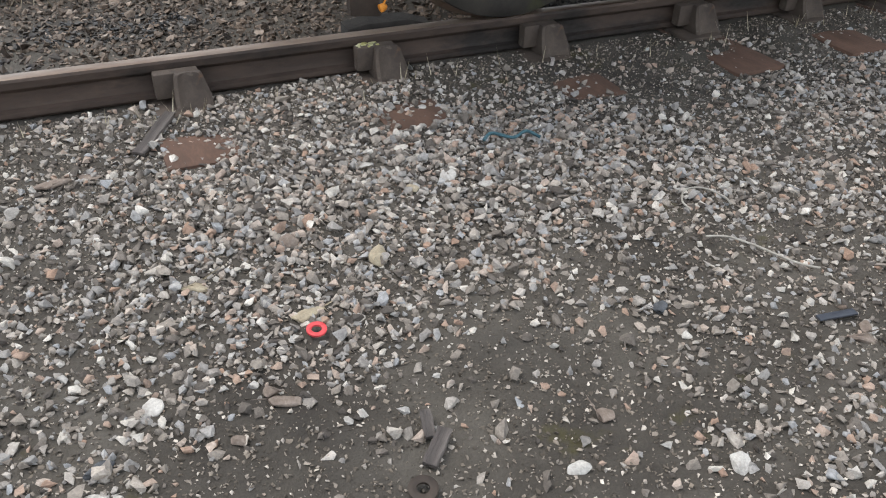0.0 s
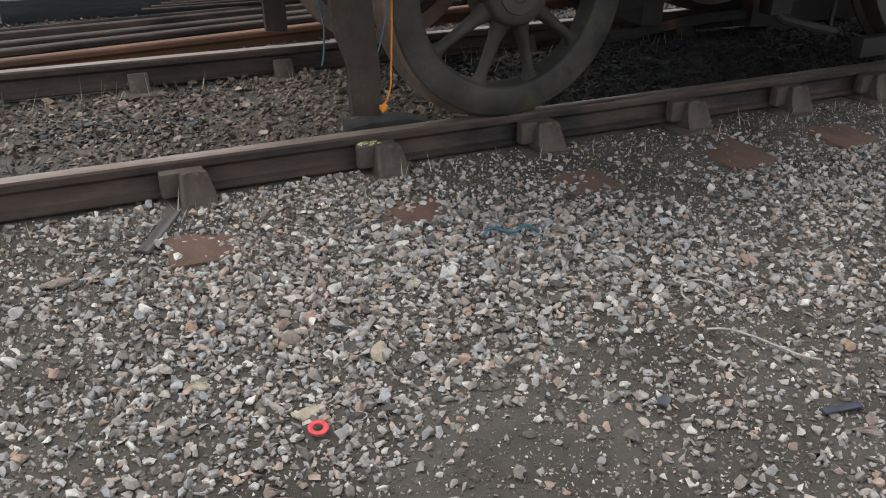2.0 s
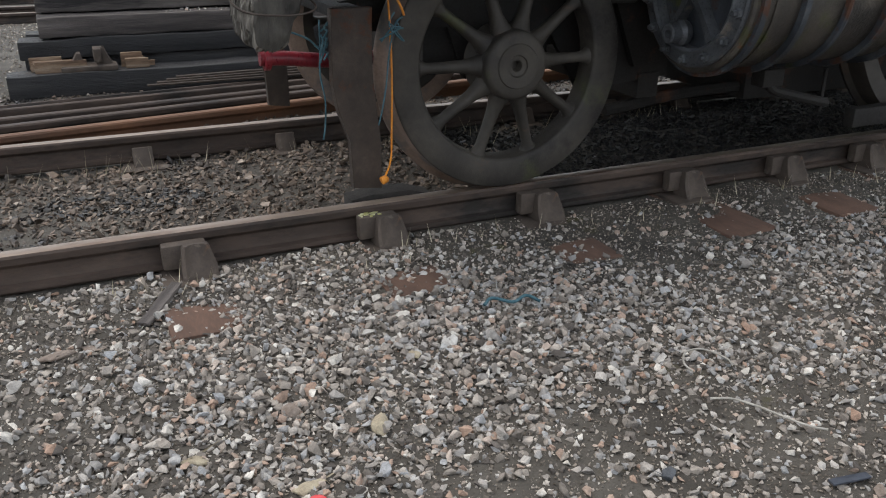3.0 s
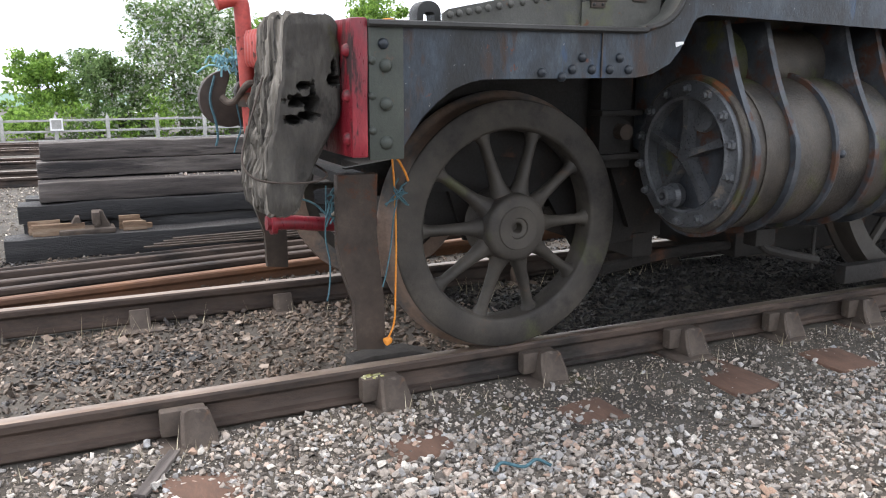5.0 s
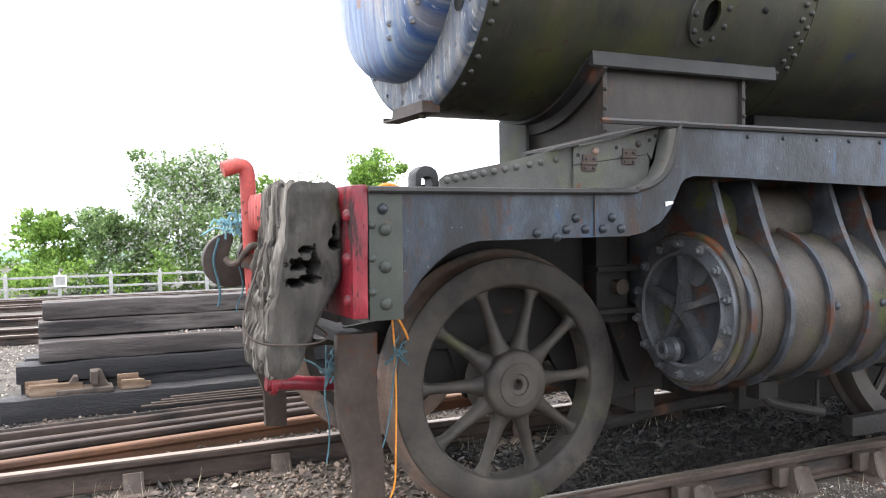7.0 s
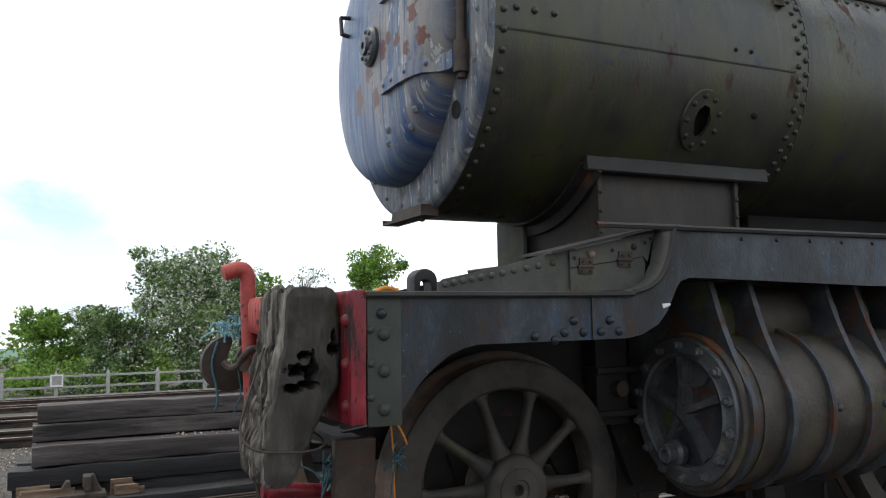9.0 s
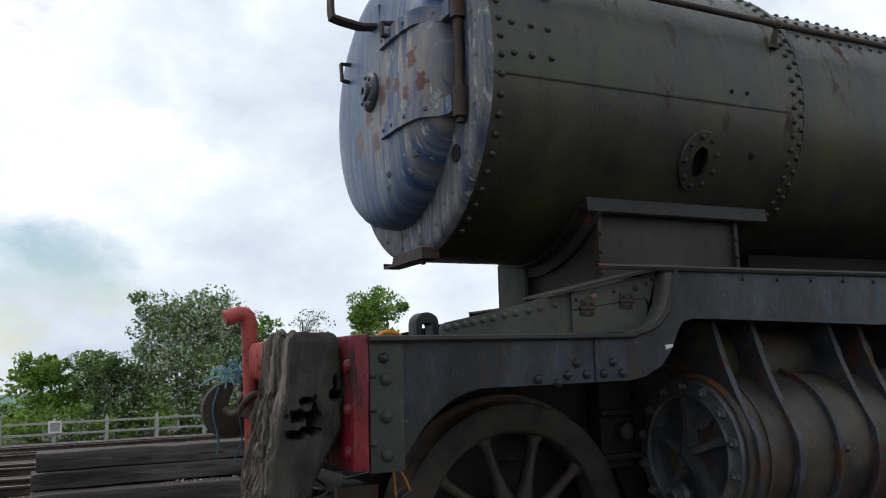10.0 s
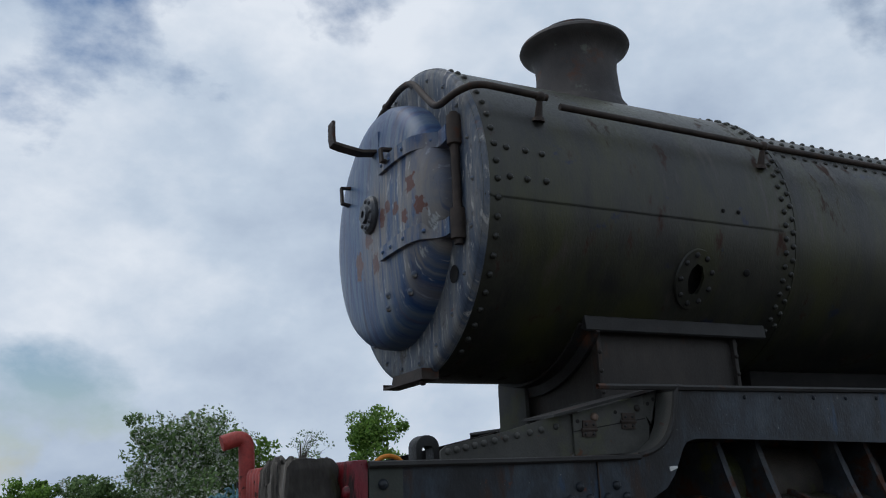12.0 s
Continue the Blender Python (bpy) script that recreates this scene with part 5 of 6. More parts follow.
part("relief_valve", lathe([(0.05, 0), (0.055, 0.03), (0.040, 0.045), (0.040, 0.085), (0.032, 0.09), (0.018, 0.088), (0.016, 0.04), (0, 0.04)], Matrix.Translation(o) @ AX.inverted(), 20), M["cover"], cyl)
bm = tube([(1.2, -0.22, 0.44), (1.2, -0.24, 0.34), (1.3, -0.25, 0.30), (1.55, -0.25, 0.24)], 0.022, 10)
rod((1.52, -0.25, 0.40), (1.52, -0.25, 0.20), 0.009, bm=bm)
box((1.14, -0.26, 0.34), (1.26, -0.18, 0.42), 0.01, bm=bm)
part("drain_cock", bm, M["frame"], cyl)
part("slide_bar", box((2.3, -0.33, 0.90), (3.6, -0.24, 0.96), 0.006), M["frame"], loco)
part("connecting_rod", box((1.75, -0.26, 0.10), (2.62, -0.20, 0.19), 0.006, m=Matrix.Translation((0, 0, 0))), M["frame"], loco)
part("brake_rigging", tube([(0.7, 0.3, 0.16), (1.3, 0.28, 0.22), (2.3, 0.28, 0.20), (4, 0.28, 0.22)], 0.03, 8), M["frame"], loco)
part("far_cylinder", rod((0.70, 1.79, CZ), (2.3, 1.79, CZ), 0.335, seg=40), M["cyl"], loco)
# added box filling the gap under the boiler, black to read as shade
part("frame_cross_member", box((1.95, 0.55, 1.30), (7.4, 1.2, 1.76), 0.02), M["soot_and_shade"], loco)
part("inner_casting", box((0.78, 0.16, 0.55), (1.9, 1.34, 1.48), 0.02), M["frame"], loco)

# ---- timber block hung in place of the buffer ----
def build_baulk():
    out = [(-1.062, 1.262), (-1.04, 1.282), (-0.96, 1.284), (-0.91, 1.274), (-0.897, 1.22), (-0.893, 1.12), (-0.893, 1.00), (-0.905, 0.962), (-0.945, 0.90), (-1.0, 0.79), (-1.045, 0.70), (-1.075, 0.680), (-1.122, 0.69), (-1.135, 0.76), (-1.125, 0.87), (-1.108, 0.96), (-1.085, 1.06), (-1.068, 1.16)]
    # dense outline, end caps as grids from the middle line
    pts = smooth_line([(x, 0, z) for x, z in out + out[:1]], 12)[:-1]
    pts = [p + Vector((0.008 * noise.noise((p.x * 22, 1.0, p.z * 22)), 0, 0.008 * noise.noise((p.x * 22, 5.0, p.z * 22)))) for p in pts]
    n, ya, yb = len(pts), -0.505, -0.14
    ctr = Vector((sum(p.x for p in pts) / n, 0, sum(p.z for p in pts) / n))
    bm = bmesh.new()
    holes = ((-1.01, 1.075, 0.022, 0.009), (-1.03, 1.03, 0.034, 0.014), (-0.99, 1.02, 0.020, 0.022), (-0.915, 1.09, 0.020, 0.013), (-0.915, 1.125, 0.007, 0.026), (-1.045, 0.975, 0.030, 0.012), (-1.0, 0.985, 0.026, 0.014), (-0.985, 1.055, 0.007, 0.028))

    rotten = set()

    def cap(y, sign):
        rings = []
        for j in range(1, 45):
            s = j / 44
            ring = []
            for k, p in enumerate(pts):
                q = ctr + (p - ctr) * s
                d = 0.007 * noise.noise((q.x * 7, q.z * 7, 2.0)) + 0.004 * noise.noise((q.x * 50, q.z * 24, 1.0))
                d += 0.012 * max(0, s - 0.9) * 10
                hole = 0
                for hx, hz, a, b in holes:
                    e = ((q.x - hx) / a) ** 2 + ((q.z - hz) / b) ** 2 + 1.3 * noise.noise((q.x * 50, q.z * 50, 7.0)) + 0.5 * noise.noise((q.x * 120, q.z * 120, 3.0))
                    hole = max(hole, min(1, max(0, 1.5 - e)))
                if sign < 0:
                    d += 0.13 * min(1, hole)
                ring.append(bm.verts.new((q.x, y - sign * d, q.z)))
                if sign < 0 and hole > 0.35:
                    rotten.add(ring[-1])
            rings.append(ring)
        c = bm.verts.new((ctr.x, y, ctr.z))
        for k in range(n):
            bm.faces.new((c, rings[0][k], rings[0][(k + 1) % n]))
        for a, b in zip(rings, rings[1:]):
            for k in range(n):
                bm.faces.new((a[k], b[k], b[(k + 1) % n], a[(k + 1) % n]))
        return rings[-1]
    ends = [cap(ya, -1)]
    rows = [ends[0]]
    m = 44
    for i in range(1, m):
        y = ya + 0.01 + (yb - ya - 0.02) * i / m
        ring = []
        for k, p in enumerate(pts):
            q = Vector((p.x, y, p.z))
            nrm = (p - ctr).normalized()
            rough = 1.0 if p.x < -1.03 else 0.3
            if p.x > -0.93:
                rough = 0.05
            crack = max(0, 0.22 - abs(noise.noise((q.x * 16 + 3, q.y * 24, q.z * 3.4)))) / 0.22
            split = max(0, 0.20 - abs(noise.noise((q.x * 46, q.y * 60, q.z * 9.0)))) / 0.20
            d = rough * (0.022 * noise.noise((q.x * 6 + 3, q.y * 6, q.z * 3)) - 0.040 * crack - 0.018 * split + 0.008 * noise.noise((q.x * 60, q.y * 60, q.z * 14)) + 0.012)
            ring.append(bm.verts.new(q + nrm * d))
        rows.append(ring)
    rows.append(cap(yb, 1))
    for a, b in zip(rows, rows[1:]):
        for k in range(n):
            f = bm.faces.new((a[k], a[(k + 1) % n], b[(k + 1) % n], b[k]))
            f.material_index = 1 if (pts[k].x < -1.02) else 0
    # hole faces get the black wood, painting in part of their shade
    for f in bm.faces:
        if sum(v in rotten for v in f.verts) >= 2:
            f.material_index = 2
    ob = part("timber_block", bm, M["old_timber"], None, smooth=28)
    ob.data.materials.append(M["timber_bark"])
    ob.data.materials.append(M["black_wood_and_hole_shade"])
    tagged(ob, "grey rotting timber block lashed to the red buffer beam", "timber block")


build_baulk()


def rope(pts, r, mat, label, name="rope", steps=8):
    ob = part(name, tube(pts, r, 7, steps), M[mat], smooth=60)
    return tagged(ob, label, "rope")


rope([(-1.115, -0.42, 1.13), (-1.17, -0.44, 0.98), (-1.20, -0.47, 0.88), (-1.165, -0.515, 0.83), (-1.05, -0.522, 0.815), (-0.975, -0.522, 0.82), (-0.94, -0.48, 0.835), (-0.93, -0.3, 0.85)], 0.0035, "iron", "rusty wire lashing round the timber block", "wire_lashing")
tw = thing("twine", "orange twine hanging beside the spoked wheel", "twine")
part("strand", tube([(-0.560, -0.085, 0.82), (-0.553, -0.092, 0.67), (-0.550, -0.094, 0.47), (-0.555, -0.094, 0.28), (-0.560, -0.094, 0.17), (-0.582, -0.09, 0.105), (-0.60, -0.09, 0.085)], 0.0038, 7), M["orange_rope"], tw)
part("loose_end", tube([(-0.556, -0.092, 0.815), (-0.535, -0.10, 0.785), (-0.512, -0.105, 0.74), (-0.502, -0.105, 0.712)], 0.0045, 7), M["orange_rope"], tw)
bm = bmesh.new()
bmesh.ops.create_icosphere(bm, subdivisions=2, radius=0.016, matrix=Matrix.Translation((-0.59, -0.092, 0.09)))
part("knot", wobble(bm, 0.008, 0.02), M["orange_rope"], tw)
bw = thing("blue_string", "teal string knotted on the hanging twine", "rope")
_rs = np.random.RandomState(11)
for k in range(9):
    o = Vector((-0.540, -0.100, 0.672))
    d = [Vector(_rs.normal(0, 1, 3)) * Vector((1.0, 0.35, 0.8)) for _ in range(2)]
    part("strand", tube([o, o + d[0].normalized() * 0.025, o + (d[0] + d[1]).normalized() * _rs.uniform(0.04, 0.075)], 0.0035, 5, 4), M["blue_rope"], bw)
part("strand", tube([(-0.545, -0.098, 0.66), (-0.565, -0.10, 0.55), (-0.575, -0.10, 0.46), (-0.595, -0.10, 0.36), (-0.61, -0.10, 0.31)], 0.003, 6), M["blue_rope"], bw)
hs = thing("hanging_string", "teal string hanging below the timber block", "rope")
part("strand", tube([(-0.80, -0.02, 0.70), (-0.795, 0.0, 0.60), (-0.80, 0.0, 0.50), (-0.785, 0.0, 0.40), (-0.79, 0.0, 0.30), (-0.80, 0.0, 0.25)], 0.0032, 6), M["blue_rope"], hs)
for k in range(12):
    o = Vector((-0.79 + _rs.normal(0, 0.015), -0.01, 0.63 + _rs.normal(0, 0.035)))
    e = o + Vector(_rs.normal(0, 0.035, 3)) * Vector((1, 0.5, 1.3))
    part("strand", tube([o, (o + e) / 2 + Vector((0.01, 0, 0.012)), e], 0.004, 5, 4), M["blue_rope"], hs)
net = thing("rope_tangle", "frayed teal rope tangle draped over the drawhook", "rope")
for k in range(36):
    o = Vector((-0.99 + _rs.normal(0, 0.04), 0.72 + _rs.normal(0, 0.03), 1.155 + _rs.normal(0, 0.018)))
    e = o + Vector((_rs.normal(0, 0.032), _rs.normal(0, 0.02), _rs.normal(0.0, 0.018)))
    part("strand", tube([o, (o + e) / 2 + Vector((0, 0, 0.02)), e], 0.0045, 5, 4), M["pale_rope"], net)
part("strand", tube([(-1.05, 0.71, 1.10), (-1.075, 0.71, 1.0), (-1.055, 0.71, 0.90), (-1.05, 0.71, 0.84), (-1.06, 0.71, 0.80)], 0.006, 6), M["blue_rope"], net)
part("strand", tube([(-0.97, 0.68, 0.98), (-0.955, 0.68, 0.88), (-0.975, 0.68, 0.82), (-0.99, 0.68, 0.77)], 0.004, 6), M["blue_rope"], net)
rope([(-0.60, 0.02, 1.268), (-0.575, 0.02, 1.315), (-0.535, 0.02, 1.335), (-0.485, 0.02, 1.325), (-0.455, 0.02, 1.29), (-0.45, 0.02, 1.268)], 0.009, "orange_rope", "orange rope loop standing on the running plate", "rope_loop")

# what hangs on the locomotive stands on its datum
for ob in list(scene.objects):
    if ob.parent is None and ob.name.split(".")[0] in ("timber_block", "rope", "twine", "blue_string", "hanging_string", "rope_tangle"):
        ob.location.z += LIFT

# wooden chock by the wheel
bm = prism([(-0.68, -0.175), (-0.68, 0.0), (-0.60, 0.010), (-0.42, 0.012), (-0.32, -0.02), (-0.30, -0.175)], 0.05, 0.16, bevel=0.008)
tagged(part("wheel_chock", wobble(bm, 0.006, 0.1), M["black_wood_and_hole_shade"]), "dark oily timber chock against the leading wheel", "chock")


# ---- loose rails beyond the track ----
def loose_rail(p, q, z, label, roll=0.0, mat="rail_side"):
    ob = rail_bar("loose_rail", 0, (Vector(q) - Vector(p)).length, 0, 0, mat=mat, top=mat)
    d = Vector((q[0] - p[0], q[1] - p[1], 0))
    ob.matrix_world = Matrix.Translation((p[0], p[1], z)) @ Matrix.Rotation(math.atan2(d.y, d.x), 4, "Z") @ Matrix.Rotation(radians(roll), 4, "X")
    return tagged(ob, label, "rail", "loose rusty rails")


loose_rail((-4.5, 1.72), (2.6, 2.70), -0.075, "bright orange rusted loose rail lying on the ground", 0, "loose_rail")
loose_rail((-4.6, 1.98), (2.4, 2.98), -0.085, "brown rusted loose rail lying on the ground")
loose_rail((-4.8, 2.25), (2.2, 3.12), -0.095, "dark brown rusted loose rail lying on the ground")
loose_rail((-4.8, 2.58), (2.0, 3.28), -0.138, "dull brown loose rail lying beside the others", 90)

# ---- stack of old sleepers ----


def stacked_sleeper(x0, x1, y0, y1, z0, z1, mat, label, seed, turn=0.0):
    bm = box((x0, y0, z0), (x1, y1, z1), 0.012)
    bmesh.ops.subdivide_edges(bm, edges=[e for e in bm.edges if e.calc_length() > 1], cuts=28)
    wobble(bm, 0.010, 0.35, seed, (0.5, 1, 1))
    wobble(bm, 0.005, 0.07, seed + 3)
    ob = part("old_sleeper", bm, M[mat], smooth=30)
    return tagged(ob, label, "sleeper", "stacked old sleepers")


GREY, DARK = "weathered grey timber sleeper in the stack", "black tarred timber sleeper in the stack"
stacked_sleeper(-2.05, 0.9, 3.45, 3.70, -0.178, -0.012, "tarred", "black tarred sleeper lying on the ground before the stack", 1.0)
stacked_sleeper(-1.92, 0.7, 3.72, 3.97, -0.178, 0.052, "tarred", DARK, 2.0)
stacked_sleeper(-1.85, 0.75, 3.99, 4.24, -0.178, 0.052, "tarred", DARK, 2.5)
stacked_sleeper(-1.95, 0.62, 3.70, 3.96, 0.056, 0.190, "tarred", DARK, 3.0)
stacked_sleeper(-1.9, 0.7, 3.98, 4.25, 0.056, 0.196, "tarred", DARK, 3.4)
stacked_sleeper(-1.80, 0.80, 3.75, 4.00, 0.197, 0.342, "grey_sleeper", GREY, 4.0)
stacked_sleeper(-1.78, 0.80, 4.02, 4.27, 0.202, 0.345, "tarred", DARK, 4.5)
stacked_sleeper(-1.80, 0.78, 3.94, 4.19, 0.354, 0.476, "grey_sleeper", GREY, 5.0)
stacked_sleeper(-1.77, 0.84, 3.96, 4.21, 0.486, 0.618, "grey_sleeper", GREY, 6.0)
_rs = np.random.RandomState(5)
sh = stone_shapes(8, 9, 4)
xs, ys = _rs.uniform(-0.9, 0.7, 90), _rs.uniform(3.77, 3.93, 90)
V, T = scatter(xs, ys, _rs.uniform(0.006, 0.017, 90), sh, 3, height=lambda x, y: 0 * x + 0.343)
tagged(piece("gravel_on_sleeper", raw_mesh("gravel_on_sleeper", V, T, M["ballast"])), "small stones lying along a sleeper top", "gravel", kind="stuff")
# splintered wood, chair on the front sleeper, metal strips
for x, n_, w in ((-1.88, 9, 0.30), (-1.26, 6, 0.14)):
    bw = thing("splintered_wood", "splintered brown wood offcut on the sleepers", "wood")
    for k in range(n_):
        a = x + _rs.uniform(-0.02, 0.05)
        y = 3.52 + 0.018 * k
        part("splinter", wobble(box((a, y, -0.012 + 0.008 * (k % 2)), (a + w * _rs.uniform(0.7, 1.2), y + 0.022, 0.03 + _rs.uniform(0, 0.06)), 0.003), 0.006, 0.05, k), M["broken_wood"], bw)
oc = copy_thing(first_chair, pose(-1.50, 3.57, 0.173, 0, 0, 90))
tagged(oc, "old rail chair still fixed to a tarred sleeper", "rail chair", "rail chairs")
for k in range(4):
    p, q = Vector((-1.15 + 0.07 * k, 3.22 + 0.02 * k, -0.09 + 0.012 * k)), Vector((0.55, 3.10 + 0.03 * k, -0.07 + 0.015 * k))
    bm = box((0, -0.02, -0.006), ((q - p).length, 0.02, 0.006), 0.002)
    ob = part("steel_strip", bm, M["iron"])
    ob.matrix_world = Matrix.Translation(p) @ (q - p).to_track_quat("X", "Z").to_matrix().to_4x4()
    tagged(ob, "thin dark steel strip lying across loose rails", "steel strip", "steel strips")

# ---- far tracks, fence, hedge, hill ----
for y in (9.55, 11.0, 14.0, 15.45, 20.0, 21.45, 25.0, 26.4):
    track_rail(y, float(gz(0, y)) + 0.14, "distant brown rail beyond the sleeper stack", -60, 60)
for y0 in (9.2, 13.65, 19.65, 24.6):
    bm = bmesh.new()
    for k in range(60):
        box((-24 + 0.8 * k, y0, float(gz(0, y0 + 1)) - 0.15), (-23.75 + 0.8 * k, y0 + 2.2, float(gz(0, y0 + 1)) + 0.01), bm=bm)
    tagged(part("far_sleepers", bm, M["sleeper_end"], smooth=0), "row of brown sleepers under far rails", "sleepers", kind="stuff")
FY = 28.0
fz = float(gz(0, FY))
fence = thing("fence", "grey concrete post and rail fence along the yard", "fence")
for k in range(-8, 22):
    x = 0.30 + 1.62 * k
    bm = box((x - 0.06, FY - 0.06, fz - 0.2), (x + 0.06, FY + 0.06, fz + 0.85), 0.01)
    lathe([(0.085, 0), (0, 0.14)], Matrix.Translation((x, FY, fz + 0.85)) @ Matrix.Rotation(radians(45), 4, "Z"), 4, bm)
    part("fence_post", bm, M["concrete"], fence)
for h in (0.78, 0.42, 0.10):
    bm = box((-13, FY - 0.02, fz + h - 0.035), (36, FY + 0.02, fz + h + 0.035), 0.005)
    part("fence_rail", bm, M["concrete"], fence)
sg = thing("notice_board", "white framed notice fixed to a fence post", "sign")
bm = bmesh.new()
for a, b in (((-1.50, 0.45), (-1.10, 0.50)), ((-1.50, 0.80), (-1.10, 0.85)), ((-1.50, 0.5), (-1.45, 0.8)), ((-1.15, 0.5), (-1.10, 0.8))):
    box((a[0], FY - 0.12, fz + a[1]), (b[0], FY - 0.08, fz + b[1]), bm=bm)
part("board_frame", bm, M["white"], sg)
part("board", box((-1.45, FY - 0.1, fz + 0.5), (-1.15, FY - 0.085, fz + 0.8)), M["concrete"], sg)
vn = thing("parked_van", "white van roof showing behind the fence", "van")
part("body", box((1.0, 36.6, float(gz(0, 37)) - 0.1), (2.9, 38.4, -0.70), 0.15, 3), M["white"], vn)
part("window_band", box((1.3, 36.585, -1.3), (2.6, 36.595, -0.95), 0.0), M["slate"], vn)


def leaves(centres, radii, per, size, seed, squash=0.8):
    """Small bent leaf sprays round clump centres, denser towards the outside of each clump."""
    rs = np.random.RandomState(seed)
    c = np.repeat(np.asarray(centres, float), per, 0)
    r = np.repeat(np.asarray(radii, float), per)
    d = rs.normal(size=(len(c), 3))
    d /= np.linalg.norm(d, axis=1)[:, None]
    p = c + d * (r * rs.uniform(0.25, 1.0, len(c)) ** 0.5)[:, None] * (1, 1, squash)
    u = rs.normal(size=(len(c), 3))
    u /= np.linalg.norm(u, axis=1)[:, None]
    w = np.cross(u, rs.normal(size=(len(c), 3)))
    w /= np.linalg.norm(w, axis=1)[:, None]
    s = (size * rs.uniform(0.6, 1.4, len(c)))[:, None]
    nrm = np.cross(u, w)
    V = np.stack([p - u * s, p + w * s * 0.55 + nrm * s * 0.2, p + u * s, p - w * s * 0.55 + nrm * s * 0.2], 1).reshape(-1, 3)
    i = np.arange(len(c))[:, None] * 4
    return V, np.concatenate([i + (0, 1, 2), i + (0, 2, 3)])


def tree(x, y, top, width, seed, leaf="leaf", label="", per=46, blossom=0.0, bare=False, size=0.085, low=0.12):
    rs = np.random.RandomState(seed)
    z0 = float(gz(x, y)) - 0.1
    h = top - z0
    t = thing("tree", label, "tree", at=(x, y, z0))
    bm = bmesh.new()
    lean = rs.uniform(-0.1, 0.1, 2)
    trunk = [Vector((0, 0, 0)), Vector((lean[0] * 0.4 * h, lean[1] * 0.4 * h, 0.3 * h)), Vector((lean[0] * h, lean[1] * h, 0.62 * h)), Vector((lean[0] * h, lean[1] * h, 0.85 * h))]
    tube(trunk, 0.035 * h * 0.6, 8, 4, bm, 0.25)
    tips = []
    n = 26 if not bare else 40
    for k in range(n):
        f = rs.uniform(low, 0.95)
        a = rs.uniform(0, 6.283)
        # crown outline: widest a little below the middle
        rad = width / 2 * (math.sin(math.pi * min(1, (f * 0.86 + 0.14))) ** 0.6) * rs.uniform(0.55, 1.08)
        base = trunk[1].lerp(trunk[3], max(0, f - 0.25))
        tip = Vector((math.cos(a) * rad, math.sin(a) * rad, f * h * rs.uniform(0.95, 1.04)))
        mid = base.lerp(tip, 0.5) + Vector((0, 0, 0.06 * h))
        tube([base, mid, tip], 0.009 * h * 0.5, 5, 3, bm, 0.2)
        tips += [(tip, rs.uniform(0.10, 0.19) * width), (mid, rs.uniform(0.10, 0.17) * width)]
        for _ in range(2):
            q = tip + Vector(rs.normal(0, 0.09 * width, 3))
            tube([mid.lerp(tip, 0.6), q], 0.004 * h * 0.4, 4, 1, bm, 0.3)
            tips.append((q, rs.uniform(0.06, 0.13) * width))
    part("trunk", bm, M["bark"], t)
    if bare:
        tips = tips[::3]
    V, T = leaves([p[:] for p, _ in tips], [r for _, r in tips], per, size, seed + 1)
    part_me = raw_mesh("crown", V, T, M[leaf])
    piece("crown", part_me, None, t)
    if blossom:
        pick = [tips[i] for i in rs.choice(len(tips), int(len(tips) * blossom), replace=False)]
        V, T = leaves([p[:] for p, _ in pick], [r * 1.06 for _, r in pick], int(per * 0.9), size * 0.72, seed + 2)
        piece("blossom", raw_mesh("blossom", V, T, M["blossom"]), None, t, "clusters of white blossom")
    return t


tree(4.0, 36.0, 4.3, 7.3, 21, "hawthorn_leaf", "large hawthorn covered in white blossom behind the fence", 150, 0.75, size=0.10)
tree(6.4, 37.5, 3.9, 4.0, 22, "leaf", "green leafy tree behind the blossoming hawthorn", 80, 0.15, size=0.10)
tree(-1.75, 36.0, 2.05, 3.0, 23, "leaf", "small bright green tree behind the fence", 75, size=0.085)
tree(0.75, 35.0, 1.75, 3.0, 24, "hawthorn_leaf", "grey-green bush with sparse white blossom", 75, 0.22, size=0.08)
tree(7.4, 39.0, 3.6, 3.2, 25, "hawthorn_leaf", "pale twiggy bush behind the red standpipe", 40, 0.25, size=0.08)
tree(11.4, 42.0, 4.4, 2.8, 26, "hawthorn_leaf", "nearly bare twiggy tree", 10, bare=True, size=0.07)
tree(15.5, 42.0, 5.35, 5.6, 29, "leaf", "bright green leafy tree beyond the buffer beam", 190, size=0.10)
tree(9.6, 41.0, 2.6, 3.4, 28, "leaf", "low green bush along the fence", 60, size=0.09)
_rs = np.random.RandomState(31)
cs = [(x + _rs.normal(0, 0.5), 33.6 + _rs.normal(0, 0.5), float(gz(x, 33.6)) + _rs.uniform(0.2, 1.1)) for x in np.arange(-14, 30, 0.4)]
V, T = leaves(cs, [_rs.uniform(0.4, 0.8) for _ in cs], 110, 0.08, 33)
tagged(piece("hedge", raw_mesh("hedge", V, T, M["leaf"])), "low green hedge growing behind the fence", "hedge", kind="stuff")
cs = [(x + _rs.normal(0, 2), y, float(gz(x, y)) + _rs.uniform(0.5, 3.2)) for y in (60, 75) for x in np.arange(-60, 110, 2.2)]
V, T = leaves(cs, [_rs.uniform(1.6, 2.6) for _ in cs], 60, 0.28, 34)
tagged(piece("far_woods", raw_mesh("far_woods", V, T, M["leaf"])), "far belt of green woods", "woods", kind="stuff")
bm = bmesh.new()
prev = None
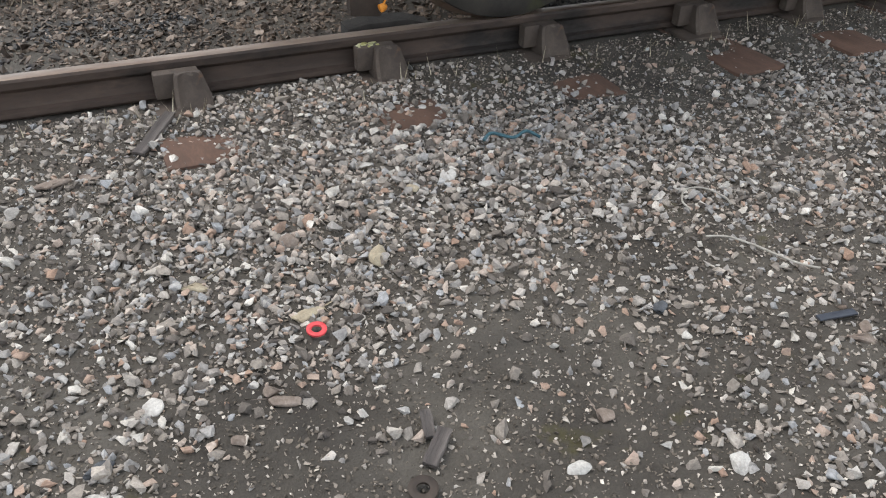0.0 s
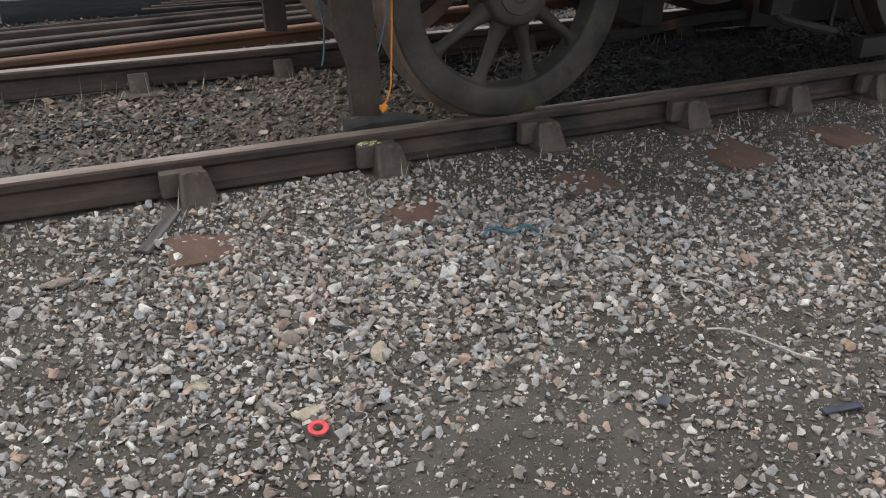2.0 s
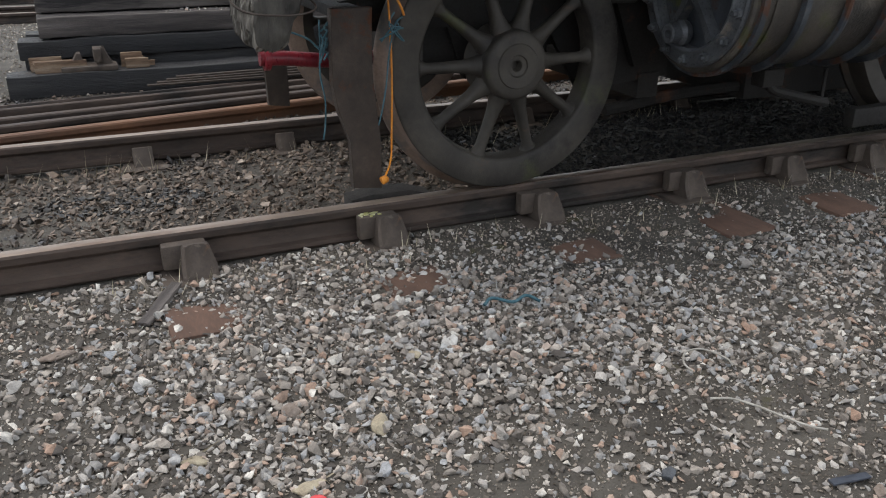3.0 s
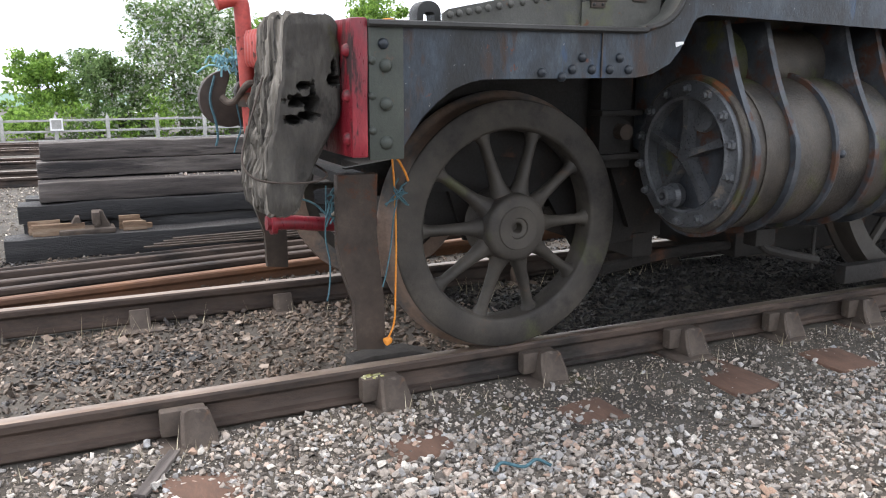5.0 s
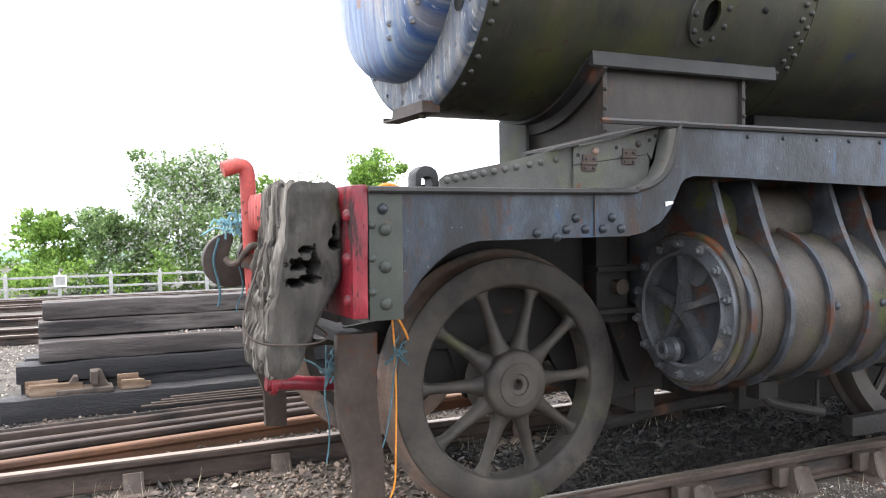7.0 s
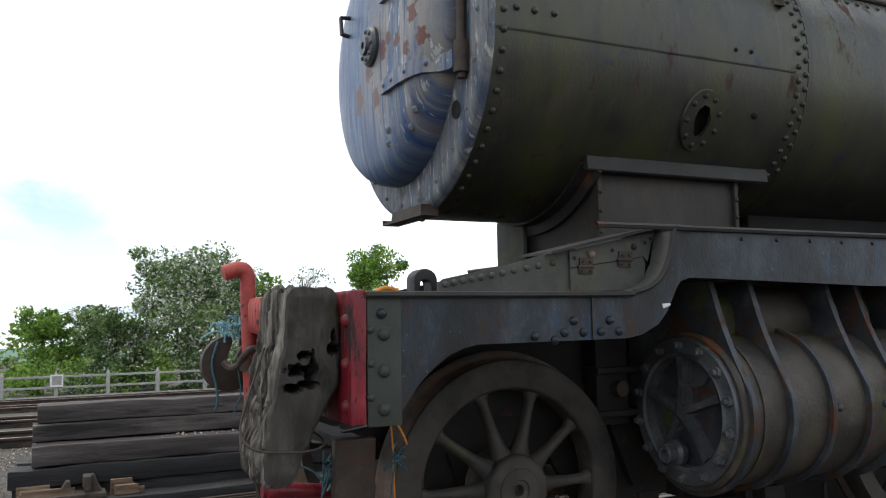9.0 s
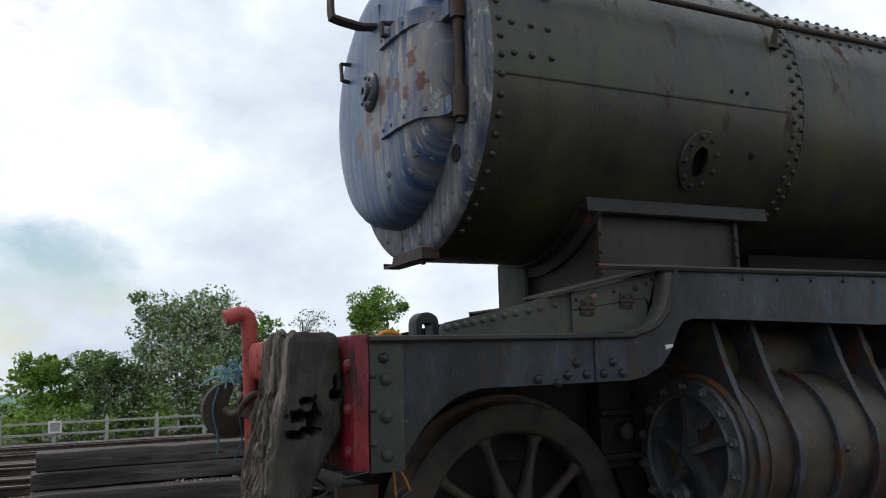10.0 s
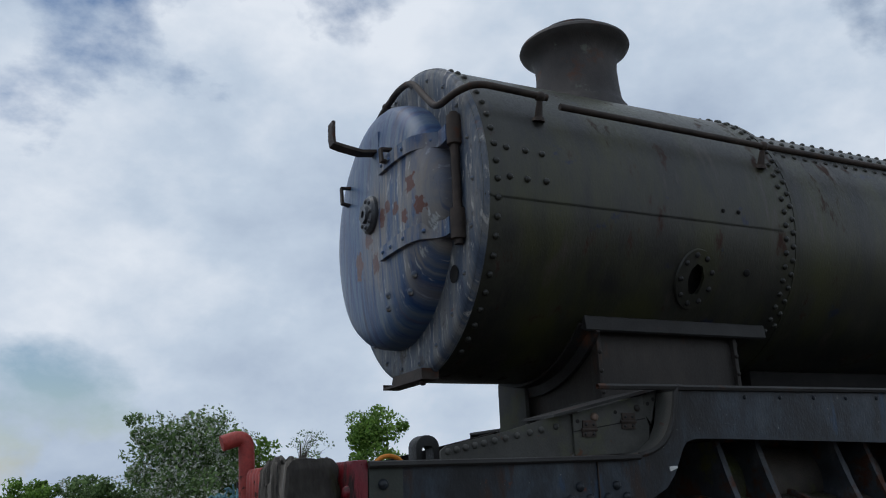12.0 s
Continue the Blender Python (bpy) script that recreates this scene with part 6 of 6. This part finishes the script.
for k in range(121):
    x = -500 + 1100 * k / 120
    row = [bm.verts.new((x, 560, -40)), bm.verts.new((x, 600, -12.5 + 3.0 * noise.noise((x * 0.006, 1.0, 0)) + 0.8 * noise.noise((x * 0.03, 2.0, 0)))), bm.verts.new((x, 690, -40))]
    if prev:
        for i in range(2):
            bm.faces.new((prev[i], row[i], row[i + 1], prev[i + 1]))
    prev = row
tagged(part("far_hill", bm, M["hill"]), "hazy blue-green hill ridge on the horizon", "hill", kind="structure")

# ---- stones ----
MED, GRIT, FLAT = stone_shapes(110, 10, 1, 0.64), stone_shapes(14, 7, 2), stone_shapes(60, 9, 3, 0.4)


def dense(x, y):
    """Share of ground covered by pale ballast on the yard side, 0 to 1."""
    f = 0.18 * field(x, y, 1.6, 1.0) + 0.10 * field(x, y, 4.0, 2.0)
    front = 1 / (1 + np.exp(-((y + 1.54 + 0.26 * (x + 0.6) ** 2 * (x < -0.6) + f) / 0.07)))
    right = 1 / (1 + np.exp((x - 0.25 + 0.9 * (y + 0.8) + f) / 0.10))
    a = front * right
    b = np.exp(-(((x - 1.15 - 0.6 * (y + 0.7)) / 0.62) ** 4 + ((y + 0.88) / 0.42) ** 4)) * 0.85
    c = np.exp(-(((x + 0.15) / 0.45) ** 4 + ((y + 2.35) / 0.35) ** 4)) * 0.75
    e = np.exp(-(((x + 0.05) / 0.7) ** 4 + ((y + 1.75) / 0.25) ** 4)) * 0.45
    thin = 1 - 0.55 * np.exp(-(((x - 0.55) / 0.6) ** 4 + ((y + 0.22) / 0.26) ** 4)) - 0.45 * np.exp(-(((x + 2.6) / 0.75) ** 4 + ((y + 0.6) / 0.5) ** 4))
    return np.clip(np.maximum.reduce([a, b, c, e]) * thin + 0.07, 0, 1)




def core(x, y):
    """The pale heap beside the rail, where the larger stones lie."""
    f = 0.25 * field(x, y, 1.6, 4.0)
    return np.exp(-(((x + 0.75 + f) / 0.85) ** 4 + ((y + 1.0 + 0.6 * f) / 0.50) ** 4))


SL = np.array(RAIL_XS)


def bare_sleeper(x, y):
    """True over the exposed rusty sleeper ends."""
    d = np.abs(x[:, None] - SL[None]).min(1)
    k = np.abs(x[:, None] - SL[None]).argmin(1)
    return (d < 0.062 + 0.035 * field(x, y, 9.0)) & (np.abs(y + 0.50 - 0.02 * np.sin(k * 2.1)) < 0.032 + 0.025 * field(x, y, 7.0, 5.0)) & (k > 0)


def bed(name, label, n, xr, yr, lo, hi, shapes, mat, seed, weight=None, skew=2.0, tilt=0.45, lift=0.28):
    rs = np.random.RandomState(seed)
    x, y = rs.uniform(*xr, n), rs.uniform(*yr, n)
    keep = np.ones(n, bool)
    if weight is not None:
        keep &= rs.uniform(size=n) < weight(x, y)
    if xr[0] == -3.2:                        # the bed thins out towards its edges
        keep &= rs.uniform(size=n) < np.clip((x + 3.2) / 0.7, 0, 1) * np.clip((y + 3.0) / 0.35, 0, 1)
    keep &= ~bare_sleeper(x, y)
    keep &= ~((np.abs(y) < 0.045) | (np.abs(y - 1.505) < 0.045))
    for cy in (0, 1.505):
        keep &= ~((np.abs(x[:, None] - SL[None]).min(1) < 0.075) & (np.abs(y - cy) < 0.17))
    keep &= np.hypot(x + 1.288, y + 1.508) > 0.036
    x, y = x[keep], y[keep]
    size = lo + (hi - lo) * rs.uniform(size=len(x)) ** skew
    V, T = scatter(x, y, size, shapes, seed + 1, tilt, lift)
    return tagged(piece(name, raw_mesh(name, V, T, M[mat])), label, "gravel", kind="stuff")


bed("ballast_bed", "pale grey and tan crushed stone ballast", 92000, (-3.2, 3.2), (-3.0, -0.06), 0.0040, 0.0185, MED, "ballast", 41, lambda x, y: dense(x, y) * (0.70 + 0.30 * core(x, y)) * (0.60 + 0.40 / (1 + np.exp(-(x + 1.8) / 0.12))), 1.5)
bed("ballast_bed_upper", "larger pale stones lying on the ballast", 15000, (-3.2, 3.2), (-3.0, -0.06), 0.0105, 0.0250, MED, "ballast", 43, lambda x, y: np.clip(dense(x, y) - 0.05, 0, 1) * (0.15 + 0.70 * core(x, y)), 1.7, lift=0.75)
bed("yard_grit", "fine grit and small chips trodden into dirt", 130000, (-3.2, 3.4), (-3.0, 0.0), 0.0020, 0.0085, GRIT, "grit", 45, None, 2.0)
bed("outer_gravel", "sparse gravel spread over the wider yard", 16000, (-8.0, 10.0), (-8.0, -0.06), 0.008, 0.026, MED, "ballast", 61, lambda x, y: np.where((np.abs(x) < 3.1) & (y > -2.9), 0, np.exp(-((x / 5.5) ** 2 + ((y + 1.5) / 3.5) ** 2))), 1.8)
bed("far_yard_gravel", "gravel along the track further on", 9000, (3.2, 9.0), (-3.5, -0.06), 0.008, 0.026, MED, "ballast", 47, None, 1.6)
bed("scattered_stones", "scattered stones on bare dirt", 1500, (-3.2, 3.2), (-3.0, -0.2), 0.009, 0.027, MED, "ballast", 49, None, 2.2)
bed("track_ballast", "oily brown ballast between the rails", 12500, (-4.2, 0.45), (0.04, 1.50), 0.006, 0.022, FLAT, "oily_ballast", 51, None, 1.6)
bed("track_ballast_upper", "flat brown stones between the rails", 1500, (-4.2, 0.45), (0.06, 1.46), 0.014, 0.033, FLAT, "oily_ballast", 53, None, 1.5, lift=0.5)
# the beds under the locomotive carry its shade in their black stone colour
bed("track_ballast_far", "oily ballast under the locomotive, shade in its colour", 4000, (4.0, 9.0), (0.04, 1.50), 0.010, 0.030, FLAT, "greasy_ballast", 55, None)
bed("greasy_ballast", "greasy ballast under the locomotive, blackened further for shade", 13000, (0.2, 4.0), (0.04, 1.50), 0.006, 0.024, FLAT, "greasy_ballast", 67, None, 1.5, lift=0.36)
bed("beyond_ballast", "brown gravel beyond the track", 14000, (-5.0, 4.0), (1.55, 3.5), 0.006, 0.024, MED, "oily_ballast", 57, None, 1.8)
bed("beyond_gravel", "grey gravel round the sleeper stack", 16000, (-6.0, 2.0), (3.4, 9.5), 0.006, 0.022, GRIT, "grit", 59, None, 1.6)

_rs = np.random.RandomState(63)
r_, a_ = np.sqrt(_rs.uniform(0, 1, 420)), _rs.uniform(0, 6.283, 420)
xs, ys = -1.52 + 0.42 * r_ * np.cos(a_) + 0.04 * _rs.normal(size=420), 0.86 + 0.17 * r_ * np.sin(a_) + 0.03 * _rs.normal(size=420)
V, T = scatter(xs, ys, _rs.uniform(0.006, 0.022, 420), FLAT, 64, 0.3, 0.42)
M["oil"] = surface("oil_soaked_stone", [(0.0, (0.012, 0.010, 0.009)), (0.7, (0.034, 0.029, 0.025)), (1.0, (0.075, 0.062, 0.052))], 20, 6, (0.38, 0.6), bump=0.3, per="island")
tagged(piece("oil_soaked_stones", raw_mesh("oil_soaked_stones", V, T, M["oil"])), "black oil-soaked stones between the rails", "gravel", kind="stuff")

# single stones, washers, wires and scraps on the yard
ROCKS = stone_shapes(10, 16, 8, 0.6)


def rock(x, y, size, k, col, label, stretch=(1, 1, 1), turn=0.0):
    v, t = ROCKS[k % 10]
    bm = bmesh.new()
    vs = [bm.verts.new(Vector(p) * size * Vector(stretch)) for p in v]
    for f in t:
        bm.faces.new([vs[i] for i in f])
    bmesh.ops.bevel(bm, geom=bm.edges[:], offset=size * 0.07, segments=1, affect="EDGES")
    ob = part("stone", bm, M[col], smooth=20)
    ob.matrix_world = Matrix.Translation((x, y, float(gz(x, y)) + size * 0.22 * stretch[2])) @ Matrix.Rotation(radians(turn), 4, "Z")
    return tagged(ob, label, "stone", "loose stones")


M["pale_stone"] = surface("pale_quartz_stone", [(0.3, (0.34, 0.31, 0.28)), (0.7, (0.58, 0.55, 0.51))], 40, 8, (0.75, 0.9), bump=0.5, fine=220)
M["tan_stone"] = surface("tan_sandstone", [(0.3, (0.25, 0.20, 0.135)), (0.7, (0.42, 0.36, 0.26))], 40, 8, (0.8, 0.95), bump=0.5, fine=220)
M["brown_stone"] = surface("brown_grey_stone", [(0.3, (0.13, 0.095, 0.075)), (0.7, (0.26, 0.21, 0.175))], 40, 8, (0.8, 0.95), bump=0.5, fine=220)
M["dark_stone"] = surface("dark_slate_stone", [(0.3, (0.045, 0.047, 0.052)), (0.7, (0.10, 0.105, 0.115))], 40, 8, (0.6, 0.85), bump=0.5, fine=220)
rock(-1.043, -1.262, 0.040, 0, "tan_stone", "long tan stone standing on the ballast", (0.75, 1.5, 1.0), -20)
rock(-1.29, -1.43, 0.040, 1, "tan_stone", "flat buff stone near the red ring", (1.4, 0.7, 0.6), 20)
rock(-1.679, -1.609, 0.033, 2, "pale_stone", "white stone lying on dirt", (1, 1.1, 0.8), 10)
rock(-1.415, -1.698, 0.036, 3, "brown_stone", "oblong mauve stone lying on dirt", (1.2, 0.7, 0.7), -25)
rock(-1.43, -1.655, 0.032, 4, "brown_stone", "brown angular stone lying on dirt", (1.1, 1, 0.8), 40)
rock(-1.53, -1.77, 0.026, 5, "brown_stone", "small wedge-shaped brown stone on dirt", (0.8, 1.2, 0.9), 10)
rock(-0.928, -2.106, 0.031, 6, "pale_stone", "pale angular stone lying on dirt", (1.2, 0.9, 0.9), 0)
rock(-0.07, -2.02, 0.040, 7, "brown_stone", "flat brown stone on the yard", (1.3, 0.8, 0.5), -20)
rock(-0.03, -1.99, 0.028, 8, "brown_stone", "second flat brown stone on the yard", (1.3, 0.9, 0.5), 30)
rock(-0.46, -1.73, 0.030, 9, "dark_stone", "blue-grey slate stone on the gravel", (1.2, 0.8, 0.6), 40)
rock(-1.80, -1.745, 0.032, 0, "dark_stone", "dark wedge-shaped stone on dirt", (1.2, 0.6, 0.8), 20)
rock(-1.82, -1.82, 0.026, 1, "pale_stone", "rounded pale stone at the yard edge", (1.3, 0.9, 0.7), 0)
rock(-0.70, -0.95, 0.042, 2, "pale_stone", "white quartz stone on the ballast", (1.1, 0.9, 0.8), 30)
rock(-0.60, -1.02, 0.036, 3, "pale_stone", "white angular stone on the ballast", (1, 1, 0.7), 70)
rock(-0.83, -0.98, 0.034, 5, "tan_stone", "orange-tan stone on the ballast", (0.9, 1.2, 0.8), 0)
rock(-1.25, -1.12, 0.044, 6, "brown_stone", "grey-brown stone on the ballast", (0.8, 1.1, 0.9), 15)
rock(-1.52, -1.22, 0.042, 7, "tan_stone", "flat tan stone on the ballast", (1.2, 0.9, 0.5), 0)
rock(-1.83, -0.52, 0.055, 8, "brown_stone", "flat brown slab beside the rail", (1.3, 0.8, 0.4), 10)
rock(-1.72, -0.50, 0.040, 9, "brown_stone", "brown slab beside the rail", (1.2, 0.8, 0.4), -10)
rock(-1.28, -2.10, 0.038, 4, "pale_stone", "knobbly pale stone on dirt", (1.3, 0.9, 0.7), 5)
rock(-0.62, -2.22, 0.034, 2, "pale_stone", "rough white stone on dirt", (1, 1, 0.9), 50)
rock(-0.80, -2.00, 0.026, 9, "brown_stone", "pinkish stone on dirt", (1, 1.1, 0.8), 0)


def washer(name, x, y, r, ri, h, mat, label):
    bm = lathe([(ri, 0), (ri, h), (ri + 0.002, h + 0.001), (r - 0.002, h + 0.001), (r, h), (r, 0)], Matrix(), 40, closed=True)
    ob = part(name, bm, M[mat])
    ob.matrix_world = Matrix.Translation((x, y, float(gz(x, y)) + 0.014)) @ Matrix.Rotation(radians(6), 4, "X")
    return tagged(ob, label, "washer")


washer("red_washer", -1.288, -1.508, 0.0245, 0.0125, 0.005, "washer_red", "bright red flat ring lying on the gravel")
washer("rusty_washer", -1.235, -2.035, 0.030, 0.013, 0.006, "iron", "rusty steel washer lying on dirt")


def scrap(name, pts, r, mat, label, cat):
    q = [(x, y, float(gz(x, y)) + h) for x, y, h in pts]
    return tagged(part(name, tube(q, r, 7, 8), M[mat], smooth=60), label, cat)


scrap("bent_wire", [(-0.115, -1.40, 0.02), (-0.125, -1.37, 0.035), (-0.09, -1.335, 0.045), (-0.03, -1.34, 0.045), (0.02, -1.385, 0.03), (0.03, -1.41, 0.015)], 0.003, "wire", "pale bent wire hoop on the gravel", "wire")
scrap("cord", [(-0.17, -1.54, 0.03), (-0.12, -1.57, 0.032), (-0.07, -1.63, 0.03), (-0.035, -1.70, 0.03), (0.0, -1.745, 0.025), (0.035, -1.765, 0.02)], 0.0034, "wire", "pale stiff cord lying over stones", "cord")
scrap("blue_rag", [(-0.50, -0.80, 0.03), (-0.46, -0.78, 0.04), (-0.40, -0.82, 0.03), (-0.34, -0.80, 0.035), (-0.30, -0.83, 0.02)], 0.006, "blue_rope", "dark teal rope scrap in the ballast", "rope")
bm = box((-0.055, -0.011, 0), (0.055, 0.011, 0.006), 0.002)
ob = part("plastic_strip", bm, M["slate"])
ob.matrix_world = Matrix.Translation((-0.075, -1.935, float(gz(-0.075, -1.935)) + 0.012)) @ Matrix.Rotation(radians(-8), 4, "Z")
tagged(ob, "blue-black strip lying on the gravel", "strip")
for p, q, w, lab in (((-1.20, -1.985), (-1.135, -1.915), 0.016, "grey splintered wood chip on dirt"), ((-1.17, -1.92), (-1.155, -1.85), 0.012, "pale wood splinter on dirt"), ((-1.56, -0.42), (-1.42, -0.20), 0.02, "grey board offcut beside the rail")):
    a, b = Vector((p[0], p[1], float(gz(*p)) + 0.012)), Vector((q[0], q[1], float(gz(*q)) + 0.022))
    bm = box((0, -w, -0.006), ((b - a).length, w, 0.008), 0.003)
    bmesh.ops.subdivide_edges(bm, edges=[e for e in bm.edges if e.calc_length() > 0.04], cuts=6)
    ob = part("wood_chip", wobble(bm, 0.005, 0.03, w), M["grey_sleeper"])
    ob.matrix_world = Matrix.Translation(a) @ (b - a).to_track_quat("X", "Z").to_matrix().to_4x4()
    tagged(ob, lab, "wood chip")

# dry stalks and weeds by the rails
_rs = np.random.RandomState(77)
V, T = [], []
for k in range(420):
    side = _rs.randint(3)
    x, y = _rs.uniform(-3, 2.2), (1.60 + abs(_rs.normal(0, 0.10))) if side == 0 else (1.38 - abs(_rs.normal(0, 0.10)) if side == 1 else -0.15 - abs(_rs.normal(0, 0.08)))
    z, h, a, l = float(gz(x, y)), _rs.uniform(0.03, 0.14) * (1 if side < 2 else 0.6), _rs.uniform(0, 6.28), _rs.uniform(0.2, 0.9)
    d = np.array([np.cos(a), np.sin(a), 0])
    s = np.array([-np.sin(a), np.cos(a), 0]) * 0.0022
    p0, p1 = np.array([x, y, z]), np.array([x, y, z + h]) + d * h * l
    i = 3 * len(T)
    V += [p0 - s, p0 + s, p1]
    T.append((i, i + 1, i + 2))
tagged(piece("dry_stalks", raw_mesh("dry_stalks", np.array(V), np.array(T), M["straw"])), "dry straw stalks growing beside the rails", "weeds", kind="stuff")
